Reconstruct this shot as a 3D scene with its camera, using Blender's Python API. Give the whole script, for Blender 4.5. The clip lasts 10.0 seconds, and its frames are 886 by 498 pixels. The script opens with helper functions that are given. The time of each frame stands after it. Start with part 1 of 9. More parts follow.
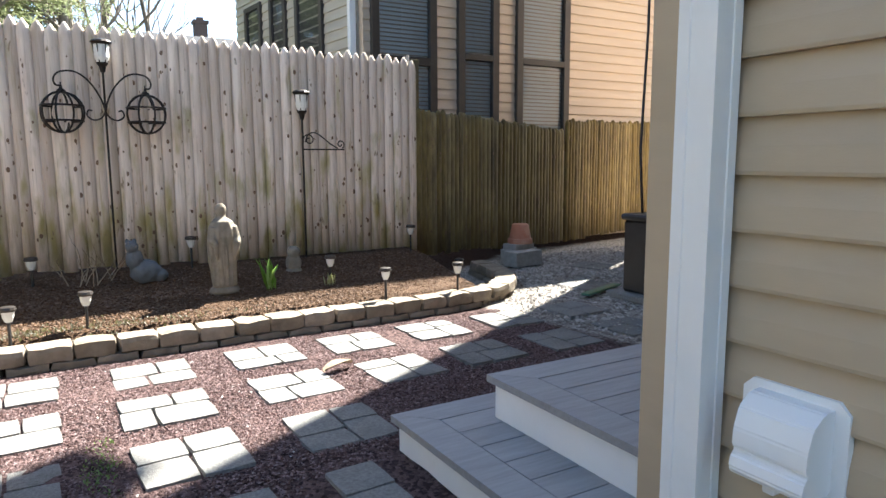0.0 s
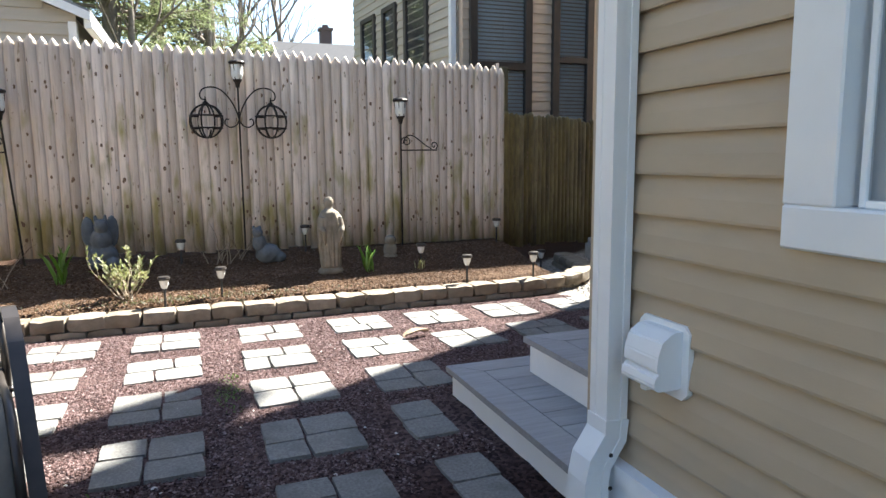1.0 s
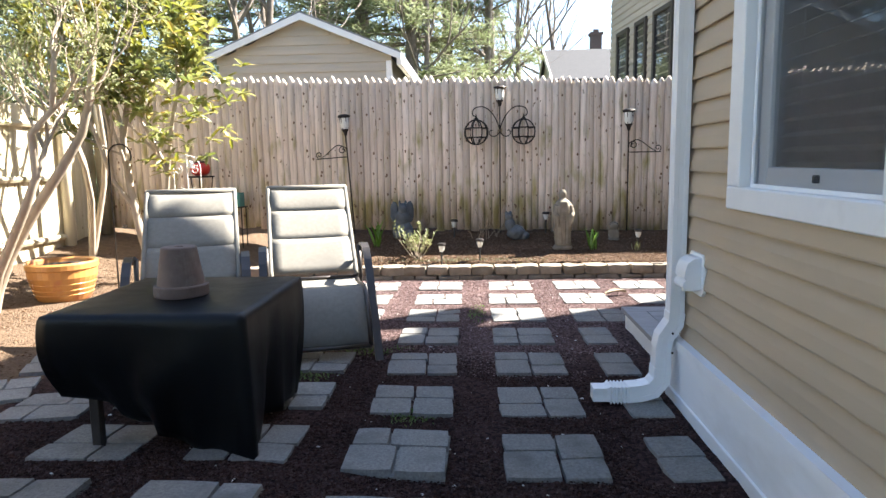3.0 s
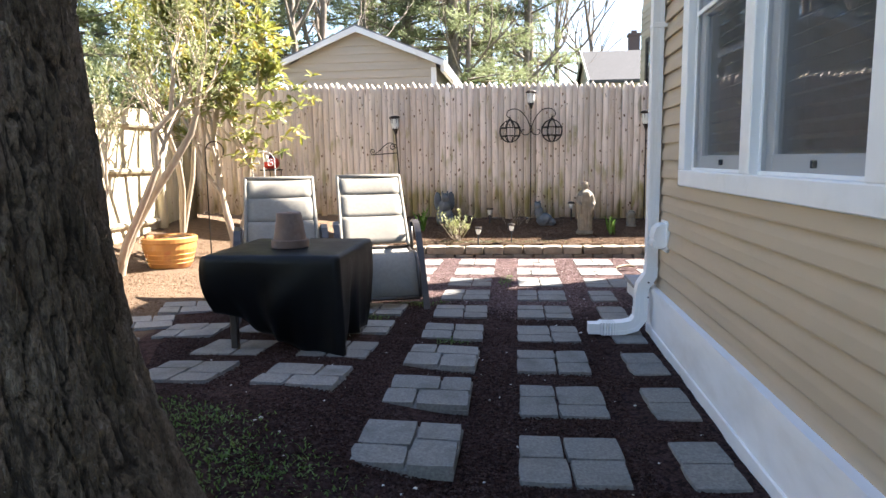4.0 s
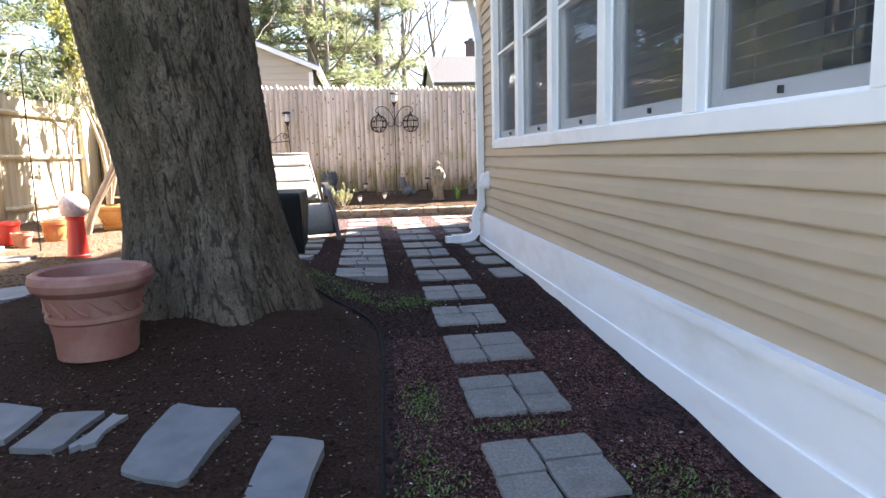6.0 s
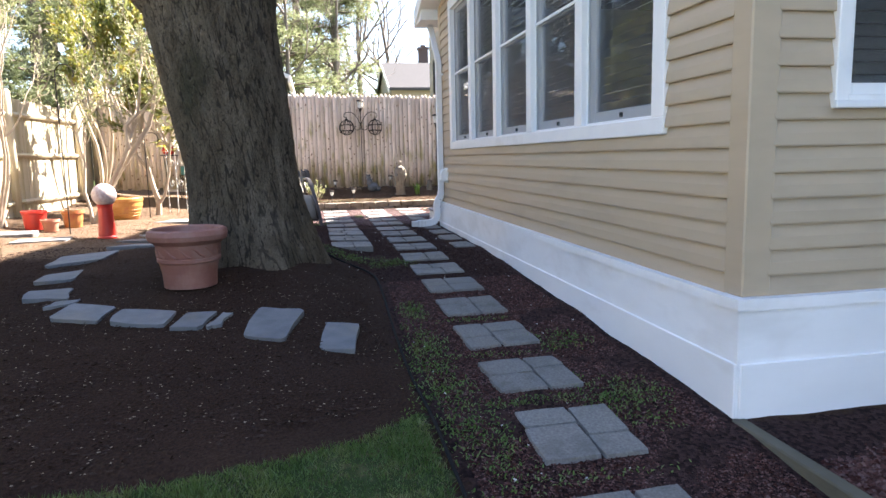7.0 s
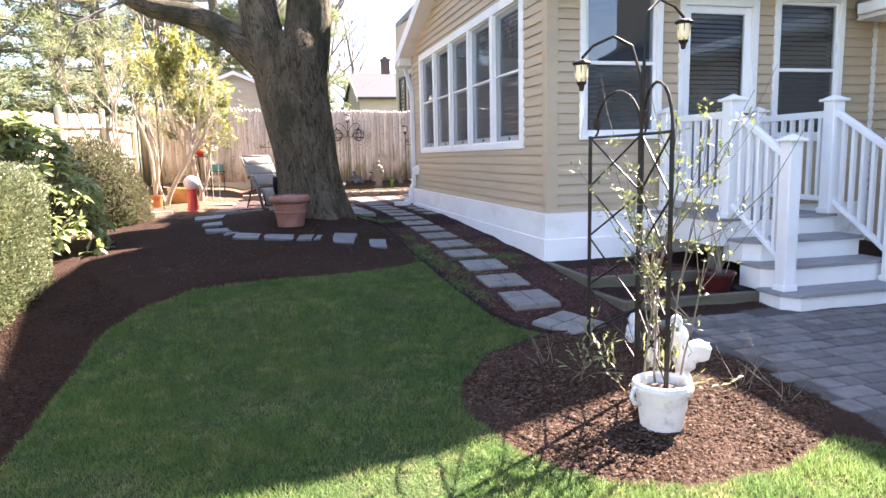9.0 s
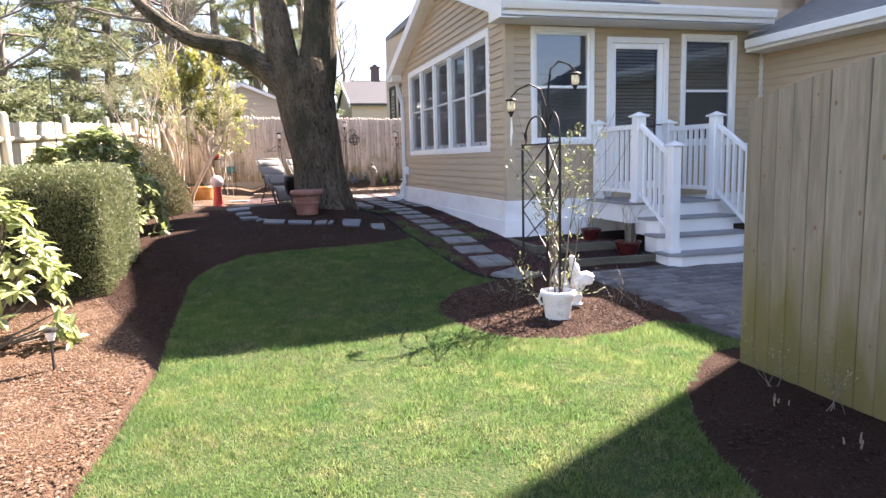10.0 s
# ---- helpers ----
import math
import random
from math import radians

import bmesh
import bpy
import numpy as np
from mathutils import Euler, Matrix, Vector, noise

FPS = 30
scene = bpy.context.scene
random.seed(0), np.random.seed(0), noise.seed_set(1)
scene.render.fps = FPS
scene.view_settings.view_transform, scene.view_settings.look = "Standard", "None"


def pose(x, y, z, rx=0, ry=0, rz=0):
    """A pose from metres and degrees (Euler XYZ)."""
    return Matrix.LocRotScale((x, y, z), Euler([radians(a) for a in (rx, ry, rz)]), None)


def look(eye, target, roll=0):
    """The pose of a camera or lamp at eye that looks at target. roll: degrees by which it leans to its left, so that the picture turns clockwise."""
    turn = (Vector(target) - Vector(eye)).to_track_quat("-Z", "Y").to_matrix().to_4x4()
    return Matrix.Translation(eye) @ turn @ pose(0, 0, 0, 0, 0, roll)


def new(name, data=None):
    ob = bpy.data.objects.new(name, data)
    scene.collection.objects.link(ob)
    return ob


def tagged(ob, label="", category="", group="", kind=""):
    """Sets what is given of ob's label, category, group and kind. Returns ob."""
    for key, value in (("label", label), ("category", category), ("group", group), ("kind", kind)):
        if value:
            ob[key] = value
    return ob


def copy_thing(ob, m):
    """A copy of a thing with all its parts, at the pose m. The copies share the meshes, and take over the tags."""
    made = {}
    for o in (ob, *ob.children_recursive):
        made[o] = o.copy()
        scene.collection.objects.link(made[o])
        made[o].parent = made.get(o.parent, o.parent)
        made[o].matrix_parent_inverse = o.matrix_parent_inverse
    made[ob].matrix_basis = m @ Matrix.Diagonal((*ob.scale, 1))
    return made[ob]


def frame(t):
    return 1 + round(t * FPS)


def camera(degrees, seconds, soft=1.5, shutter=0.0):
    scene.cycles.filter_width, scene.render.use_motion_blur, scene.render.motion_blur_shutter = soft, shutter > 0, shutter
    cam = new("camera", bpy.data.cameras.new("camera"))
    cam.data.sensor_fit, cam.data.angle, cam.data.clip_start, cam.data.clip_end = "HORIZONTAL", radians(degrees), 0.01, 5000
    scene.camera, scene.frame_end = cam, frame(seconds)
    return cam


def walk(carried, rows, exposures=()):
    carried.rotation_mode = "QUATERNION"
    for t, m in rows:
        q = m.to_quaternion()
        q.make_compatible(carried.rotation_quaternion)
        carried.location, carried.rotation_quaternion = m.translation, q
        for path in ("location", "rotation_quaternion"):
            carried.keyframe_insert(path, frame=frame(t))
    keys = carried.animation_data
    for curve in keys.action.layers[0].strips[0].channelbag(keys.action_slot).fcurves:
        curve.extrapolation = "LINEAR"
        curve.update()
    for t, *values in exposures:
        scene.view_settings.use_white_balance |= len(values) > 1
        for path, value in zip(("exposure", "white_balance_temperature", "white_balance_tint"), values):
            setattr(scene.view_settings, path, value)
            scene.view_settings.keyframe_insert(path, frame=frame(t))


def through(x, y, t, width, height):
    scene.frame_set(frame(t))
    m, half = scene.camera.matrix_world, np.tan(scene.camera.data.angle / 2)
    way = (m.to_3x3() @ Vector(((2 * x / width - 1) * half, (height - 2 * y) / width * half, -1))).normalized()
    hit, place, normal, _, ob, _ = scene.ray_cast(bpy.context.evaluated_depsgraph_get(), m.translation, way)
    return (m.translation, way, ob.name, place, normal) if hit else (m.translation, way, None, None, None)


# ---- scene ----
cam = camera(67.46, 10.0)
PATH = [
    (0.0, 0.076, -0.382, 1.143, 82.34, 0.29, -30.28),
    (0.5, 0.074, -0.716, 1.147, 82.21, 0.52, -25.08),
    (1.0, 0.059, -1.070, 1.160, 82.17, 0.49, -20.28),
    (1.5, 0.049, -1.441, 1.175, 82.15, 0.73, -15.05),
    (2.0, 0.046, -1.842, 1.187, 82.16, 0.96, -7.86),
    (2.5, 0.080, -2.275, 1.180, 82.24, 0.81, -2.01),
    (3.0, 0.152, -2.714, 1.184, 82.32, 0.90, 2.77),
    (4.3, 0.256, -4.201, 1.115, 82.23, 0.80, 6.34),
    (4.5, 0.247, -4.451, 1.094, 82.15, 1.00, 5.83),
    (5.0, 0.112, -5.091, 1.000, 82.16, 1.03, 1.43),
    (5.5, 0.013, -5.763, 0.950, 82.08, 1.18, -3.00),
    (5.7, -0.032, -6.048, 0.941, 82.00, 1.39, -4.71),
    (6.8, -0.423, -7.661, 0.908, 82.08, 1.17, -10.27),
    (7.0, -0.504, -7.975, 0.901, 82.05, 1.28, -11.01),
    (7.5, -0.714, -8.765, 0.888, 82.15, 1.29, -12.47),
    (8.0, -0.957, -9.675, 0.897, 82.11, 1.32, -13.64),
    (8.5, -1.263, -10.769, 0.917, 81.93, 1.22, -14.30),
    (9.0, -1.586, -11.901, 0.923, 82.01, 1.23, -14.80),
    (9.5, -1.895, -12.989, 0.912, 82.13, 1.43, -15.39),
    (10.0, -2.098, -13.992, 0.911, 82.21, 1.45, -15.82),
]
walk(cam, [(t, pose(x, y, z, rx, ry, rz)) for t, x, y, z, rx, ry, rz in PATH],
     [(0.0, 2.82, 6350, 8), (0.5, 2.74, 6350, 8), (1.5, 2.7, 6350, 8), (2.5, 2.85, 6400, 9), (4.5, 3.2, 6700, 14), (5.0, 3.45, 6750, 15), (5.5, 3.5, 6750, 15), (7.0, 3.15, 6700, 16),
      (7.5, 3.52, 6700, 17), (8.5, 3.52, 6750, 20), (9.0, 3.45, 6800, 22), (9.5, 3.25, 6800, 24), (10.0, 3.0, 6800, 24)])

# ---- sky, sun, exposure ----
SUN_AZ, SUN_EL = math.atan2(0.87, 0.49), radians(45.5)
world = bpy.data.worlds.new("sky")
world.use_nodes = True
scene.world = world
wn = world.node_tree.nodes
sky = wn.new("ShaderNodeTexSky")
sky.sky_type, sky.sun_disc = "NISHITA", False
sky.sun_elevation, sky.sun_rotation = SUN_EL, SUN_AZ
sky.air_density, sky.dust_density, sky.ozone_density = 1.0, 0.9, 1.8
wn["Background"].inputs["Strength"].default_value = 0.065
world.node_tree.links.new(sky.outputs["Color"], wn["Background"].inputs["Color"])
sun = new("sun", bpy.data.lights.new("sun", "SUN"))
sun.data.energy, sun.data.angle, sun.data.color = 5.0, radians(0.53), (1.0, 0.95, 0.87)
sun_from = Vector((math.sin(SUN_AZ) * math.cos(SUN_EL), math.cos(SUN_AZ) * math.cos(SUN_EL), math.sin(SUN_EL)))
sun.matrix_world = look(sun_from * 40, (0, 0, 0))

# ---- materials ----
rng = random.Random(7)


def material(name, c1, c2, scale=8.0, c3=None, scale2=1.2, rough=0.8, bump=0.3, fine=60.0, stretch=(1, 1, 1),
             metal=0.0, jitter=0.0, island=False, local=True, depth=0.004, mix3=0.45, spec=0.5):
    """A weathered surface: two colours mixed at one scale, stains at a larger one, relief at a fine one, each piece a little its own."""
    m = bpy.data.materials.new(name)
    m.use_nodes = True
    n, l = m.node_tree.nodes, m.node_tree.links
    b = n["Principled BSDF"]
    co = n.new("ShaderNodeTexCoord")
    mp = n.new("ShaderNodeMapping")
    mp.inputs["Scale"].default_value = stretch
    if local:
        info = n.new("ShaderNodeObjectInfo")
        off = n.new("ShaderNodeVectorMath")
        off.operation = "MULTIPLY_ADD"
        com = n.new("ShaderNodeCombineXYZ")
        for k in range(3):
            l.new(info.outputs["Random"], com.inputs[k])
        off.inputs[1].default_value = (37.0, 53.0, 71.0)
        l.new(com.outputs[0], off.inputs[0])
        l.new(co.outputs["Object"], off.inputs[2])
        l.new(off.outputs[0], mp.inputs["Vector"])
    else:
        geo0 = n.new("ShaderNodeNewGeometry")
        l.new(geo0.outputs["Position"], mp.inputs["Vector"])

    def noise_tex(s, detail=4.0, rough_=0.6):
        t = n.new("ShaderNodeTexNoise")
        t.inputs["Scale"].default_value, t.inputs["Detail"].default_value, t.inputs["Roughness"].default_value = s, detail, rough_
        l.new(mp.outputs["Vector"], t.inputs["Vector"])
        return t

    def ramp(src, lo, hi):
        r = n.new("ShaderNodeMapRange")
        r.inputs["From Min"].default_value, r.inputs["From Max"].default_value = lo, hi
        l.new(src, r.inputs["Value"])
        return r.outputs["Result"]

    def mix(fac, a, c):
        x = n.new("ShaderNodeMix")
        x.data_type = "RGBA"
        if fac is not None:
            l.new(fac, x.inputs["Factor"])
        for sock, v in ((x.inputs["A"], a), (x.inputs["B"], c)):
            if isinstance(v, tuple):
                sock.default_value = (*v, 1)
            else:
                l.new(v, sock)
        return x.outputs["Result"]

    grain = noise_tex(scale)
    col = mix(ramp(grain.outputs["Fac"], 0.32, 0.68), c1, c2)
    if c3:
        stain = noise_tex(scale2, 5.0, 0.65)
        col = mix(ramp(stain.outputs["Fac"], 0.62 - mix3 * 0.25, 0.8 - mix3 * 0.15), col, c3)
    if jitter:
        info2 = n.new("ShaderNodeNewGeometry") if island else n.new("ShaderNodeObjectInfo")
        src = info2.outputs["Random Per Island"] if island else info2.outputs["Random"]
        hsv = n.new("ShaderNodeHueSaturation")
        mr = n.new("ShaderNodeMapRange")
        mr.inputs["To Min"].default_value, mr.inputs["To Max"].default_value = 1 - jitter, 1 + jitter
        l.new(src, mr.inputs["Value"])
        l.new(mr.outputs["Result"], hsv.inputs["Value"])
        mr2 = n.new("ShaderNodeMapRange")
        mr2.inputs["To Min"].default_value, mr2.inputs["To Max"].default_value = 1 + jitter * 0.5, 1 - jitter * 0.5
        l.new(src, mr2.inputs["Value"])
        l.new(mr2.outputs["Result"], hsv.inputs["Saturation"])
        l.new(col, hsv.inputs["Color"])
        col = hsv.outputs["Color"]
    l.new(col, b.inputs["Base Color"])
    b.inputs["Roughness"].default_value, b.inputs["Metallic"].default_value = rough, metal
    b.inputs["Specular IOR Level"].default_value = spec
    rr = n.new("ShaderNodeMapRange")
    rr.inputs["To Min"].default_value, rr.inputs["To Max"].default_value = max(0.05, rough - 0.12), min(1, rough + 0.1)
    l.new(grain.outputs["Fac"], rr.inputs["Value"])
    l.new(rr.outputs["Result"], b.inputs["Roughness"])
    if bump:
        f = noise_tex(fine, 6.0, 0.7)
        bp = n.new("ShaderNodeBump")
        bp.inputs["Strength"].default_value, bp.inputs["Distance"].default_value = bump, depth
        l.new(f.outputs["Fac"], bp.inputs["Height"])
        l.new(bp.outputs["Normal"], b.inputs["Normal"])
    return m


def leaf_material(name, c1, c2, c3, gloss=0.4, thin=0.4, through=1.3):
    m = material(name, c1, c2, 3.0, c3, 6.0, 0.5, 0.0, jitter=0.35, island=True, local=False, spec=gloss)
    n, l = m.node_tree.nodes, m.node_tree.links
    b = n["Principled BSDF"]
    src = b.inputs["Base Color"].links[0].from_socket
    tr = n.new("ShaderNodeBsdfTranslucent")
    lit = n.new("ShaderNodeHueSaturation")
    lit.inputs["Value"].default_value = through
    l.new(src, lit.inputs["Color"])
    l.new(lit.outputs["Color"], tr.inputs["Color"])
    mx = n.new("ShaderNodeMixShader")
    mx.inputs[0].default_value = thin
    out = n["Material Output"]
    l.new(b.outputs[0], mx.inputs[1])
    l.new(tr.outputs[0], mx.inputs[2])
    l.new(mx.outputs[0], out.inputs["Surface"])
    return m


M = {}
M["siding"] = material("vinyl_siding_tan", (0.43, 0.342, 0.238), (0.455, 0.362, 0.254), 5, (0.39, 0.31, 0.217), 1.0, 0.5, 0.25, 90, (1, 0.35, 3), depth=0.0015)
M["siding_grey"] = material("vinyl_siding_grey_tan", (0.40, 0.36, 0.29), (0.44, 0.39, 0.32), 5, (0.36, 0.32, 0.26), 1.0, 0.6, 0.2, 80, (0.35, 1, 3), depth=0.0015)
M["siding_pink"] = material("vinyl_siding_warm_tan", (0.50, 0.39, 0.29), (0.54, 0.43, 0.32), 5, (0.45, 0.35, 0.26), 1.0, 0.6, 0.2, 80, (0.35, 1, 3), depth=0.0015)
M["white"] = material("white_painted_trim", (0.80, 0.80, 0.79), (0.76, 0.765, 0.76), 6, (0.66, 0.655, 0.63), 2.0, 0.42, 0.15, 110, depth=0.001, mix3=0.2)
M["white_old"] = material("white_paint_weathered", (0.78, 0.78, 0.76), (0.72, 0.72, 0.70), 9, (0.50, 0.48, 0.43), 7.0, 0.6, 0.4, 120, depth=0.002, mix3=0.25)
M["skirt"] = material("white_foundation_paint", (0.86, 0.865, 0.87), (0.81, 0.815, 0.82), 4, (0.66, 0.65, 0.63), 1.6, 0.55, 0.35, 60, (0.4, 0.4, 1), depth=0.003, mix3=0.25)
M["vinyl"] = material("white_vinyl", (0.82, 0.83, 0.83), (0.79, 0.80, 0.80), 4, (0.72, 0.72, 0.71), 2.0, 0.35, 0.08, 100, depth=0.001, mix3=0.15)
M["cedar"] = material("pale_cedar_picket", (0.74, 0.63, 0.535), (0.60, 0.495, 0.405), 7, (0.47, 0.385, 0.30), 2.2, 0.85, 0.6, 90, (4.5, 4.5, 0.35), jitter=0.2, depth=0.004, mix3=0.5)
n, l = M["cedar"].node_tree.nodes, M["cedar"].node_tree.links
cedar_b = n["Principled BSDF"]


def streaks(scale, lo, hi, detail=4.0, height=None):
    """Long upright marks; with a height they thin out above it."""
    at_ = n.new("ShaderNodeNewGeometry")
    long_ = n.new("ShaderNodeMapping")
    long_.inputs["Scale"].default_value = scale
    l.new(at_.outputs["Position"], long_.inputs["Vector"])
    t = n.new("ShaderNodeTexNoise")
    t.inputs["Scale"].default_value, t.inputs["Detail"].default_value = 1.0, detail
    l.new(long_.outputs["Vector"], t.inputs["Vector"])
    src = t.outputs["Fac"]
    if height is not None:
        sep = n.new("ShaderNodeSeparateXYZ")
        l.new(at_.outputs["Position"], sep.inputs[0])
        fall = n.new("ShaderNodeMath")
        fall.operation = "MULTIPLY_ADD"
        fall.inputs[1].default_value = -height
        l.new(sep.outputs["Z"], fall.inputs[0])
        l.new(src, fall.inputs[2])
        src = fall.outputs[0]
    r = n.new("ShaderNodeMapRange")
    r.inputs["From Min"].default_value, r.inputs["From Max"].default_value = lo, hi
    l.new(src, r.inputs["Value"])
    return r.outputs["Result"]


def stained(fac, colour):
    x = n.new("ShaderNodeMix")
    x.data_type = "RGBA"
    l.new(fac, x.inputs["Factor"])
    l.new(cedar_b.inputs["Base Color"].links[0].from_socket, x.inputs["A"])
    x.inputs["B"].default_value = (*colour, 1)
    l.new(x.outputs["Result"], cedar_b.inputs["Base Color"])


stained(streaks((70, 70, 2.6), 0.56, 0.78), (0.36, 0.275, 0.20))
stained(streaks((9, 9, 2.4), 0.40, 0.58, 5.0, 0.11), (0.33, 0.28, 0.125))
stained(streaks((22, 22, 7.0), 0.66, 0.72), (0.24, 0.175, 0.11))
M["teal"] = material("faded_teal_paint", (0.05, 0.19, 0.18), (0.07, 0.23, 0.21), 9, (0.16, 0.22, 0.19), 5, 0.75, 0.4, 90, depth=0.002)
M["cedar_old"] = material("mossy_old_picket", (0.23, 0.17, 0.06), (0.13, 0.095, 0.04), 8, (0.06, 0.045, 0.022), 1.6, 0.9, 0.6, 70, (3.2, 3.2, 0.8), jitter=0.25, depth=0.004, mix3=0.6)
M["cedar_grey"] = material("greyed_fence_board", (0.19, 0.158, 0.105), (0.14, 0.116, 0.075), 6, (0.10, 0.092, 0.045), 1.5, 0.9, 0.5, 80, (3.0, 3.0, 0.22), jitter=0.14, depth=0.003)
M["cedar_gold"] = material("yellowed_fence_board", (0.52, 0.46, 0.34), (0.43, 0.38, 0.27), 6, (0.33, 0.29, 0.16), 1.5, 0.9, 0.5, 80, (3.0, 3.0, 0.22), jitter=0.14, depth=0.003)
M["timber"] = material("green_weathered_timber", (0.125, 0.112, 0.078), (0.085, 0.077, 0.052), 5, (0.055, 0.052, 0.036), 2.0, 0.9, 0.5, 60, (0.5, 0.5, 2), depth=0.004)
M["knot"] = material("dark_knot", (0.13, 0.075, 0.042), (0.21, 0.13, 0.08), 60, None, 1, 0.8, 0.2, 150)
M["concrete"] = material("grey_concrete_paver", (0.245, 0.238, 0.22), (0.148, 0.143, 0.132), 85, (0.125, 0.12, 0.108), 5.0, 0.92, 1.0, 150, jitter=0.12, depth=0.006)
M["slate"] = material("blue_grey_flagstone", (0.17, 0.175, 0.178), (0.125, 0.131, 0.135), 9, (0.19, 0.175, 0.15), 2.5, 0.85, 0.5, 70, jitter=0.2, depth=0.005)
M["patio"] = material("grey_cobble_paver", (0.16, 0.152, 0.146), (0.11, 0.105, 0.102), 14, (0.085, 0.08, 0.075), 3, 0.85, 0.6, 110, jitter=0.28, depth=0.004)
M["wallstone"] = material("tan_retaining_block", (0.25, 0.205, 0.15), (0.18, 0.147, 0.107), 12, (0.115, 0.094, 0.068), 4, 0.92, 0.8, 80, jitter=0.16, depth=0.008)
M["cinder"] = material("grey_cinder_block", (0.33, 0.32, 0.30), (0.25, 0.245, 0.23), 20, None, 1, 0.95, 0.8, 120, depth=0.005)
M["terracotta"] = material("terracotta", (0.42, 0.165, 0.095), (0.36, 0.14, 0.085), 9, (0.46, 0.27, 0.19), 5, 0.75, 0.3, 80, depth=0.002)
M["terracotta_dusty"] = material("dusty_pink_terracotta", (0.29, 0.118, 0.085), (0.235, 0.095, 0.07), 7, (0.34, 0.19, 0.15), 3, 0.6, 0.2, 80, depth=0.002)
M["terracotta_grey"] = material("weathered_terracotta", (0.165, 0.112, 0.088), (0.12, 0.083, 0.067), 9, (0.24, 0.205, 0.18), 5, 0.85, 0.3, 80, depth=0.002)
M["glaze_orange"] = material("orange_glaze", (0.50, 0.25, 0.07), (0.42, 0.19, 0.06), 6, (0.35, 0.09, 0.06), 4, 0.25, 0.1, 40)
M["red"] = material("red_plastic", (0.55, 0.035, 0.02), (0.48, 0.03, 0.02), 5, (0.40, 0.04, 0.03), 3, 0.4, 0.1, 60)
M["red_dark"] = material("dark_red_glaze", (0.085, 0.014, 0.012), (0.06, 0.011, 0.010), 5, None, 1, 0.3, 0.1, 60)
M["ball"] = material("pink_mosaic_glass", (0.62, 0.50, 0.46), (0.40, 0.25, 0.24), 34, (0.70, 0.66, 0.62), 20, 0.3, 0.4, 40, depth=0.004)
M["iron"] = material("black_wrought_iron", (0.018, 0.016, 0.015), (0.03, 0.024, 0.02), 30, (0.06, 0.035, 0.02), 12, 0.55, 0.3, 120, metal=0.6, depth=0.001)
M["bronze"] = material("dark_bronze_frame", (0.045, 0.038, 0.033), (0.06, 0.05, 0.044), 14, None, 1, 0.4, 0.1, 120, metal=0.4, depth=0.001)
M["sling"] = material("light_grey_sling_fabric", (0.195, 0.18, 0.15), (0.166, 0.153, 0.128), 40, (0.15, 0.138, 0.116), 3, 0.85, 0.5, 260, depth=0.002)
M["cover"] = material("black_vinyl_cover", (0.003, 0.004, 0.006), (0.0045, 0.0055, 0.008), 8, (0.006, 0.0075, 0.0105), 3, 0.42, 0.35, 40, depth=0.004, spec=0.55)
M["black"] = material("black_plastic", (0.012, 0.012, 0.013), (0.02, 0.02, 0.021), 10, None, 1, 0.5, 0.2, 60)
M["rubber"] = material("dull_black_edging", (0.008, 0.008, 0.008), (0.014, 0.013, 0.012), 10, (0.03, 0.024, 0.02), 3, 0.85, 0.3, 60, spec=0.15)
M["lamp_glass"] = material("frosted_lamp_glass", (0.72, 0.72, 0.68), (0.65, 0.65, 0.62), 10, None, 1, 0.15, 0.0)
M["lamp_glow"] = material("warm_lamp_glass", (0.85, 0.72, 0.45), (0.80, 0.66, 0.40), 10, None, 1, 0.15, 0.0)
M["deck"] = material("grey_composite_deck", (0.29, 0.29, 0.295), (0.25, 0.25, 0.255), 10, (0.21, 0.21, 0.212), 3, 0.6, 0.45, 130, (0.6, 6, 6), jitter=0.06, depth=0.002)
M["statue"] = material("weathered_cast_stone", (0.25, 0.215, 0.165), (0.17, 0.145, 0.11), 14, (0.15, 0.13, 0.09), 6, 0.9, 0.6, 90, depth=0.004)
M["statue_grey"] = material("blue_grey_cast_stone", (0.13, 0.14, 0.15), (0.09, 0.098, 0.105), 14, (0.11, 0.12, 0.12), 6, 0.9, 0.6, 90, depth=0.004)
M["statue_white"] = material("chipped_white_cast_stone", (0.74, 0.74, 0.72), (0.66, 0.66, 0.63), 12, (0.40, 0.38, 0.33), 14, 0.75, 0.6, 110, depth=0.004, mix3=0.3)
M["roof"] = material("grey_roof_shingle", (0.22, 0.22, 0.225), (0.16, 0.16, 0.165), 30, (0.26, 0.26, 0.255), 2, 0.95, 0.7, 90, depth=0.006)
M["roof_far"] = material("dark_far_shingle", (0.082, 0.082, 0.086), (0.062, 0.062, 0.065), 20, None, 1, 0.95, 0.5, 60, depth=0.006, spec=0.1)
M["brick"] = material("brown_chimney_brick", (0.12, 0.088, 0.08), (0.09, 0.066, 0.06), 20, None, 1, 0.9, 0.6, 60, depth=0.006)
M["dark_frame"] = material("dark_brown_window_frame", (0.03, 0.022, 0.018), (0.045, 0.034, 0.027), 10, None, 1, 0.5, 0.1, 60)
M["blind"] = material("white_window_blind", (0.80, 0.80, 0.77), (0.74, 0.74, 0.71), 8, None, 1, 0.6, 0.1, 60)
# white blind again, with the dimness behind the glass painted in as grey
M["blind_dim"] = material("dimmed_white_blind", (0.29, 0.29, 0.275), (0.245, 0.245, 0.23), 8, None, 1, 0.6, 0.1, 60)
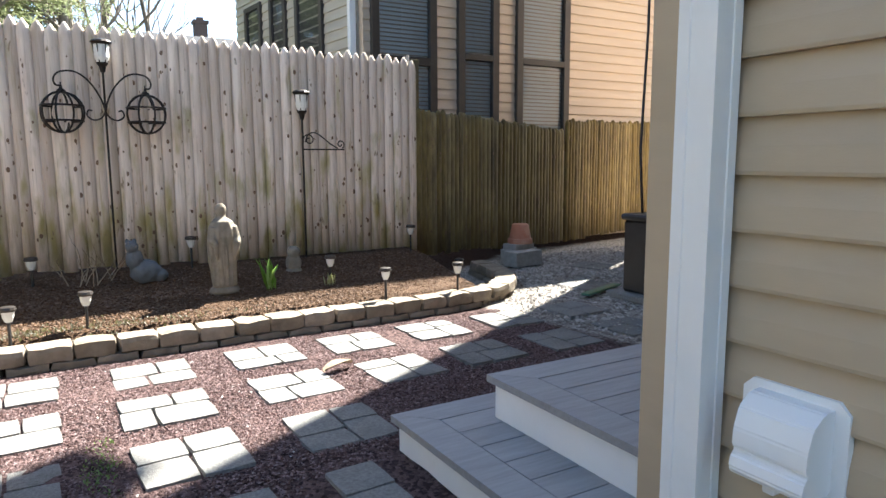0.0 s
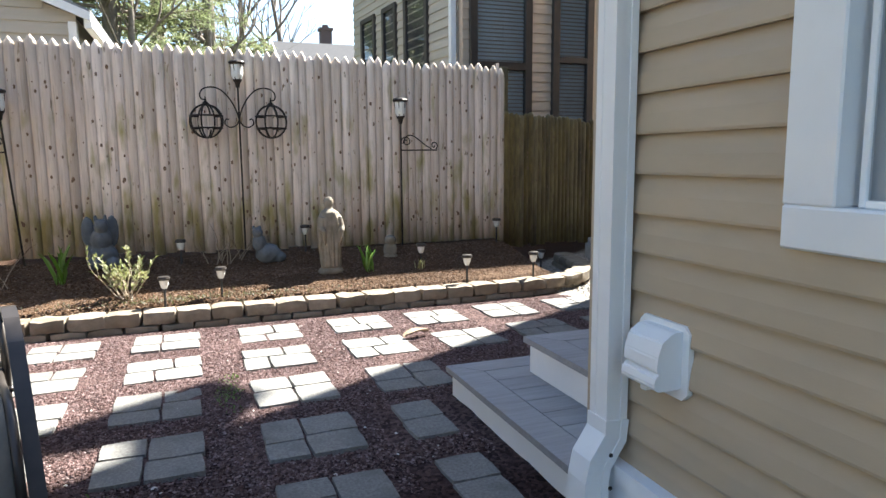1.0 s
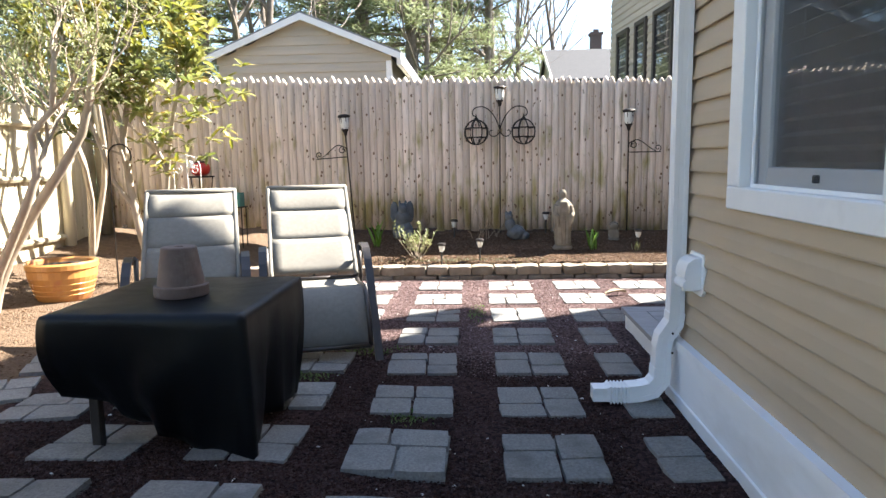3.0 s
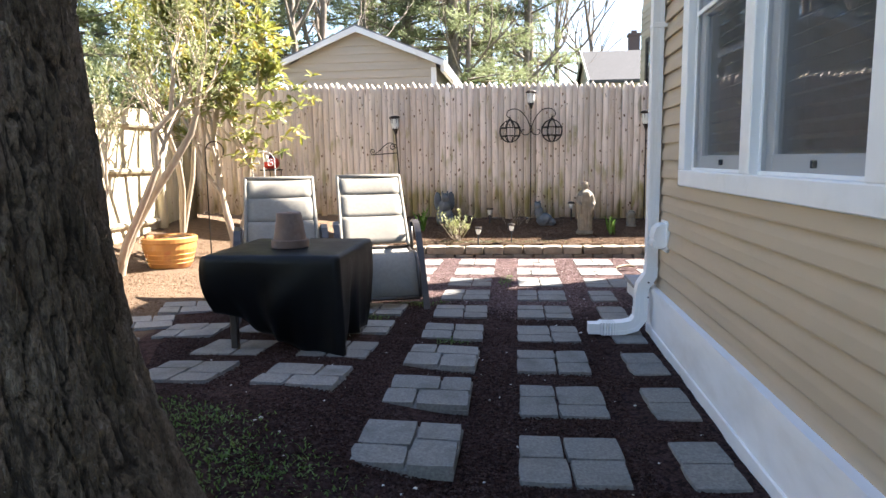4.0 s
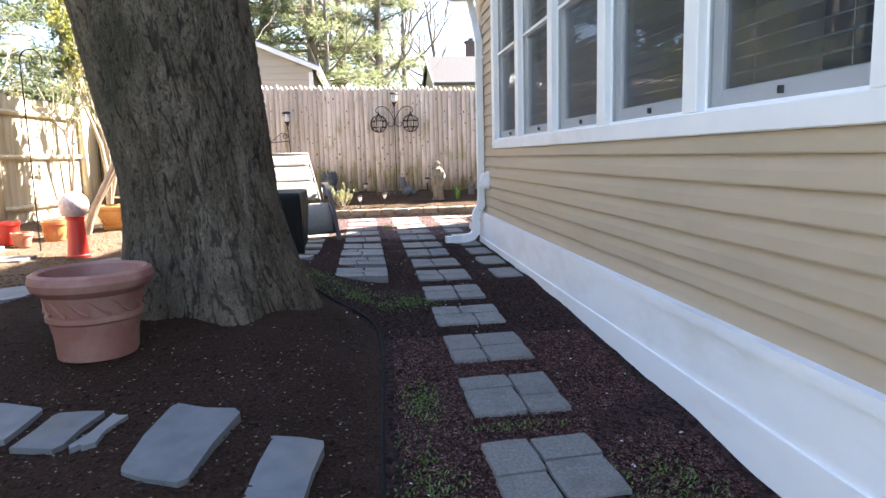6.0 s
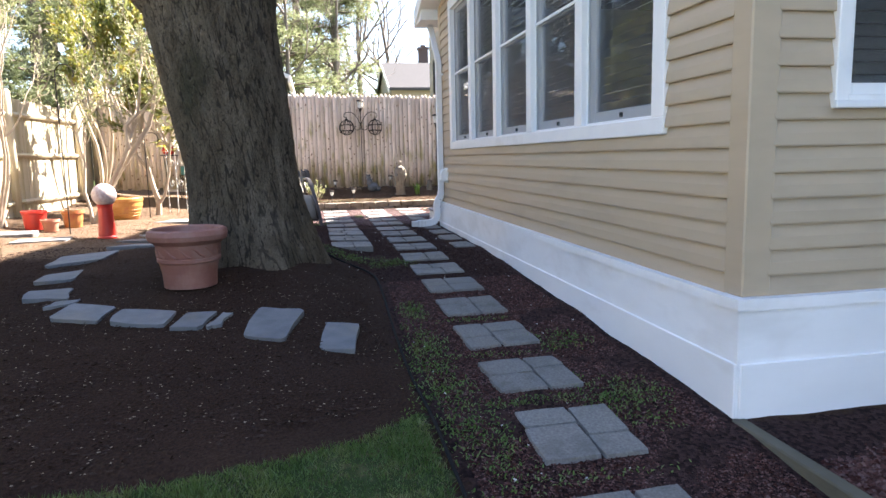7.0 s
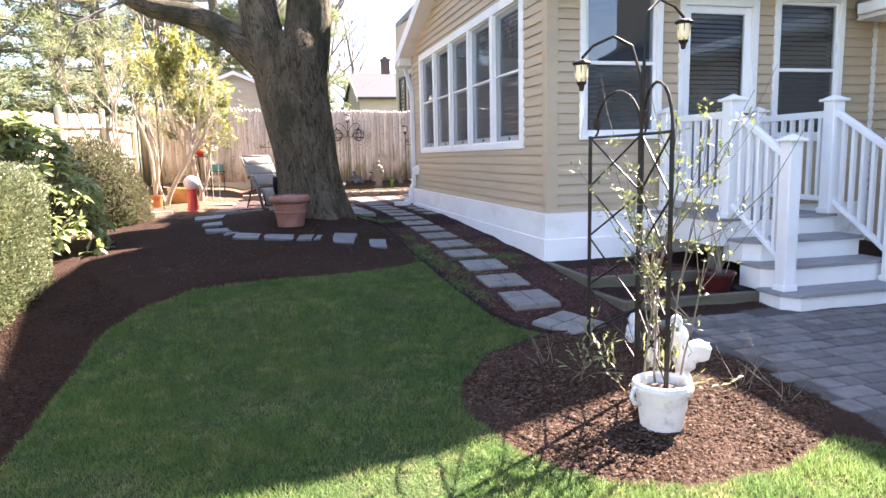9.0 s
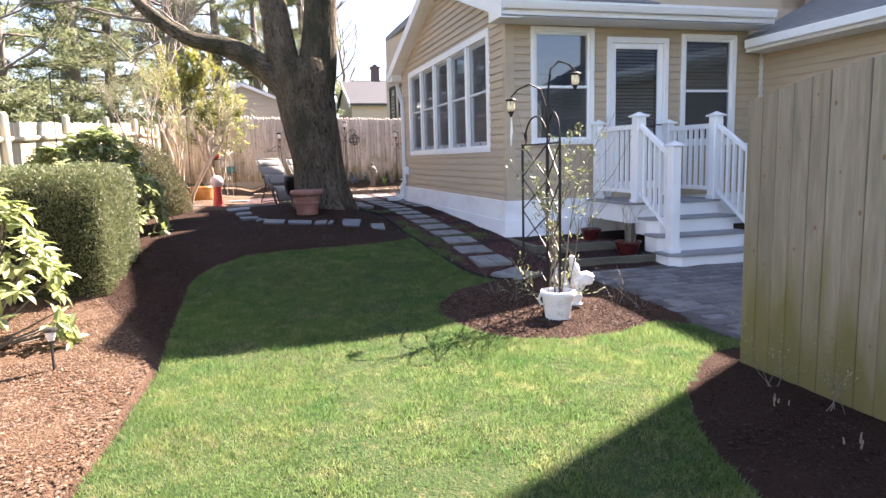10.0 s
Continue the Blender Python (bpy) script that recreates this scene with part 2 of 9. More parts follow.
# dark colour that stands for an unlit room
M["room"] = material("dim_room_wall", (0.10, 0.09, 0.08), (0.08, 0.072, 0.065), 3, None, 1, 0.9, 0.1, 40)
M["bark"] = material("oak_bark", (0.195, 0.163, 0.122), (0.098, 0.081, 0.06), 30, (0.155, 0.14, 0.10), 2.2, 0.95, 1.0, 75, (1.6, 1.6, 0.5), local=False, depth=0.008, spec=0.12)
# long flaky plates parted by narrow dark furrows, crevice shade painted into the colour
n, l = M["bark"].node_tree.nodes, M["bark"].node_tree.links
where = n.new("ShaderNodeNewGeometry")
bark_b = n["Principled BSDF"]


def bark_noise(scale, detail=3.0, warp=0.0):
    tall = n.new("ShaderNodeMapping")
    tall.inputs["Scale"].default_value = scale
    l.new(where.outputs["Position"], tall.inputs["Vector"])
    t = n.new("ShaderNodeTexNoise")
    t.inputs["Scale"].default_value, t.inputs["Detail"].default_value, t.inputs["Distortion"].default_value = 1.0, detail, warp
    l.new(tall.outputs["Vector"], t.inputs["Vector"])
    return t.outputs["Fac"]


def bark_range(src, lo, hi, a=0.0, b=1.0):
    r = n.new("ShaderNodeMapRange")
    r.interpolation_type = "SMOOTHSTEP"
    for k, v in (("From Min", lo), ("From Max", hi), ("To Min", a), ("To Max", b)):
        r.inputs[k].default_value = v
    l.new(src, r.inputs["Value"])
    return r.outputs["Result"]


def bark_math(op, a, b):
    x = n.new("ShaderNodeMath")
    x.operation = op
    for k, v in enumerate((a, b)):
        if isinstance(v, float):
            x.inputs[k].default_value = v
        else:
            l.new(v, x.inputs[k])
    return x.outputs[0]


def furrow_lines(scale, width, warp):
    """Narrow lines where a stretched noise passes through its middle."""
    off = bark_math("ABSOLUTE", bark_math("SUBTRACT", bark_noise(scale, 2.5, warp), 0.5), 0.0)
    return bark_range(off, 0.0, width)


def bark_mix(fac, a, b):
    x = n.new("ShaderNodeMix")
    x.data_type = "RGBA"
    l.new(fac, x.inputs["Factor"])
    for sock, v in ((x.inputs["A"], a), (x.inputs["B"], b)):
        if isinstance(v, tuple):
            sock.default_value = (*v, 1)
        else:
            l.new(v, sock)
    return x.outputs["Result"]


plates = furrow_lines((26.0, 26.0, 4.6), 0.075, 1.3)
strips = furrow_lines((60.0, 60.0, 12.0), 0.07, 1.3)
flakes = furrow_lines((62.0, 62.0, 40.0), 0.06, 1.8)
# cut depth read from the mesh; deeper furrows take a darker colour
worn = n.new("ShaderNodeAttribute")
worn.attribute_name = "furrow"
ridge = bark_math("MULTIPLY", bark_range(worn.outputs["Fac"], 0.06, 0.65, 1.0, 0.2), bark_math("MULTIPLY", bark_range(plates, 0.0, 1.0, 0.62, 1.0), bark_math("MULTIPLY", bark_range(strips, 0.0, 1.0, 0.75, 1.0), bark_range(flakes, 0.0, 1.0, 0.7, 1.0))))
crust = bark_noise((120.0, 120.0, 70.0), 4.0)
relief = n.new("ShaderNodeBump")
relief.inputs["Strength"].default_value, relief.inputs["Distance"].default_value = 1.0, 0.022
l.new(bark_math("MULTIPLY_ADD", ridge, 1.0), relief.inputs["Height"])
l.new(bark_b.inputs["Normal"].links[0].from_socket, relief.inputs["Normal"])
plate_c = bark_mix(bark_range(bark_noise((9.0, 9.0, 3.0), 5.0), 0.35, 0.68), (0.19, 0.145, 0.098), (0.31, 0.245, 0.177))
plate_c = bark_mix(bark_range(bark_noise((1.7, 1.7, 0.9), 5.0), 0.52, 0.68), plate_c, (0.085, 0.084, 0.052))
plate_c = bark_mix(bark_range(crust, 0.38, 0.62, 0.35, 0.0), plate_c, (0.06, 0.048, 0.036))
# painted darkness in the furrows, on top of the relief
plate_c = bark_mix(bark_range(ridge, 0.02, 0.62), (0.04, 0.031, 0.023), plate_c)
# pale specks of lichen
plate_c = bark_mix(bark_range(bark_noise((130.0, 130.0, 130.0), 2.0), 0.71, 0.77), plate_c, (0.27, 0.27, 0.24))
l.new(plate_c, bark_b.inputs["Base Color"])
l.new(relief.outputs["Normal"], bark_b.inputs["Normal"])
M["bark_pale"] = material("pale_smooth_bark", (0.42, 0.345, 0.26), (0.33, 0.265, 0.195), 12, (0.24, 0.195, 0.14), 5, 0.8, 0.5, 60, (1.5, 1.5, 0.5), local=False, depth=0.004)
M["bark_grey"] = material("grey_brown_bark", (0.20, 0.165, 0.13), (0.13, 0.105, 0.085), 10, None, 1, 0.9, 0.6, 40, local=False, depth=0.006)
# filler for bushes; the darkness between the leaves is in its colour
M["hedge_core"] = material("dark_bush_filler", (0.035, 0.042, 0.018), (0.05, 0.045, 0.025), 60, None, 1, 0.95, 0.8, 90, depth=0.01, spec=0.1)
M["soil"] = material("dark_potting_soil", (0.05, 0.034, 0.024), (0.03, 0.02, 0.015), 40, None, 1, 0.95, 0.8, 120, depth=0.006)
M["leaf_magnolia"] = leaf_material("yellow_green_leaf", (0.095, 0.12, 0.027), (0.245, 0.245, 0.052), (0.28, 0.17, 0.042), 0.8, 0.4, 1.4)
M["leaf_rhodo"] = leaf_material("grey_green_leaf", (0.15, 0.19, 0.065), (0.235, 0.265, 0.095), (0.32, 0.32, 0.135), 0.7, 0.42, 1.6)
M["leaf_hedge"] = leaf_material("dark_clipped_leaf", (0.10, 0.125, 0.052), (0.16, 0.18, 0.085), (0.19, 0.18, 0.09), 0.4, 0.3, 1.1)
M["leaf_box"] = leaf_material("brown_green_leaf", (0.06, 0.062, 0.028), (0.10, 0.092, 0.045), (0.12, 0.085, 0.052))
M["leaf_pine"] = leaf_material("pine_needles", (0.145, 0.175, 0.085), (0.215, 0.24, 0.125), (0.29, 0.285, 0.17), 0.3)
M["leaf_vine"] = leaf_material("grey_green_vine_leaf", (0.12, 0.145, 0.055), (0.19, 0.21, 0.085), (0.27, 0.26, 0.12), 0.4, 0.3, 1.1)
M["leaf_new"] = leaf_material("fresh_spring_leaf", (0.20, 0.225, 0.09), (0.29, 0.30, 0.14), (0.27, 0.24, 0.13), 0.4, 0.35, 1.1)
M["leaf_green"] = leaf_material("bright_green_blade", (0.10, 0.22, 0.035), (0.16, 0.28, 0.05), (0.22, 0.30, 0.08))
M["grass"] = leaf_material("lawn_blade", (0.064, 0.122, 0.037), (0.11, 0.158, 0.048), (0.185, 0.194, 0.08), 0.1, 0.45, 1.9)
M["straw"] = leaf_material("dead_straw_blade", (0.22, 0.185, 0.10), (0.15, 0.13, 0.07), (0.27, 0.23, 0.14), 0.1, 0.3, 1.1)
M["weed"] = leaf_material("low_weed_leaf", (0.078, 0.145, 0.027), (0.11, 0.175, 0.04), (0.16, 0.175, 0.06))
# dark copy of the red gravel for the shaded slabs, shade in its colour
M["lava"] = material("dark_red_lava_chip", (0.07, 0.037, 0.030), (0.016, 0.0095, 0.008), 40, None, 1, 0.9, 0.4, 200, jitter=0.6, island=True, local=False, depth=0.004, spec=0.1)
M["mulch"] = material("brown_mulch_chip", (0.085, 0.048, 0.03), (0.03, 0.0175, 0.0115), 30, None, 1, 0.9, 0.3, 200, jitter=0.6, island=True, local=False, depth=0.003, spec=0.1)
M["lava_path"] = material("red_brown_lava_chip", (0.145, 0.068, 0.056), (0.042, 0.021, 0.018), 40, None, 1, 0.9, 0.4, 200, jitter=0.6, island=True, local=False, depth=0.004, spec=0.1)
# brighter copy of the red gravel, sunlight put into its colour
M["lava_lit"] = material("sunlit_pink_lava_chip", (0.21, 0.14, 0.132), (0.07, 0.045, 0.042), 40, None, 1, 0.95, 0.4, 200, jitter=0.55, island=True, local=False, depth=0.004, spec=0.1)
# light and dark copies of one mulch: sun and shade put into the colour
M["mulch_sunlit"] = material("sunlit_brown_mulch_chip", (0.158, 0.097, 0.06), (0.066, 0.041, 0.026), 30, None, 1, 0.9, 0.3, 200, jitter=0.5, island=True, local=False, depth=0.003, spec=0.1)
M["mulch_shaded"] = material("shaded_dark_mulch_chip", (0.052, 0.029, 0.019), (0.02, 0.0115, 0.008), 30, None, 1, 0.9, 0.3, 200, jitter=0.6, island=True, local=False, depth=0.003, spec=0.1)
M["pebble"] = material("grey_pebble", (0.34, 0.31, 0.27), (0.24, 0.21, 0.185), 30, None, 1, 0.85, 0.3, 200, jitter=0.5, island=True, local=False, depth=0.003)
M["twig"] = material("dry_twig", (0.30, 0.235, 0.16), (0.22, 0.17, 0.115), 20, None, 1, 0.9, 0.3, 100, local=False, depth=0.002)


def glass_material(name, tint, rough=0.02, clear=0.5, ior=1.65):
    """Window glass: a tinted see-through pane with its mirror reflection."""
    m = bpy.data.materials.new(name)
    m.use_nodes = True
    n, l = m.node_tree.nodes, m.node_tree.links
    n.remove(n["Principled BSDF"])
    tr = n.new("ShaderNodeBsdfTransparent")
    tr.inputs["Color"].default_value = (tint[0] * clear, tint[1] * clear, tint[2] * clear, 1)
    gl = n.new("ShaderNodeBsdfGlossy")
    gl.inputs["Roughness"].default_value = rough
    gl.inputs["Color"].default_value = (0.9, 0.94, 1.0, 1)
    fr = n.new("ShaderNodeFresnel")
    fr.inputs["IOR"].default_value = ior
    mx = n.new("ShaderNodeMixShader")
    l.new(fr.outputs[0], mx.inputs[0])
    l.new(tr.outputs[0], mx.inputs[1])
    l.new(gl.outputs[0], mx.inputs[2])
    l.new(mx.outputs[0], n["Material Output"].inputs["Surface"])
    return m


M["glass"] = glass_material("window_glass", (0.9, 0.95, 1.0), 0.02, 0.75)
M["pane"] = glass_material("clear_window_glass", (0.9, 0.95, 1.0), 0.01, 0.9, 2.1)
M["screen"] = bpy.data.materials.new("grey_insect_screen")
M["screen"].use_nodes = True
n, l = M["screen"].node_tree.nodes, M["screen"].node_tree.links
n["Principled BSDF"].inputs["Base Color"].default_value = (0.06, 0.064, 0.07, 1)
n["Principled BSDF"].inputs["Roughness"].default_value = 0.7
see = n.new("ShaderNodeBsdfTransparent")
mesh_mix = n.new("ShaderNodeMixShader")
mesh_mix.inputs[0].default_value = 0.42
l.new(see.outputs[0], mesh_mix.inputs[1])
l.new(n["Principled BSDF"].outputs[0], mesh_mix.inputs[2])
l.new(mesh_mix.outputs[0], n["Material Output"].inputs["Surface"])


# ---- mesh helpers ----
def link(name, bm, mat, parent=None, label="", smooth=False):
    me = bpy.data.meshes.new(name)
    bm.normal_update()
    bm.to_mesh(me)
    bm.free()
    for x in mat if isinstance(mat, (list, tuple)) else [mat]:
        me.materials.append(x)
    if smooth:
        for p in me.polygons:
            p.use_smooth = True
    ob = new(name, me)
    if parent is not None:
        ob.parent = parent
    if label:
        ob["label"] = label
    return ob


def part(name, bm, mat, parent, label="", smooth=False):
    return link(name, bm, mat, parent, label, smooth)


def thing(name, label, category, at=(0, 0, 0), turn=0, group="", kind=""):
    e = new(name)
    e.matrix_world = pose(*at, 0, 0, turn)
    e.empty_display_size = 0.1
    return tagged(e, label, category, group, kind)


def box(bm, x0, x1, y0, y1, z0, z1, bev=0.0):
    v = [bm.verts.new(p) for p in ((x0, y0, z0), (x1, y0, z0), (x1, y1, z0), (x0, y1, z0), (x0, y0, z1), (x1, y0, z1), (x1, y1, z1), (x0, y1, z1))]
    fs = [bm.faces.new([v[i] for i in q]) for q in ((3, 2, 1, 0), (4, 5, 6, 7), (0, 1, 5, 4), (1, 2, 6, 5), (2, 3, 7, 6), (3, 0, 4, 7))]
    if bev:
        es = list({e for f in fs for e in f.edges})
        bmesh.ops.bevel(bm, geom=es, offset=bev, segments=1, affect="EDGES")
    return v


def prism(bm, outline, z0, z1):
    """A flat polygon given as (x, y) pairs, anticlockwise, raised from z0 to z1."""
    lo = [bm.verts.new((x, y, z0)) for x, y in outline]
    hi = [bm.verts.new((x, y, z1)) for x, y in outline]
    k = len(outline)
    bm.faces.new(lo[::-1])
    bm.faces.new(hi)
    for i in range(k):
        bm.faces.new((lo[i], lo[(i + 1) % k], hi[(i + 1) % k], hi[i]))


def tube(bm, pts, r, seg=6, closed=False, caps=True):
    """A round bar along a polyline; r is one radius or one for each point."""
    P = [Vector(p) for p in pts]
    k = len(P)
    rings = []
    up = None
    for i, p in enumerate(P):
        a = P[i - 1] if (i > 0 or closed) else p
        b = P[(i + 1) % k] if (i < k - 1 or closed) else p
        d = (b - a).normalized()
        if up is None:
            up = Vector((0, 0, 1)) if abs(d.z) < 0.9 else Vector((1, 0, 0))
        s = d.cross(up)
        if s.length < 1e-4:
            s = d.cross(Vector((0.3, 1, 0.2)))
        s.normalize()
        up = s.cross(d).normalized()
        rad = r[i] if isinstance(r, (list, tuple)) else r
        rings.append([bm.verts.new(p + rad * (math.cos(2 * math.pi * j / seg) * s + math.sin(2 * math.pi * j / seg) * up)) for j in range(seg)])
    for i in range(k if closed else k - 1):
        A, B = rings[i], rings[(i + 1) % k]
        for j in range(seg):
            bm.faces.new((A[j], A[(j + 1) % seg], B[(j + 1) % seg], B[j]))
    if caps and not closed:
        bm.faces.new(rings[0][::-1])
        bm.faces.new(rings[-1])


def lathe(bm, profile, seg=24, at=(0, 0, 0), wob=0.0):
    """A turned form from (radius, height) pairs, bottom to top."""
    rings = []
    for r, z in profile:
        if r < 1e-4:
            rings.append([bm.verts.new((at[0], at[1], at[2] + z))])
        else:
            rings.append([bm.verts.new((at[0] + r * (1 + wob * math.sin(3 * a)) * math.cos(a), at[1] + r * math.sin(a), at[2] + z)) for a in (2 * math.pi * j / seg for j in range(seg))])
    for A, B in zip(rings, rings[1:]):
        for j in range(seg):
            q = [A[j % len(A)], A[(j + 1) % len(A)], B[(j + 1) % len(B)], B[j % len(B)]]
            u = []
            for v in q:
                if v not in u:
                    u.append(v)
            if len(u) > 2:
                bm.faces.new(u)
    if len(rings[0]) > 1:
        bm.faces.new(rings[0][::-1])


def arc(cx, cz, r, a0, a1, k=10, y=0.0, rx=None):
    """Points on an arc in the x-z plane, degrees."""
    return [(cx + (rx or r) * math.cos(radians(a0 + (a1 - a0) * i / k)), y, cz + r * math.sin(radians(a0 + (a1 - a0) * i / k))) for i in range(k + 1)]


def blob(bm, c, r, seg=12, amp=0.12, seed=0.0, freq=2.5):
    """A lumpy closed form."""
    out = bmesh.ops.create_icosphere(bm, subdivisions=3 if seg > 10 else 2, radius=1)
    for v in out["verts"]:
        d = 1 + amp * noise.noise(v.co * freq + Vector((seed, seed * 1.7, 0)))
        v.co = Vector((c[0] + v.co.x * r[0] * d, c[1] + v.co.y * r[1] * d, c[2] + v.co.z * r[2] * d))


def leaf_cloud(name, places, size, mat, parent, label="", seed=1, long=2.2, flat=0.35, droop=0.2):
    """Many small bent leaves, each at a place with a direction: rows of (x, y, z, dx, dy, dz)."""
    r = random.Random(seed)
    V, F = [], []
    for x, y, z, dx, dy, dz in places:
        d = Vector((dx, dy, dz - droop * r.random()))
        if d.length < 1e-3:
            d = Vector((0, 0, 1))
        d.normalize()
        d = (d + Vector((r.uniform(-1, 1), r.uniform(-1, 1), r.uniform(-1, 1))) * flat).normalized()
        s = d.cross(Vector((r.uniform(-.4, .4), r.uniform(-.4, .4), 1)))
        s.normalize()
        n_ = s.cross(d)
        ln = size * long * r.uniform(0.6, 1.25)
        w = size * r.uniform(0.55, 0.9) * 0.5
        p = Vector((x, y, z))
        i = len(V)
        m1, m2 = p + d * ln * 0.3, p + d * ln * 0.72 - n_ * ln * 0.03
        V += [p, m1 + s * w + n_ * ln * 0.07, m1, m1 - s * w + n_ * ln * 0.07, m2 + s * w * 0.8 + n_ * ln * 0.05, m2, m2 - s * w * 0.8 + n_ * ln * 0.05, p + d * ln - n_ * ln * 0.1]
        F += [(i, i + 1, i + 2), (i, i + 2, i + 3), (i + 1, i + 4, i + 5, i + 2), (i + 2, i + 5, i + 6, i + 3), (i + 4, i + 7, i + 5), (i + 5, i + 7, i + 6)]
    me = bpy.data.meshes.new(name)
    me.from_pydata([tuple(v) for v in V], [], F)
    me.materials.append(mat)
    ob = new(name, me)
    if parent is not None:
        ob.parent = parent
    if label:
        ob["label"] = label
    return ob


# ---- ground ----
GY = (-60, -30, -14, -9.6, -8.5, -7.4, -6.7, -6.09, -5.48, -4.87, -4.26, -3.65, -3.0, -1.6, 60)
GZ = (-0.5, -0.5, -0.45, -0.42, -0.40, -0.36, -0.25, -0.20, -0.15, -0.127, -0.095, -0.07, -0.04, 0.0, 0.0)
TREE = (-1.07, -2.57)
WALL_Y, FENCE_Y = 3.82, 5.25


def smooth(a, lo, hi):
    s = np.clip((a - lo) / (hi - lo), 0, 1)
    return s * s * (3 - 2 * s)


def ground_z(x, y):
    x, y = np.asarray(x, float), np.asarray(y, float)
    z = np.interp(y, GY, GZ)
    z = z + 0.2 * np.exp(-((x + 1.15) ** 2 + (y + 2.5) ** 2) / 4.4) * smooth(-x, -0.05, 0.75)
    z = z + 0.08 * smooth(-x, 2.2, 3.4) * np.clip((y + 6) / 3, 0, 1) + 0.11 * smooth(-x, 3.5, 4.6) * smooth(y, -3.0, 1.0)
    bed = smooth(y, WALL_Y + 0.05, WALL_Y + 0.2) * smooth(-x, -3.15, -2.95)
    z = z + bed * (0.138 - z * 0.6 + 0.182 * smooth(y, WALL_Y + 0.2, FENCE_Y)) * smooth(x, -2.3, -1.6)
    z = z + 0.2 * smooth(-x, 1.7, 2.6) * smooth(y, 3.6, 5.4)
    z = z + 0.04 * np.exp(-((x - 0.25) ** 2 / 0.5 + (y + 8.9) ** 2 / 0.6))
    return z


def gz(x, y):
    return float(ground_z(x, y))


def inside(poly, X, Y):
    """Signed distance to a polygon, positive inside."""
    d = np.full(X.shape, 1e9)
    sign = np.zeros(X.shape, bool)
    for (ax, ay), (bx, by) in zip(poly, poly[1:] + poly[:1]):
        ex, ey = bx - ax, by - ay
        t = np.clip(((X - ax) * ex + (Y - ay) * ey) / (ex * ex + ey * ey), 0, 1)
        d = np.minimum(d, np.hypot(X - ax - t * ex, Y - ay - t * ey))
        cross = ((ay > Y) != (by > Y)) & (X < (bx - ax) * (Y - ay) / (by - ay + 1e-12) + ax)
        sign ^= cross
    return np.where(sign, d, -d)


EDGING = [(-0.62, -2.16), (-0.53, -2.22), (-0.36, -2.39), (-0.18, -2.58), (-0.08, -2.83), (-0.06, -3.1), (-0.07, -3.6), (-0.09, -4.06), (-0.10, -4.5), (-0.10, -5.0),
          (-0.08, -5.45), (-0.08, -5.9), (-0.07, -6.22), (-0.04, -6.6), (0.04, -7.1), (0.14, -7.34), (0.28, -7.53), (0.45, -7.62)]
ISLAND = [(0.29, -7.56), (-0.25, -7.89), (-0.58, -8.35), (-0.66, -8.73), (-0.57, -9.23), (-0.37, -9.54), (-0.02, -9.75), (0.47, -9.72), (0.91, -9.51), (1.2, -9.28),
          (1.27, -8.55), (1.16, -7.99), (0.79, -7.6)]
LAWN = [(-2.95, -16), (-2.89, -11.1), (-2.83, -10.4), (-2.77, -9.5), (-2.8, -8.7), (-2.81, -7.66), (-2.8, -7.0), (-2.6, -6.4), (-2.3, -5.98), (-1.75, -5.81), (-1.0, -5.76),
        (-0.45, -5.62), (-0.12, -5.4), (-0.1, -5.9), (-0.09, -6.22), (-0.06, -6.6), (0.02, -7.1), (0.12, -7.36), (0.26, -7.56), (-0.25, -7.89), (-0.58, -8.35), (-0.66, -8.73),
        (-0.57, -9.23), (-0.37, -9.54), (-0.02, -9.75), (0.47, -9.72), (0.91, -9.51), (1.12, -9.75), (1.1, -10.3), (0.82, -10.3), (0.5, -10.55), (0.2, -10.85), (0.0, -11.19), (-0.18, -11.58), (-0.27, -11.97), (-0.3, -12.6), (-0.1, -16)]
# where the red gravel is painted in its sunlit tone
LIT_RED = [(-2.3, 3.82), (3.2, 3.82), (3.2, 1.2), (1.1, 1.2), (-0.2, 1.05), (-1.2, 1.3), (-2.3, 1.2)]
RED = [(-2.3, 3.82), (3.2, 3.82), (3.2, 0.46), (1.12, 0.46), (1.12, -5.75), (2.4, -5.75), (2.4, -7.3), (1.2, -7.45), (0.45, -7.62), (0.14, -7.34), (-0.05, -6.7), (-0.09, -5.4), (-0.1, -4.4),
       (-0.06, -3.3), (-0.07, -2.83), (-0.36, -2.39), (-0.7, -2.0), (-1.5, -1.15), (-2.0, -0.6), (-2.3, 0.9)]
GRAVEL = [(2.9, 3.86), (3.15, 2.2), (3.6, 1.6), (12, 1.6), (12, 7.2), (5, 6.3), (3.4, 5.3), (3.3, 4.4)]
PATIO = [(1.15, -7.55), (2.3, -7.45), (2.4, -6.9), (5.0, -6.9), (5.0, -14), (1.1, -14), (1.12, -9.7), (1.22, -9.28), (1.28, -8.55)]
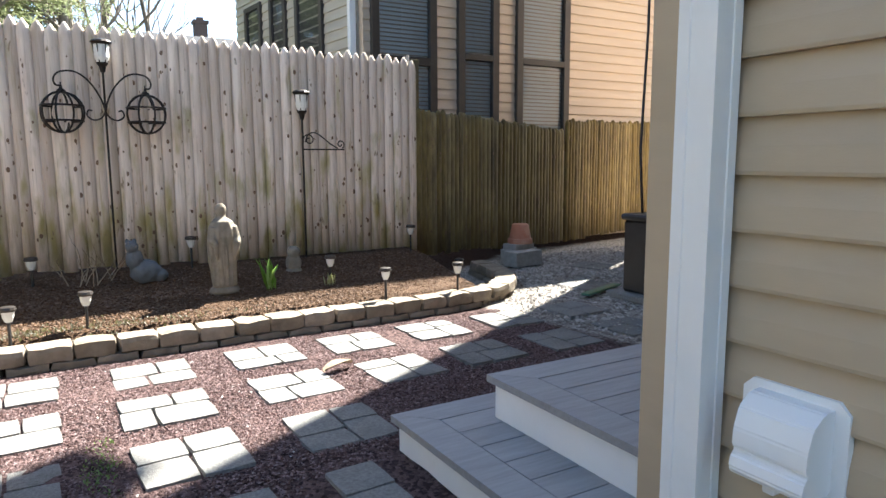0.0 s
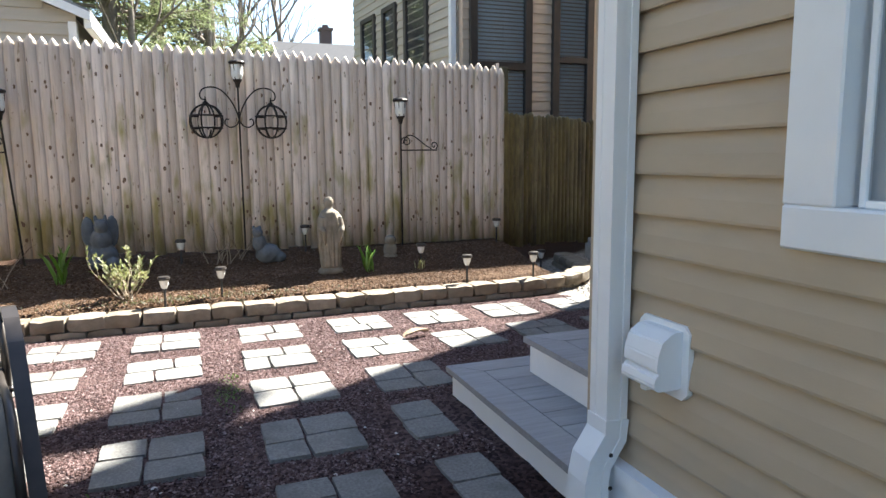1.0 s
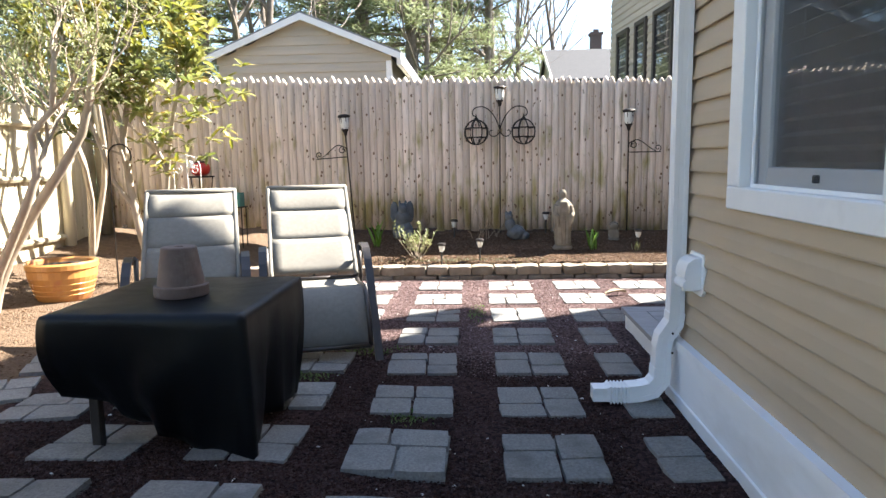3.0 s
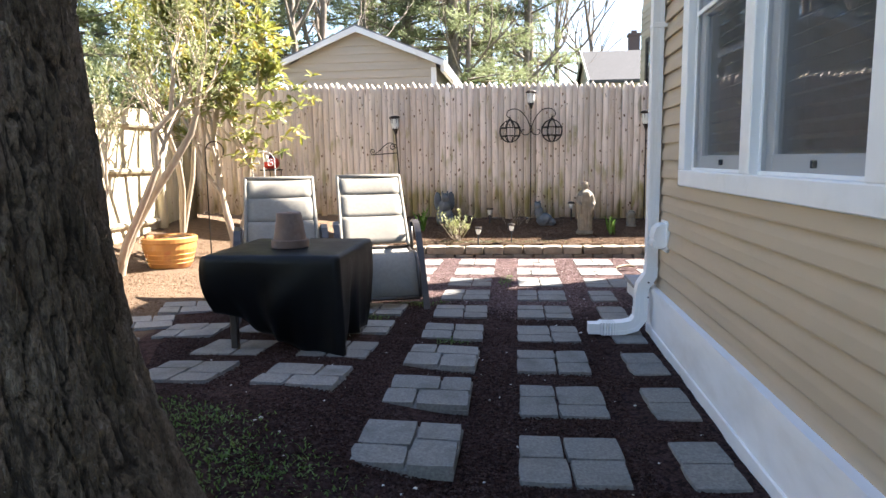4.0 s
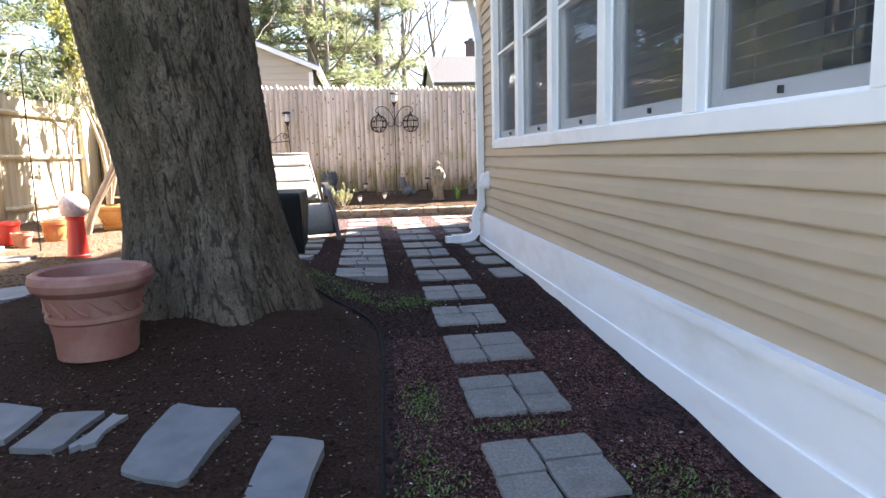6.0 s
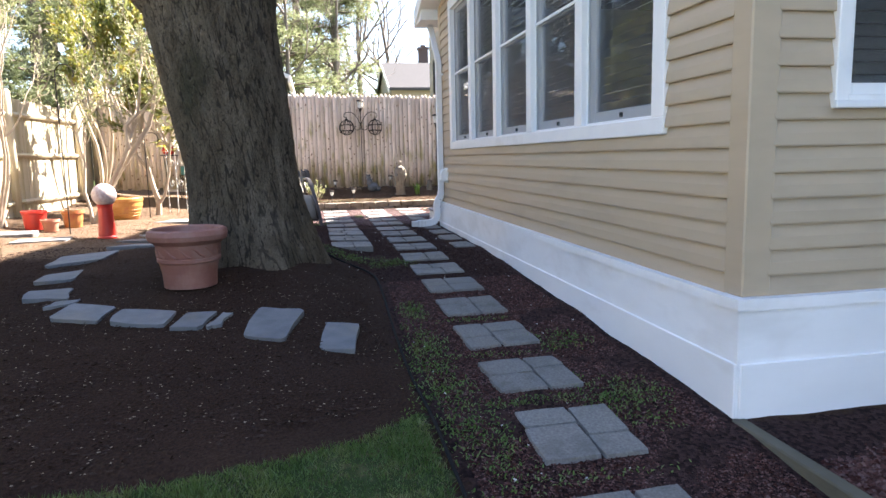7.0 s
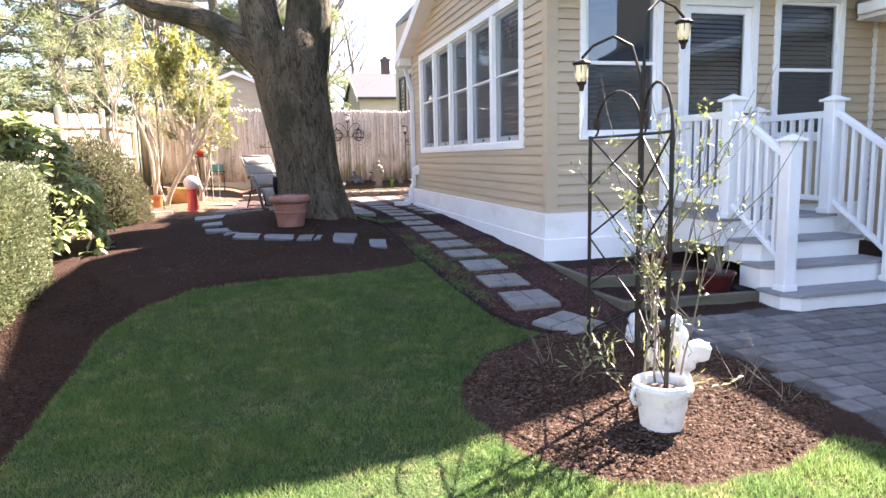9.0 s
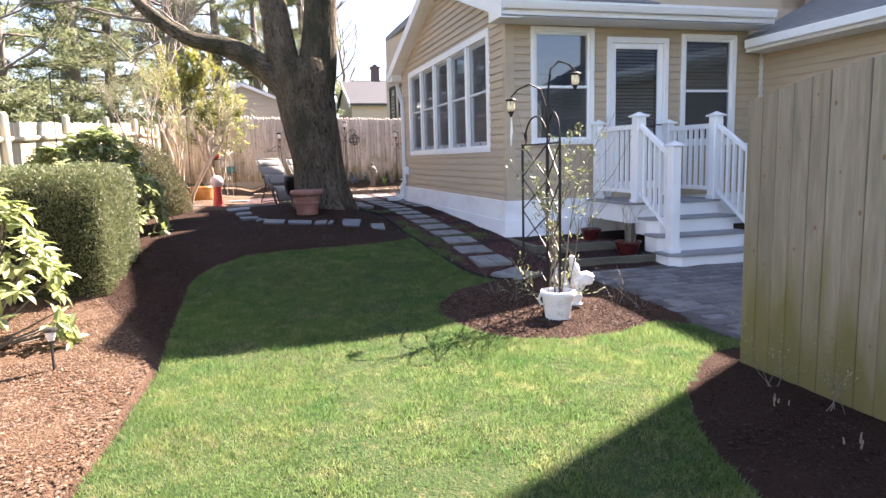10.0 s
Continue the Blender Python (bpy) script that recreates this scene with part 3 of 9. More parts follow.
WEEDS = [((0.08, -3.9), 0.1, 0.35), ((0.1, -5.75), 0.13, 0.5), ((0.4, -4.15), 0.35, 0.05), ((0.4, -4.77), 0.35, 0.05), ((0.4, -5.38), 0.4, 0.06), ((0.4, -5.99), 0.35, 0.05), ((0.1, -6.7), 0.12, 0.25), ((-0.75, -1.9), 0.55, 0.35), ((-0.25, -2.1), 0.4, 0.3), ((0.1, -2.3), 0.3, 0.25), ((0.0, -5.2), 0.18, 0.8), ((0.05, -4.6), 0.15, 0.5), ((0.75, -5.4), 0.25, 0.35), ((0.02, -6.3), 0.15, 0.5),
         ((-1.2, -1.5), 0.5, 0.25), ((-0.15, 0.2), 0.15, 0.1), ((-0.75, 0.75), 0.25, 0.15), ((-0.5, 1.25), 0.3, 0.12), ((0.15, 2.3), 0.08, 0.3), ((0.75, -4.6), 0.2, 0.2)]

fine_x = np.arange(-7.0, 8.01, 0.07)
fine_y = np.arange(-16.0, 9.01, 0.07)
far = np.array([12, 18, 30, 55, 110, 250, 600, 1500, 3500], float)
gx = np.concatenate([-7.0 - far[::-1], fine_x, 8.0 + far])
gy = np.concatenate([-16.0 - far[::-1], fine_y, 9.0 + far])
GX, GYY = np.meshgrid(gx, gy)
GZZ = ground_z(GX, GYY)
near_mask = (np.abs(GX) < 8) & (GYY > -17) & (GYY < 10)
bumps = np.array([noise.noise((float(a) * 2.3, float(b) * 2.3, 0.0)) * 0.012 + noise.noise((float(a) * 9, float(b) * 9, 3.0)) * 0.007 if m else 0.0
                  for a, b, m in zip(GX.ravel(), GYY.ravel(), near_mask.ravel())]).reshape(GX.shape)
GZZ = GZZ + bumps
rim = -inside(LAWN, GX, GYY)
GZZ = GZZ - np.where((rim > 0) & (GX < -1.0) & near_mask, 0.055 * np.exp(-(rim / 0.09) ** 2), 0.0)
W_, H_ = len(gx), len(gy)
verts = np.stack([GX.ravel(), GYY.ravel(), GZZ.ravel()], 1)
ii = np.arange(W_ * H_).reshape(H_, W_)
quads = np.stack([ii[:-1, :-1], ii[:-1, 1:], ii[1:, 1:], ii[1:, :-1]], -1).reshape(-1, 4)
me = bpy.data.meshes.new("ground")
me.from_pydata(verts.tolist(), [], quads.tolist())
for p in me.polygons:
    p.use_smooth = True


def zone(name, values):
    a = me.attributes.new(name, "FLOAT", "POINT")
    a.data.foreach_set("value", np.clip(values, -1, 1).astype(np.float32).ravel())


zone("lawn", np.maximum(inside(LAWN, GX, GYY), np.where((np.hypot(GX, GYY) > 22) | (GX < -5.6) | (GYY > 8.0) | (GX > 9.6), 1.0, -1.0)))
zone("red", inside(RED, GX, GYY))
zone("lit_red", inside(LIT_RED, GX, GYY))
zone("gravel", inside(GRAVEL, GX, GYY))
zone("patio", inside(PATIO, GX, GYY))
# outlines of the lighter sunlit mulch tone and the darker shaded one
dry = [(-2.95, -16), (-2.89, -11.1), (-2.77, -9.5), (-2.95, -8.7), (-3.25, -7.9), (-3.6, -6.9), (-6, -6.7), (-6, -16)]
shaded = [(-0.09, -2.7), (-0.12, -5.4), (-1.75, -5.8), (-2.6, -6.3), (-2.75, -7.6), (-2.75, -8.9), (-3.0, -8.6), (-3.3, -7.8), (-3.7, -6.8), (-4.4, -6.6), (-4.4, -5.2), (-3.6, -4.4), (-3.6, -3.0), (-2.9, -1.2), (-1.5, -1.2), (-0.7, -2.0)]
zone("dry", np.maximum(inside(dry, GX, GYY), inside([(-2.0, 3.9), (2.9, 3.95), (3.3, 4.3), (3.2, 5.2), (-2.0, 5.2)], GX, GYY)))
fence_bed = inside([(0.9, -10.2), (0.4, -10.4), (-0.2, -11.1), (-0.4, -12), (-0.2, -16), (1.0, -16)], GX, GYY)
zone("shaded", np.maximum(inside(shaded, GX, GYY), fence_bed))
zone("sandy", np.minimum(smooth(-GX, 1.9, 2.6) * smooth(GYY, -2.5, -1.0) - 0.3, 1))
gm = bpy.data.materials.new("garden_ground")
gm.use_nodes = True
n, l = gm.node_tree.nodes, gm.node_tree.links
geo = n.new("ShaderNodeNewGeometry")


def gnoise(s, d=5.0, r=0.65):
    t = n.new("ShaderNodeTexNoise")
    t.inputs["Scale"].default_value, t.inputs["Detail"].default_value, t.inputs["Roughness"].default_value = s, d, r
    l.new(geo.outputs["Position"], t.inputs["Vector"])
    return t.outputs["Fac"]


def gmap(src, a, b, c=0.0, d=1.0):
    r = n.new("ShaderNodeMapRange")
    for k, v in (("From Min", a), ("From Max", b), ("To Min", c), ("To Max", d)):
        r.inputs[k].default_value = v
    l.new(src, r.inputs["Value"])
    return r.outputs["Result"]


def gmix(fac, a, b):
    x = n.new("ShaderNodeMix")
    x.data_type = "RGBA"
    l.new(fac, x.inputs["Factor"])
    for s, v in ((x.inputs["A"], a), (x.inputs["B"], b)):
        if isinstance(v, tuple):
            s.default_value = (*v, 1)
        else:
            l.new(v, s)
    return x.outputs["Result"]


def gadd(a, b):
    x = n.new("ShaderNodeMath")
    l.new(a, x.inputs[0])
    l.new(b, x.inputs[1])
    return x.outputs[0]


f_fine, f_mid, f_big = gnoise(70), gnoise(16), gnoise(1.1)
vor = n.new("ShaderNodeTexVoronoi")
vor.inputs["Scale"].default_value = 62
l.new(geo.outputs["Position"], vor.inputs["Vector"])
chip = gmap(vor.outputs["Color"], 0.2, 0.8)
edge = gmap(gnoise(9), 0.3, 0.7, -0.05, 0.05)


def region(name, width=0.015):
    a = n.new("ShaderNodeAttribute")
    a.attribute_name = name
    return gmap(gadd(a.outputs["Fac"], edge), -width, width)


mulch_c = gmix(gmap(f_fine, 0.3, 0.7), (0.03, 0.018, 0.0125), (0.08, 0.046, 0.031))
mulch_c = gmix(gmap(f_big, 0.4, 0.7), mulch_c, gmix(gmap(f_fine, 0.3, 0.7), (0.025, 0.015, 0.011), (0.06, 0.035, 0.025)))
# ground under the gravel: shaded tone in the south, sunlit tone in the north
red_c = gmix(region("lit_red", 0.25), gmix(chip, (0.019, 0.0105, 0.010), (0.064, 0.036, 0.032)), gmix(chip, (0.042, 0.027, 0.025), (0.14, 0.092, 0.086)))
lawn_c = gmix(gmap(f_mid, 0.35, 0.7), (0.035, 0.058, 0.02), (0.06, 0.078, 0.03))
lawn_c = gmix(gmap(f_mid, 0.55, 0.75), lawn_c, (0.15, 0.13, 0.065))
gravel_c = gmix(chip, (0.15, 0.13, 0.11), (0.40, 0.37, 0.33))
sand_c = gmix(gmap(f_mid, 0.3, 0.7), (0.16, 0.11, 0.073), (0.10, 0.068, 0.045))
patio_c = gmix(gmap(f_fine, 0.3, 0.7), (0.09, 0.085, 0.08), (0.14, 0.13, 0.12))
# the same mulch in a sunlit and a shaded tone
sunlit_c = gmix(gmap(f_fine, 0.3, 0.7), (0.052, 0.033, 0.021), (0.135, 0.084, 0.053))
shaded_c = gmix(gmap(f_fine, 0.3, 0.7), (0.02, 0.0115, 0.008), (0.056, 0.031, 0.0205))
mulch_c = gmix(region("dry", 0.15), mulch_c, sunlit_c)
mulch_c = gmix(region("shaded", 0.15), mulch_c, shaded_c)
col = gmix(region("sandy", 0.2), mulch_c, sand_c)
col = gmix(region("red"), col, red_c)
col = gmix(region("gravel", 0.06), col, gravel_c)
col = gmix(region("patio", 0.02), col, patio_c)
col = gmix(region("lawn", 0.012), col, lawn_c)
b = n["Principled BSDF"]
l.new(col, b.inputs["Base Color"])
b.inputs["Roughness"].default_value = 0.95
b.inputs["Specular IOR Level"].default_value = 0.08
bp = n.new("ShaderNodeBump")
bp.inputs["Strength"].default_value, bp.inputs["Distance"].default_value = 0.9, 0.02
l.new(gadd(f_fine, gmap(vor.outputs["Distance"], 0.0, 0.7, 0.5, 0.0)), bp.inputs["Height"])
l.new(bp.outputs["Normal"], b.inputs["Normal"])
me.materials.append(gm)
tagged(new("ground", me), "garden ground of dark mulch, red gravel and lawn", "ground", kind="structure")

# ---- the house: walls of lapped siding ----
WX, SY, NY = 1.155, -5.652, 0.575
COURSE, SILL0 = 0.1017, 0.32
EAVE, APEX, APEX_Y = 2.72, 3.72, -2.6


def course_mesh(name, length, mat, h=COURSE):
    """One course of siding along +x, with its face towards -y, lapped over the one below it."""
    bm = bmesh.new()
    prof = ((0.0, 0.006), (-0.008, 0.006), (-0.010, -0.005), (-0.0225, -0.005), (-0.024, 0.002), (-0.023, 0.012), (-0.0185, h * 0.45), (-0.009, h * 0.8), (-0.003, h + 0.006), (0.0, h + 0.006))
    A = [bm.verts.new((0, y, z)) for y, z in prof]
    B = [bm.verts.new((length, y, z)) for y, z in prof]
    for i in range(len(prof) - 1):
        bm.faces.new((A[i], A[i + 1], B[i + 1], B[i]))
    bm.faces.new(A[::-1])
    bm.faces.new(B)
    me_ = bpy.data.meshes.new(name)
    bm.normal_update()
    bm.to_mesh(me_)
    bm.free()
    me_.materials.append(mat)
    return me_


course_store = {}


def siding(parent, spans, origin, turn, mat, first=0.0, rows=24, limit=None, pitch=COURSE):
    """Courses on a wall: spans(z) gives the stretches (from, to) along the wall that are covered at height z."""
    for k in range(rows):
        z = first + k * pitch
        for a, c in spans(z + pitch * 0.5):
            if c - a < 0.02:
                continue
            key = (round(c - a, 3), mat.name, pitch)
            if key not in course_store:
                course_store[key] = course_mesh("siding_course", c - a, mat, pitch)
            ob = new("siding_course", course_store[key])
            ob.parent = parent
            ob.matrix_basis = pose(*origin, 0, 0, turn) @ pose(a, 0, z)


def wall_mesh(name, pieces, label):
    """The plain body of a wall from boxes (x0, x1, y0, y1, z0, z1)."""
    bm = bmesh.new()
    for p in pieces:
        box(bm, *p)
    return tagged(link(name, bm, M["white_old"]), label, "wall", kind="structure")


# west wall with its band of five windows
WIN_Y0, WIN_Y1, WIN_Z0, WIN_Z1 = -5.055, -0.088, 0.98, 2.685
wall_west = wall_mesh("wall_west", [(WX, WX + 0.14, SY + 0.001, NY, -0.35, WIN_Z0 + 0.06), (WX, WX + 0.14, SY + 0.001, WIN_Y0 + 0.06, WIN_Z0 + 0.06, 2.9),
                                    (WX, WX + 0.14, WIN_Y1 - 0.06, NY, WIN_Z0 + 0.06, 2.9), (WX, WX + 0.14, WIN_Y0 + 0.06, WIN_Y1 - 0.06, WIN_Z1 - 0.06, 2.9)],
                      "house wall of tan vinyl siding with a band of windows")
bm = bmesh.new()
g0 = [bm.verts.new((WX, y, z)) for y, z in ((SY, 2.9), (NY, 2.9), (NY, EAVE + 0.2), (APEX_Y, APEX), (SY, EAVE + 0.2))]
bm.faces.new(g0)
gx1 = bmesh.ops.extrude_face_region(bm, geom=bm.faces[:])
for v in gx1["geom"]:
    if isinstance(v, bmesh.types.BMVert):
        v.co.x += 0.14
part("gable", bm, M["white_old"], wall_west)


def west_spans(z):
    lo, hi = 0.115, NY - SY - 0.09          # along the wall from north to south
    top = lambda s: EAVE + 0.16 + (APEX - EAVE) * (1 - abs((NY - s) - APEX_Y) / 3.4)
    if z > EAVE + 0.1:
        f = (z - EAVE - 0.16) / (APEX - EAVE)
        half = 3.4 * (1 - max(f, 0))
        lo, hi = max(lo, NY - (APEX_Y + half)), min(hi, NY - (APEX_Y - half))
        return [(lo, hi)] if hi - lo > 0.1 else []
    if WIN_Z0 + 0.04 < z < WIN_Z1 - 0.04:
        return [(lo, NY - WIN_Y1), (NY - WIN_Y0, hi)]
    return [(lo, hi)]


siding(wall_west, west_spans, (WX, NY, 0), -90, M["siding"], SILL0 - 0.015, 34)
# corner posts
for name, cx, cy in (("corner_post", WX, NY), ("corner_post", WX, SY)):
    bm = bmesh.new()
    s = 1 if cy > 0 else -1
    ya, yb = sorted((cy - s * 0.10, cy + s * 0.022))
    box(bm, WX - 0.022, WX + 0.105, ya, yb, SILL0, 2.88, 0.006)
    part(name, bm, M["siding"], wall_west, "tan corner post of the siding")
# foundation skirt
bm = bmesh.new()
box(bm, WX - 0.05, WX + 0.02, SY - 0.048, NY, -0.4, SILL0 - 0.03)
box(bm, WX - 0.062, WX + 0.02, SY - 0.06, NY, SILL0 - 0.045, SILL0)
box(bm, WX - 0.047, 2.366, SY - 0.05, SY + 0.02, -0.45, SILL0 - 0.03)
box(bm, WX - 0.059, 2.366, SY - 0.062, SY + 0.02, SILL0 - 0.046, SILL0 + 0.001)
box(bm, WX - 0.04, 2.366, SY - 0.062, SY - 0.05, -0.45, 0.06, 0.004)
box(bm, WX - 0.06, WX - 0.048, SY - 0.05, NY - 0.02, -0.45, 0.06, 0.004)
tagged(link("trim_skirt", bm, M["skirt"]), "white painted foundation skirt board", "trim", kind="structure")
# north, south and inner walls
wall_north = wall_mesh("wall_north", [(WX + 0.14, 5.2, NY - 0.14, NY, -0.3, 2.9)], "house wall of tan vinyl siding")
siding(wall_north, lambda z: [(0.11, 3.9)], (5.2, NY, 0), 180, M["siding"], SILL0 - 0.015, 25)
S_WIN = ((1.491, 2.414, 1.052, 2.59), (3.776, 4.686, 1.0, 2.55))
DOOR = (2.611, 3.566, 0.32, 2.485)
wall_south = wall_mesh("wall_south", [(WX + 0.14, 1.536, SY, SY + 0.14, -0.45, 2.9), (1.536, 2.366, SY, SY + 0.14, -0.45, 1.1), (1.536, 2.366, SY, SY + 0.14, 2.54, 2.9), (2.366, 2.666, SY, SY + 0.14, -0.45, 2.9),
                                      (2.666, 3.516, SY, SY + 0.14, -0.45, 0.33), (2.666, 3.516, SY, SY + 0.14, 2.43, 2.9), (3.516, 3.826, SY, SY + 0.14, -0.45, 2.9), (3.826, 4.636, SY, SY + 0.14, -0.45, 1.06),
                                      (3.826, 4.636, SY, SY + 0.14, 2.5, 2.9), (4.636, 5.2, SY, SY + 0.14, -0.45, 2.9)], "house wall of tan vinyl siding with a door and two windows")


def south_spans(z):
    cuts = [(a, c) for a, c, lo, hi in (*S_WIN, DOOR) if lo + 0.04 < z < hi - 0.04]
    out, x = [], WX + 0.09
    for a, c in sorted(cuts):
        out.append((x - WX, a - WX))
        x = c
    return out + [(x - WX, 5.1 - WX)]


siding(wall_south, south_spans, (WX, SY, 0), 0, M["siding"], SILL0 - 0.015, 24)
# floor, ceiling and back wall of the rooms behind the windows, dimness in their colour
bm = bmesh.new()
box(bm, WX + 0.14, 5.2, SY + 0.14, NY - 0.14, 0.2, 0.3)
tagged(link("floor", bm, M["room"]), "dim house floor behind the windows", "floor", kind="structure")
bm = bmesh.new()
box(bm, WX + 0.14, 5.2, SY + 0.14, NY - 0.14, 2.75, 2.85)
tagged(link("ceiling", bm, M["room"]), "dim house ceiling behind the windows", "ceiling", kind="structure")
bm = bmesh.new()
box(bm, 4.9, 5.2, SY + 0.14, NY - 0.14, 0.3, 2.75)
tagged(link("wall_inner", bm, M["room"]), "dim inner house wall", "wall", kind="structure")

# roof over the west part: slabs, fascia, soffit, gutters
roof = tagged(new("roof_house"), "grey shingle gable roof with white fascia", "roof", kind="structure")
for s, ye in ((1, 1.02), (-1, -6.16)):
    bm = bmesh.new()
    x0, x1 = WX - 0.24, 3.1
    zr, ze = APEX + 0.30, EAVE + 0.12
    o = [(x0, APEX_Y, zr), (x1, APEX_Y, zr), (x1, ye, ze), (x0, ye, ze)]
    top = [bm.verts.new(p) for p in o]
    bot = [bm.verts.new((p[0], p[1], p[2] - 0.05)) for p in o]
    bm.faces.new(top if s < 0 else top[::-1])
    bm.faces.new(bot[::-1] if s < 0 else bot)
    for i in range(4):
        bm.faces.new((top[i], top[(i + 1) % 4], bot[(i + 1) % 4], bot[i]))
    part("roof_slab", bm, M["roof"], roof)
    # rake board and rake soffit on the west side
    bm = bmesh.new()
    for xa, xb, dz0, dz1 in ((x0 - 0.02, x0 + 0.005, -0.25, -0.045), (x0 + 0.005, WX, -0.25, -0.235)):
        q = []
        for x in (xa, xb):
            for y, z in ((APEX_Y, zr), (ye, ze)):
                q += [bm.verts.new((x, y, z + dz0)), bm.verts.new((x, y, z + dz1))]
        for f in ((0, 1, 3, 2), (4, 6, 7, 5), (0, 2, 6, 4), (1, 5, 7, 3), (0, 4, 5, 1), (2, 3, 7, 6)):
            bm.faces.new([q[i] for i in f])
    part("rake_board", bm, M["white"], roof, "white rake board")
    bm = bmesh.new()
    ya, yb = (NY, ye) if s > 0 else (ye, SY)
    box(bm, x0, x1 if s > 0 else 4.9, ya, yb, EAVE - 0.11, EAVE - 0.095)
    box(bm, x0 + 0.004, WX + 0.02, ya + (0 if s > 0 else 0.021), yb - (0.013 if s > 0 else 0), EAVE - 0.095, EAVE + 0.096)
    yf = ye - 0.012 if s > 0 else ye
    box(bm, x0, x1 if s > 0 else 4.9, yf, yf + 0.02, EAVE - 0.115, EAVE + 0.1)
    part("soffit", bm, M["white"], roof, "white soffit and fascia")
    # gutter
    bm = bmesh.new()
    yo = ye + s * 0.1
    pr = [(ye + s * 0.012, 0.1), (ye + s * 0.012, 0.0), (ye + s * 0.07, 0.0), (ye + s * 0.085, 0.03), (yo, 0.07), (yo, 0.1), (yo - s * 0.012, 0.1), (yo - s * 0.012, 0.07), (ye + s * 0.07, 0.015), (ye + s * 0.025, 0.015), (ye + s * 0.025, 0.1)]
    A = [bm.verts.new((x0, y, EAVE - 0.03 + z)) for y, z in pr]
    B = [bm.verts.new((x1 if s > 0 else 4.86, y, EAVE - 0.03 + z)) for y, z in pr]
    for i in range(len(pr)):
        bm.faces.new((A[i], A[(i + 1) % len(pr)], B[(i + 1) % len(pr)], B[i]))
    bm.faces.new(A)
    bm.faces.new(B[::-1])
    bmesh.ops.recalc_face_normals(bm, faces=bm.faces)
    part("gutter", bm, M["white"], roof, "white roof gutter")

# unseen two-storey main house behind, added and shaped to shade the garden
main = tagged(new("main_house"), "tall unseen main house of tan siding, added to shade the garden", "house", kind="structure")
bm = bmesh.new()
box(bm, 3.1, 5.6, -5.5, 2.2, 2.95, 6.6)
box(bm, 5.6, 9.0, -4.98, 2.2, 2.95, 6.6)
box(bm, 2.98, 3.1, -5.5, 0.3, 4.1, 6.6)
box(bm, 5.2, 9.0, SY, 2.2, -0.45, 2.95)
part("wall", bm, M["siding_pink"], main)
# tall blocks out of view, placed for the shadow line across the patio
bm = bmesh.new()
box(bm, 5.25, 6.5, 2.2, 4.35, -0.3, 9.4)
box(bm, 6.5, 9.0, 2.2, 5.45, -0.3, 9.4)
part("wall", bm, M["siding_pink"], main)
# roof outline worked back from the shadow edges on lawn and mulch
bm = bmesh.new()
prism(bm, [(3.35, -5.8), (4.6, -5.8), (5.2, -5.71), (6.9, -5.18), (9.2, -5.1), (9.2, 2.4), (2.85, 2.4), (2.85, -0.9), (2.45, -1.3), (2.42, -2.6), (2.88, -4.0), (2.88, -5.3)], 6.6, 6.8)
part("roof", bm, M["roof"], main)
bm = bmesh.new()
box(bm, 5.05, 6.4, 2.0, 4.55, 9.4, 9.6)
box(bm, 6.4, 9.2, 2.0, 5.6, 9.4, 9.6)
# low slab out of view, added only for its shadow by the chairs
box(bm, 3.6, 5.6, 2.42, 4.72, 7.26, 7.4)
part("roof", bm, M["roof"], main)
# eave out of view, outlined to cast a finger of shadow on the slabs
bm = bmesh.new()
prism(bm, [(7.12, 6.0), (6.89, 6.38), (6.3, 5.97), (5.75, 5.62), (6.0, 5.5), (6.33, 5.66), (6.6, 5.68), (6.6, 5.4), (6.95, 5.4), (6.95, 5.7)], 7.93, 8.05)
bmesh.ops.recalc_face_normals(bm, faces=bm.faces)
part("eave", bm, M["white"], main, "unseen white eave slab, added for its finger of shadow")
# the low wing beside the paved yard
wing = tagged(new("wing_house"), "low house wing of tan siding with a white gutter", "house", kind="structure")
bm = bmesh.new()
box(bm, 5.2, 5.4, -13.5, SY, -0.5, 2.5)
part("wall", bm, M["siding"], wing)
siding(wing, lambda z: [(0.0, 13.5 + SY)], (5.2, SY, 0), -90, M["siding"], -0.4, 28)
bm = bmesh.new()
v = [bm.verts.new(p) for p in ((4.78, -13.6, 2.42), (4.78, SY - 0.06, 2.42), (8.4, SY - 0.06, 4.2), (8.4, -13.6, 4.2), (4.78, -13.6, 2.5), (4.78, SY - 0.06, 2.5), (8.4, SY - 0.06, 4.28), (8.4, -13.6, 4.28))]
for q in ((3, 2, 1, 0), (4, 5, 6, 7), (0, 1, 5, 4), (1, 2, 6, 5), (2, 3, 7, 6), (3, 0, 4, 7)):
    bm.faces.new([v[i] for i in q])
part("roof", bm, M["roof"], wing)
bm = bmesh.new()
box(bm, 4.80, 5.2, -13.5, SY - 0.06, 2.30, 2.315)
box(bm, 4.785, 4.805, -13.5, SY - 0.1, 2.3, 2.46, 0.004)
box(bm, 4.70, 4.785, -13.5, SY - 0.16, 2.34, 2.46, 0.012)
part("gutter", bm, M["white"], wing, "white gutter and fascia")


# tall blocks out of view, added to cast the shadow edges by the fence
bm = bmesh.new()
box(bm, 6.3, 9.5, -13.5, -7.43, 2.6, 9.0)
box(bm, 6.3, 9.5, -7.43, -5.2, 2.6, 6.0)
part("upper_wall", bm, M["siding_pink"], wing)


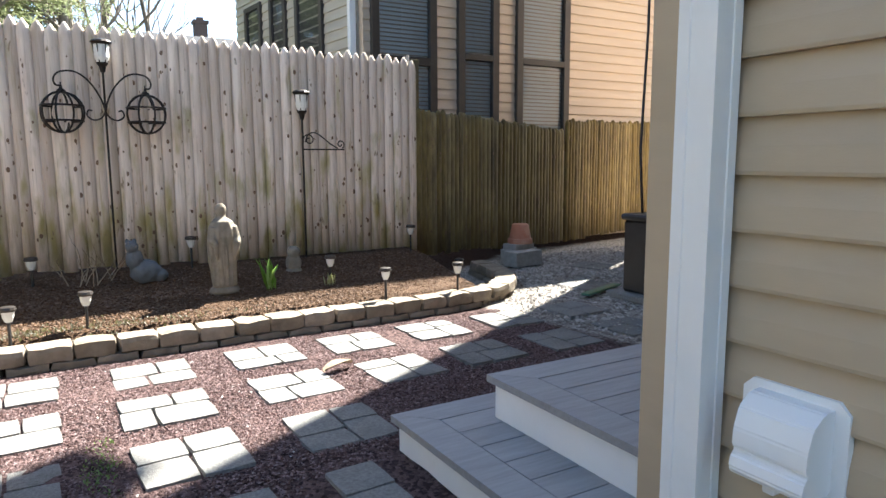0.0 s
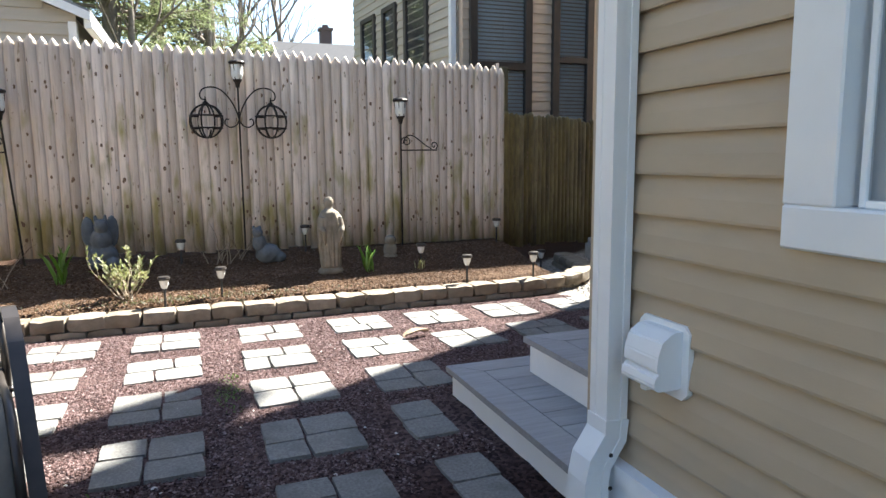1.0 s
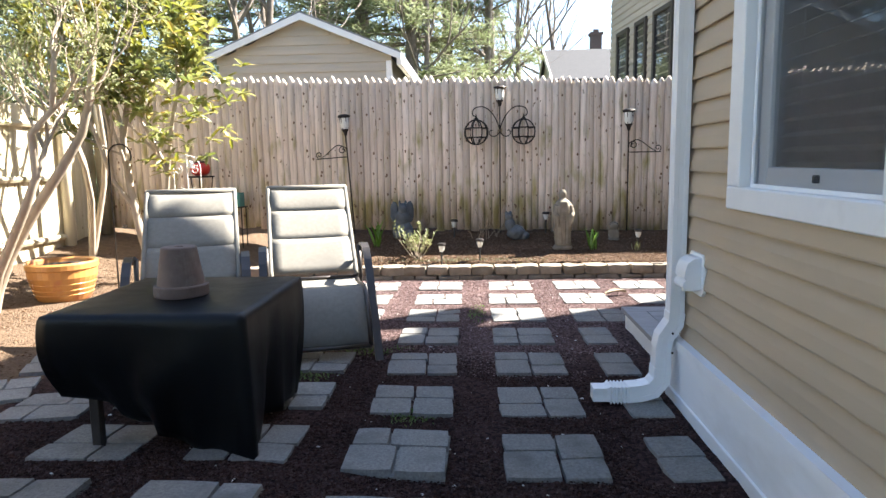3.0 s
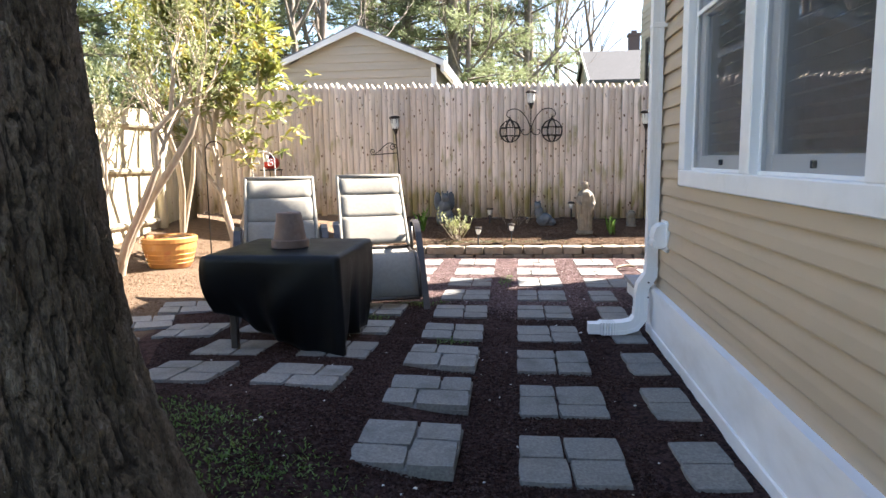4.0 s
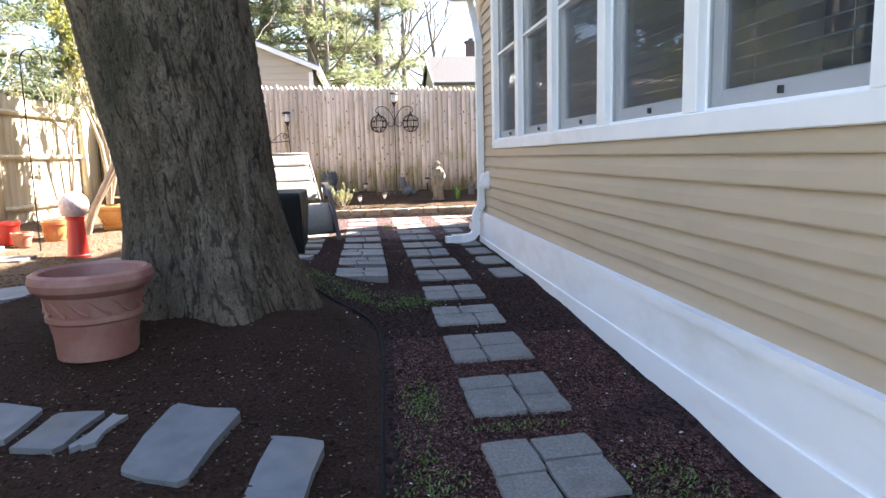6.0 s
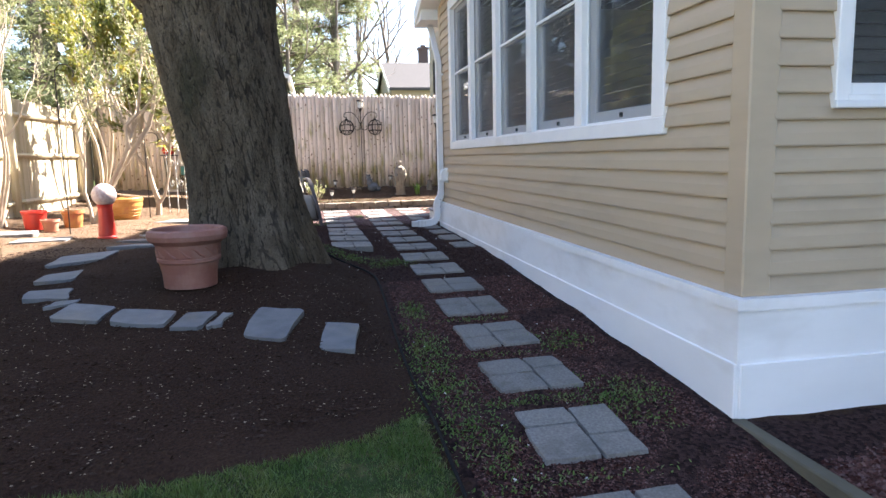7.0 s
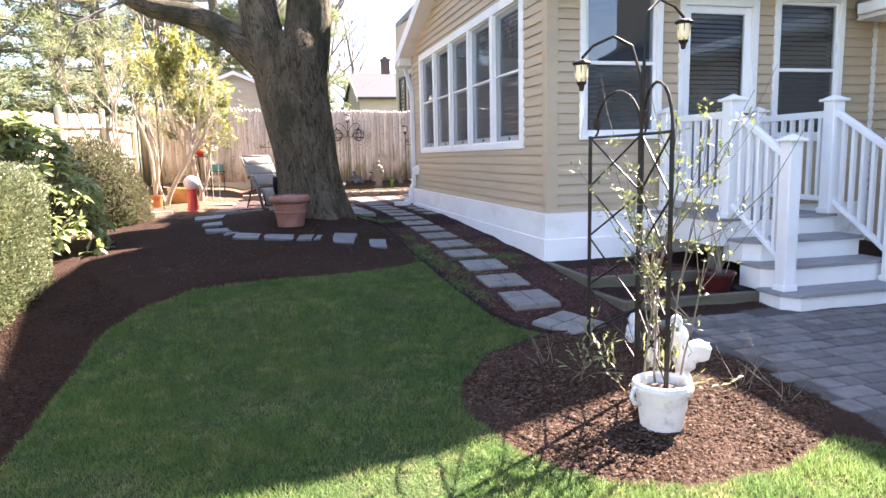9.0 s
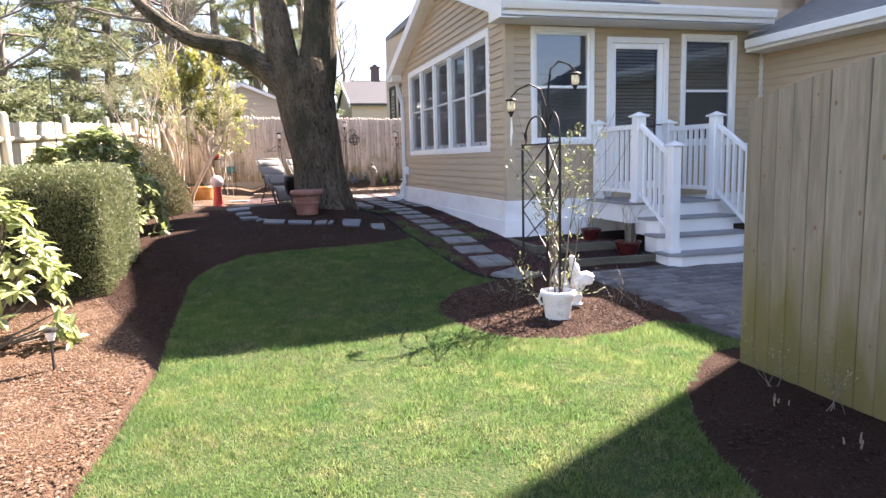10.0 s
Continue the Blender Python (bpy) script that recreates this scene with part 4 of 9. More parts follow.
# ---- windows ----
def slat(bm, deep, wide, z, tilt, side=False):
    """One slat of a blind: its outer edge hangs lower than its inner one."""
    q = []
    for w in wide:
        for d, dz in ((deep[0], -tilt), ((deep[0] + deep[1]) / 2, 0.003), (deep[1], tilt)):
            q.append(bm.verts.new((d, w, z + dz) if side else (w, d, z + dz)))
    for i in (0, 1):
        bm.faces.new((q[i], q[i + 1], q[i + 4], q[i + 3]))


def sash_window(name, w, h, at, turn, label, outer=0.09, meet=0.5, screen=True, frame_mat=None, blind=True, blind_low=1.0, sill=True, depth=0.05):
    """A double-hung window, its face towards -y, from its lower left corner."""
    fm = frame_mat or M["white"]
    win = thing(name, label, "window", at, turn, kind="structure")
    bm = bmesh.new()
    box(bm, 0, outer, -0.03, 0.06, 0, h, 0.004)
    box(bm, w - outer, w, -0.03, 0.06, 0, h, 0.004)
    box(bm, outer, w - outer, -0.0298, 0.06, h - outer, h, 0.004)
    box(bm, outer, w - outer, -0.0298, 0.06, 0, outer * 0.9, 0.004)
    if sill:
        box(bm, -0.01, w + 0.01, -0.05, -0.028, 0, 0.03, 0.004)
    part("window_frame", bm, fm, win)
    i0, i1, k0, k1 = outer, w - outer, outer * 0.9, h - outer
    zm = k0 + (k1 - k0) * meet
    bm = bmesh.new()
    for a, c, e, f in ((i0, i0 + 0.035, k0, k1), (i1 - 0.035, i1, k0, k1), (i0 + 0.035, i1 - 0.035, k0, k0 + 0.045), (i0 + 0.035, i1 - 0.035, k1 - 0.035, k1), (i0 + 0.035, i1 - 0.035, zm - 0.018, zm + 0.018)):
        box(bm, a, c, 0.0, 0.05, e, f, 0.003)
    part("sash", bm, fm, win)
    for e, f in ((k0 + 0.045, zm - 0.018), (zm + 0.018, k1 - 0.035)):
        bm = bmesh.new()
        bm.faces.new([bm.verts.new(q) for q in ((i0 + 0.035, 0.022, e), (i1 - 0.035, 0.022, e), (i1 - 0.035, 0.022, f), (i0 + 0.035, 0.022, f))])
        p = part("pane", bm, M["pane"], win)
        p.visible_shadow = False
    if screen:
        bm = bmesh.new()
        bm.faces.new([bm.verts.new(q) for q in ((i0 + 0.03, 0.008, k0 + 0.04), (i1 - 0.03, 0.008, k0 + 0.04), (i1 - 0.03, 0.008, zm - 0.015), (i0 + 0.03, 0.008, zm - 0.015))])
        p = part("insect_screen", bm, M["screen"], win, "fine grey insect screen")
        p.visible_shadow = False
    bm = bmesh.new()
    if blind:
        for i in range(int((k1 - k0) * blind_low / 0.05)):
            z = k0 + 0.06 + i * 0.05
            slat(bm, (0.06, 0.09), (i0 + 0.02, i1 - 0.02), z, 0.024)
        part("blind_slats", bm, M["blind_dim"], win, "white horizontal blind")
    else:
        bm.free()
    return win


# the band of five on the west wall: one white casing and five units
band = thing("window_band", "white casing of five double-hung windows with dark screens", "window", (WX, 0, 0), kind="structure")
bm = bmesh.new()
FX = -0.035
box(bm, FX, 0.05, WIN_Y0, WIN_Y1, WIN_Z0, WIN_Z0 + 0.085, 0.005)
box(bm, FX, 0.05, WIN_Y0, WIN_Y1, WIN_Z1 - 0.11, WIN_Z1, 0.005)
part("window_frame", bm, M["white"], band)
PITCH = 0.963
for i in range(6):
    yc = WIN_Y1 - 0.0875 - i * PITCH + (0.008 if i else 0)
    ya, yb = (WIN_Y1 - 0.115, WIN_Y1) if i == 0 else ((WIN_Y0, WIN_Y0 + 0.115) if i == 5 else (yc - 0.055, yc + 0.055))
    bm = bmesh.new()
    box(bm, FX + 0.001, 0.05, ya, yb, WIN_Z0 + 0.085, WIN_Z1 - 0.11, 0.004)
    part("mullion", bm, M["white"], band)
for i in range(5):
    a, c = -0.267 - PITCH * i + 0.035, -1.042 - PITCH * i - 0.035
    z0, zm, z1 = 1.117, 1.845, 2.545
    lo, hi, za0, zb0 = c - 0.012, a + 0.012, WIN_Z0 + 0.085, WIN_Z1 - 0.11
    bm = bmesh.new()
    for ya, yb, za, zb, xa in ((lo, lo + 0.075, za0, zb0, 0.028), (hi - 0.075, hi, za0, zb0, 0.028), (lo + 0.075, hi - 0.075, za0, za0 + 0.075, 0.028), (lo + 0.075, hi - 0.075, zb0 - 0.06, zb0, 0.028),
                               (lo + 0.075, hi - 0.075, zm - 0.022, zm + 0.022, 0.022)):
        box(bm, xa, 0.06, ya, yb, za, zb, 0.004)
    unit = part("window_sash", bm, M["vinyl"], band)
    for za, zb in ((za0 + 0.075, zm - 0.022), (zm + 0.022, zb0 - 0.06)):
        bm = bmesh.new()
        bm.faces.new([bm.verts.new(q) for q in ((0.044, lo + 0.075, za), (0.044, lo + 0.075, zb), (0.044, hi - 0.075, zb), (0.044, hi - 0.075, za))])
        p = part("pane", bm, M["pane"], unit)
        p.visible_shadow = False
    # screen in its slim white frame
    bm = bmesh.new()
    for ya, yb, za, zb in ((lo, lo + 0.014, za0, zb0), (hi - 0.014, hi, za0, zb0), (lo + 0.014, hi - 0.014, za0, za0 + 0.014), (lo + 0.014, hi - 0.014, zb0 - 0.014, zb0), (lo + 0.014, hi - 0.014, zm - 0.011, zm + 0.011)):
        box(bm, 0.002, 0.016, ya, yb, za, zb, 0.002)
    scr = part("screen_frame", bm, M["vinyl"], band)
    bm = bmesh.new()
    for za, zb in ((za0 + 0.014, zm - 0.011), (zm + 0.011, zb0 - 0.014)):
        bm.faces.new([bm.verts.new(q) for q in ((0.009, lo + 0.014, za), (0.009, lo + 0.014, zb), (0.009, hi - 0.014, zb), (0.009, hi - 0.014, za))])
    p = part("insect_screen", bm, M["screen"], scr, "fine grey insect screen")
    p.visible_shadow = False
    bm = bmesh.new()
    box(bm, 0.012, 0.029, (a + c) / 2 - 0.008, (a + c) / 2 + 0.008, za0 + 0.03, za0 + 0.055, 0.002)
    part("latch", bm, M["black"], unit, "small black sash latch")
    bm = bmesh.new()
    for k in range(28):
        z = zb0 - 0.075 - k * 0.052
        if z > za0 + 0.08:
            slat(bm, (0.072, 0.118), (lo + 0.06, hi - 0.06), z, 0.009, True)
    for yc in (lo + 0.2, hi - 0.2):
        box(bm, 0.0735, 0.0745, yc - 0.0015, yc + 0.0015, za0 + 0.08, zb0 - 0.06)
    part("blind_slats", bm, M["blind"], unit, "open white horizontal blind")

sash_window("window_1", S_WIN[0][1] - S_WIN[0][0], S_WIN[0][3] - S_WIN[0][2], (S_WIN[0][0], SY - 0.012, S_WIN[0][2]), 0, "white double-hung window reflecting blue sky, lower sash screened", outer=0.06, blind_low=0.5)
sash_window("window_2", S_WIN[1][1] - S_WIN[1][0], S_WIN[1][3] - S_WIN[1][2], (S_WIN[1][0], SY - 0.012, S_WIN[1][2]), 0, "white double-hung window with lowered blind", outer=0.06)
# door with a tall blind-covered light
door = thing("door_1", "white back door with a tall glass light and blind", "door", (DOOR[0], SY - 0.012, DOOR[2]), kind="structure")
dw, dh = DOOR[1] - DOOR[0], DOOR[3] - DOOR[2]
bm = bmesh.new()
box(bm, 0, 0.07, -0.03, 0.06, 0, dh, 0.004)
box(bm, dw - 0.07, dw, -0.03, 0.06, 0, dh, 0.004)
box(bm, 0.07, dw - 0.07, -0.0298, 0.06, dh - 0.075, dh, 0.004)
part("door_frame", bm, M["white"], door)
bm = bmesh.new()
for a, c, e, f in ((0.07, 0.15, 0.01, dh - 0.075), (dw - 0.15, dw - 0.07, 0.01, dh - 0.075), (0.15, dw - 0.15, 0.01, 0.2), (0.15, dw - 0.15, dh - 0.15, dh - 0.075)):
    box(bm, a, c, 0.01, 0.05, e, f, 0.004)
part("door_leaf", bm, M["vinyl"], door)
bm = bmesh.new()
bm.faces.new([bm.verts.new(q) for q in ((0.15, 0.027, 0.2), (dw - 0.15, 0.027, 0.2), (dw - 0.15, 0.027, dh - 0.15), (0.15, 0.027, dh - 0.15))])
p = part("pane", bm, M["pane"], door)
p.visible_shadow = False
bm = bmesh.new()
for i in range(36):
    z = dh - 0.17 - i * 0.048
    slat(bm, (0.056, 0.092), (0.16, dw - 0.16), z, 0.02)
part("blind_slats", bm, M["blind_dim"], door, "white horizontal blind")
bm = bmesh.new()
tube(bm, [(dw - 0.11, 0.01, 0.98), (dw - 0.11, -0.04, 0.98), (dw - 0.2, -0.045, 0.98)], 0.009, 8)
part("door_handle", bm, M["iron"], door)


# ---- fences ----
def picket_mesh(name, w, h, mat, seed, tip=0.09, thick=0.028):
    """A half-round picket with a pointed top and a few knots."""
    r = random.Random(seed)
    bm = bmesh.new()
    prof = [(-w / 2, 0.0), (-w * 0.46, -thick * 0.5), (-w * 0.27, -thick * 0.9), (0.0, -thick), (w * 0.27, -thick * 0.9), (w * 0.46, -thick * 0.5), (w / 2, 0.0)]
    rings = []
    for f, s in ((0.0, 1.0), (0.33, 1.0 + r.uniform(-.04, .04)), (0.66, 1.0 + r.uniform(-.04, .04)), (1 - tip / h, 0.99), (1 - tip * 0.45 / h, 0.78), (1.0, 0.14)):
        bend = 0.004 * math.sin(f * 3 + seed)
        rings.append([bm.verts.new((x * s + bend, y * (0.5 + 0.5 * s), h * f)) for x, y in prof])
    for A, B in zip(rings, rings[1:]):
        for i in range(len(prof) - 1):
            f = bm.faces.new((A[i], A[i + 1], B[i + 1], B[i]))
            f.smooth = True
        bm.faces.new((A[-1], A[0], B[0], B[-1]))
    bm.faces.new(rings[0][::-1])
    bm.faces.new(rings[-1])
    for _ in range(r.randint(3, 9)):
        z, x = r.uniform(0.12, h * 0.92), r.uniform(-w * 0.3, w * 0.3)
        y = -thick * math.sqrt(max(0.05, 1 - (x / (w * 0.5)) ** 2)) * 0.97 - 0.001
        rad = r.uniform(0.005, 0.017)
        ring = [bm.verts.new((x + rad * 0.8 * math.cos(a), y - 0.001, z + rad * 1.25 * math.sin(a))) for a in (2 * math.pi * k / 7 for k in range(7))]
        f = bm.faces.new(ring)
        f.material_index = 1
    m_ = bpy.data.meshes.new(name)
    bm.normal_update()
    bm.to_mesh(m_)
    bm.free()
    m_.materials.append(mat)
    m_.materials.append(M["knot"])
    return m_


def picket_run(fence, a, b, w, h, mat, z_of, seed, tip=0.09, thick=0.028, spacing=0.89):
    """Pickets side by side from a to b (x, y), faces to the right of the run's left hand."""
    r = random.Random(seed)
    A, B = Vector(a), Vector(b)
    ln = (B - A).length
    d = (B - A) / ln
    widths = (0.92, 0.97, 1.0, 1.0, 1.04, 1.1) * 5
    meshes = [picket_mesh("picket", w * s, h, mat, seed + k, tip, thick) for k, s in enumerate(widths)]
    s = 0.0
    while s < ln - w * 0.5:
        k = r.randrange(len(meshes))
        ww = w * widths[k]
        p = A + d * (s + ww / 2)
        ob = new("picket", meshes[k])
        ob.parent = fence
        ob.matrix_basis = pose(p.x, p.y, z_of(p.x, p.y) + r.uniform(-0.02, 0.02), r.uniform(-.2, .2), r.uniform(-.1, .1), math.degrees(math.atan2(d.y, d.x)) + r.uniform(-1.2, 1.2))
        s += ww * spacing + r.uniform(0, 0.001)


def rails(fence, a, b, zs, mat, off=0.03, size=0.045):
    A, B = Vector((*a, 0)), Vector((*b, 0))
    d = (B - A).normalized()
    nrm = Vector((-d.y, d.x, 0))
    for z0, z1 in zs:
        bm = bmesh.new()
        q = []
        for p, z in ((A, z0), (B, z1)):
            for o in (off, off + size):
                for dz in (0, 0.085):
                    c = p + nrm * o
                    q.append(bm.verts.new((c.x, c.y, z + dz)))
        for f in ((0, 1, 3, 2), (4, 6, 7, 5), (0, 4, 5, 1), (2, 3, 7, 6), (0, 2, 6, 4), (1, 5, 7, 3)):
            bm.faces.new([q[i] for i in f])
        bmesh.ops.recalc_face_normals(bm, faces=bm.faces)
        part("rail", bm, mat, fence)


fence_n = thing("stockade_fence", "pale cedar stockade fence with pointed knotty pickets", "fence", kind="structure")
picket_run(fence_n, (-4.45, FENCE_Y), (3.06, FENCE_Y), 0.0915, 1.79, M["cedar"], lambda x, y: 0.345 - 0.02 * x, 11, tip=0.1, thick=0.036, spacing=0.86)
rails(fence_n, (-4.45, FENCE_Y), (3.06, FENCE_Y), ((0.65, 0.5), (1.25, 1.12), (1.9, 1.75)), M["cedar_grey"])
fence_old = thing("old_picket_fence", "low mossy brown picket fence behind the gravel yard", "fence", kind="structure")
picket_run(fence_old, (3.10, 5.33), (5.7, 6.22), 0.078, 1.42, M["cedar_old"], lambda x, y: 0.22 - 0.05 * (x - 3.1), 31, 0.05, 0.04)
picket_run(fence_old, (5.72, 6.22), (9.6, 7.3), 0.078, 1.55, M["cedar_old"], lambda x, y: 0.09 + 0.02 * (x - 5.7), 41, 0.05, 0.04)
rails(fence_old, (3.1, 5.36), (5.7, 6.25), ((0.55, 0.5), (1.3, 1.25)), M["cedar_old"], 0.02)
rails(fence_old, (5.72, 6.25), (9.6, 7.33), ((0.5, 0.6), (1.25, 1.35)), M["cedar_old"], 0.02)
bm = bmesh.new()
box(bm, 3.1, 3.19, 5.40, 5.49, 0.1, 2.1, 0.008)
part("fence_post", bm, M["cedar_old"], fence_old, "mossy square fence post")
bm = bmesh.new()
v0 = Vector((3.02, 5.34, 1.35))
tube(bm, [(3.03, 5.33, 2.12), (3.02, 5.33, 1.7), (3.0, 5.34, 1.35)], 0.018, 5)
part("fence_brace", bm, M["cedar"], fence_old, "split pale fence strip")


def board_mesh(w, h, mat, seed, arch=0.0):
    r = random.Random(seed)
    bm = bmesh.new()
    box(bm, -w / 2, w / 2, -0.018, 0, 0, h, 0.003)
    for _ in range(r.randint(1, 4)):
        z, x = r.uniform(0.2, h - 0.1), r.uniform(-w * 0.35, w * 0.35)
        rad = r.uniform(0.006, 0.014)
        f = bm.faces.new([bm.verts.new((x + rad * 0.8 * math.cos(a), -0.0195, z + rad * 1.2 * math.sin(a))) for a in (2 * math.pi * k / 7 for k in range(7))])
        f.material_index = 1
    m_ = bpy.data.meshes.new("board")
    bm.normal_update()
    bm.to_mesh(m_)
    bm.free()
    m_.materials.append(mat)
    m_.materials.append(M["knot"])
    return m_


# west fence seen from its rail side, in sun and leaf shade
def west_x(y):
    return -4.40 + (y - 5.25) * 0.06


def west_low(y):
    return 0.17 + min(0.0, (y - 2.0) * 0.052)


fence_w = thing("board_fence", "yellowed board fence with round posts and rails", "fence", kind="structure")
wm = [board_mesh(0.138, 1.66, M["cedar_gold"], 50 + k) for k in range(5)]
y = -13.0
r_ = random.Random(3)
while y < 5.2:
    ob = new("board", wm[r_.randrange(5)])
    ob.parent = fence_w
    ob.matrix_basis = pose(west_x(y) - 0.06, y, west_low(y) + r_.uniform(-.012, .012), 0, 0, 90 - 3.4)
    y += 0.1425
WPOSTS = [4.55 - 2.3 * k for k in range(8)]
for y0 in WPOSTS:
    bm = bmesh.new()
    zb = west_low(y0)
    tube(bm, [(west_x(y0), y0, zb - 0.25), (west_x(y0), y0, zb + 1.74), (west_x(y0), y0, zb + 1.78)], [0.062, 0.056, 0.03], 12)
    part("fence_post", bm, M["cedar_gold"], fence_w, "round timber fence post", True)
for z in (0.22, 0.88, 1.45):
    for y0 in WPOSTS:
        y1 = y0 - 2.3
        bm = bmesh.new()
        tube(bm, [(west_x(y0) - 0.025, y0, z + west_low(y0)), (west_x(y1) - 0.025, y1, z + west_low(y1))], 0.035, 6)
        part("rail", bm, M["cedar_gold"], fence_w)
# the stout corner post and the dark narrow panel beside it
bm = bmesh.new()
tube(bm, [(-4.33, 5.12, 0.1), (-4.33, 5.12, 2.1)], 0.075, 12)
part("fence_post", bm, M["cedar_grey"], fence_w, "stout corner post", True)

# tall gate-side fence near the paved yard
fence_e = thing("privacy_fence", "tall weathered board fence, green with algae near the ground", "fence", kind="structure")
y, k = -10.61, 0
M["cedar_algae"] = material("algae_stained_fence_board", (0.275, 0.235, 0.175), (0.20, 0.172, 0.127), 11, (0.155, 0.138, 0.1), 3.0, 0.9, 0.7, 90, (3.2, 3.2, 0.3), jitter=0.16, depth=0.004, mix3=0.6)
n, l = M["cedar_algae"].node_tree.nodes, M["cedar_algae"].node_tree.links
where = n.new("ShaderNodeNewGeometry")
streak = n.new("ShaderNodeMapping")
streak.inputs["Scale"].default_value = (7.0, 7.0, 1.3)
l.new(where.outputs["Position"], streak.inputs["Vector"])
patch = n.new("ShaderNodeTexNoise")
patch.inputs["Scale"].default_value, patch.inputs["Detail"].default_value = 1.0, 6.0
l.new(streak.outputs["Vector"], patch.inputs["Vector"])
high = n.new("ShaderNodeSeparateXYZ")
l.new(where.outputs["Position"], high.inputs[0])
reach = n.new("ShaderNodeMath")
reach.operation = "MULTIPLY_ADD"
reach.inputs[1].default_value = -1.5
l.new(patch.outputs["Fac"], reach.inputs[0])
l.new(high.outputs["Z"], reach.inputs[2])
grown = n.new("ShaderNodeMapRange")
grown.inputs["From Min"].default_value, grown.inputs["From Max"].default_value = -0.42, -1.0
l.new(reach.outputs[0], grown.inputs["Value"])
algae = n.new("ShaderNodeMix")
algae.data_type = "RGBA"
algae.inputs["B"].default_value = (0.135, 0.12, 0.042, 1)
l.new(grown.outputs["Result"], algae.inputs["Factor"])
l.new(n["Principled BSDF"].inputs["Base Color"].links[0].from_socket, algae.inputs["A"])
l.new(algae.outputs["Result"], n["Principled BSDF"].inputs["Base Color"])
while y > -14.5:
    h = 1.62 + 0.28 * (1 - math.exp((y + 10.5) * 0.9))
    me_ = board_mesh(0.1175, h, M["cedar_algae"], 80 + k)
    rise = 0.28 * 0.9 * math.exp((y + 10.5) * 0.9)
    for v in me_.vertices:
        if v.co.z > h - 0.01:
            v.co.z += rise * v.co.x + r_.uniform(-0.0015, 0.0015)
    ob = new("board", me_)
    ob.parent = fence_e
    ob.matrix_basis = pose(0.83, y, -0.43, 0, r_.uniform(-.15, .15), -90)
    k += 1
    y -= 0.1195
bm = bmesh.new()
box(bm, 0.835, 0.925, -10.64, -10.54, -0.45, 1.18, 0.006)
part("fence_post", bm, M["cedar_gold"], fence_e, "square fence post at the end")
for z in (-0.1, 0.8):
    bm = bmesh.new()
    box(bm, 0.832, 0.87, -14.5, -10.64, z, z + 0.09, 0.003)
    part("rail", bm, M["cedar_grey"], fence_e)

# ---- retaining wall of the raised bed ----
bed_wall = thing("retaining_wall", "low two-course retaining wall of tan stone blocks", "wall", kind="structure")


def stone_mesh(name, w, d, h, seed, bev=0.014, amp=0.008):
    bm = bmesh.new()
    box(bm, -w / 2, w / 2, -d / 2, d / 2, 0, h)
    bmesh.ops.bevel(bm, geom=bm.edges[:], offset=bev, segments=1, affect="EDGES")
    for v in bm.verts:
        v.co += Vector([noise.noise(v.co * 9 + Vector((seed * 3.1 + k * 7, seed, k))) * amp for k in range(3)])
    m_ = bpy.data.meshes.new(name)
    bm.normal_update()
    bm.to_mesh(m_)
    bm.free()
    return m_


def polyline_walk(pts, step):
    """Places and headings at even steps along a polyline."""
    out, carry = [], step / 2
    for a, b in zip(pts, pts[1:]):
        a, b = Vector(a), Vector(b)
        ln = (b - a).length
        while carry < ln:
            p = a.lerp(b, carry / ln)
            out.append((p.x, p.y, math.degrees(math.atan2(b.y - a.y, b.x - a.x))))
            carry += step
        carry -= ln
    return out


def rough_stone(name, w, d, h, seed):
    """A split block with rounded, uneven faces."""
    bm = bmesh.new()
    box(bm, -w / 2, w / 2, -d / 2, d / 2, 0, h)
    bmesh.ops.subdivide_edges(bm, edges=bm.edges[:], cuts=2, use_grid_fill=True)
    for v in bm.verts:
        u = Vector((v.co.x / (w / 2), v.co.y / (d / 2), (v.co.z - h / 2) / (h / 2)))
        near = sum(1 for c in u if abs(c) > 0.9)
        pull = 1 - (0.0, 0.0, 0.055, 0.10)[near]
        v.co = Vector((v.co.x * pull, v.co.y * pull, h / 2 + (v.co.z - h / 2) * pull))
        v.co += Vector([noise.noise(v.co * 14 + Vector((seed * 3.1 + k * 7, seed, k))) * 0.013 for k in range(3)])
    m_ = bpy.data.meshes.new(name)
    bm.normal_update()
    bm.to_mesh(m_)
    bm.free()
    return m_


WALL_LINE = [(-2.25, 3.80), (0.6, 3.83), (2.5, 3.88), (2.85, 3.93), (3.1, 4.02), (3.32, 4.2), (3.5, 4.45), (3.62, 4.75), (3.7, 5.1)]
stones = []
for k in range(9):
    m_ = rough_stone("wall_stone", 0.216 + 0.007 * (k % 3), 0.19, 0.088, k)
    m_.materials.append(M["wallstone"])
    stones.append(m_)
for row in range(2):
    for i, (x, y, a) in enumerate(polyline_walk(WALL_LINE, 0.224)):
        ob = new("wall_stone", stones[(i * 5 + row * 2) % 9])
        ob.parent = bed_wall
        dx = 0.112 * row * math.cos(radians(a))
        ob.matrix_basis = pose(x + dx, y + 0.02 + 0.012 * row, -0.046 + row * 0.0885, 0, 0, a + 2.0 * math.sin(i * 2.3 + row))

# ---- paving slabs ----
pavement = thing("pavement", "grid of square grey concrete paving slabs", "paving", kind="structure")


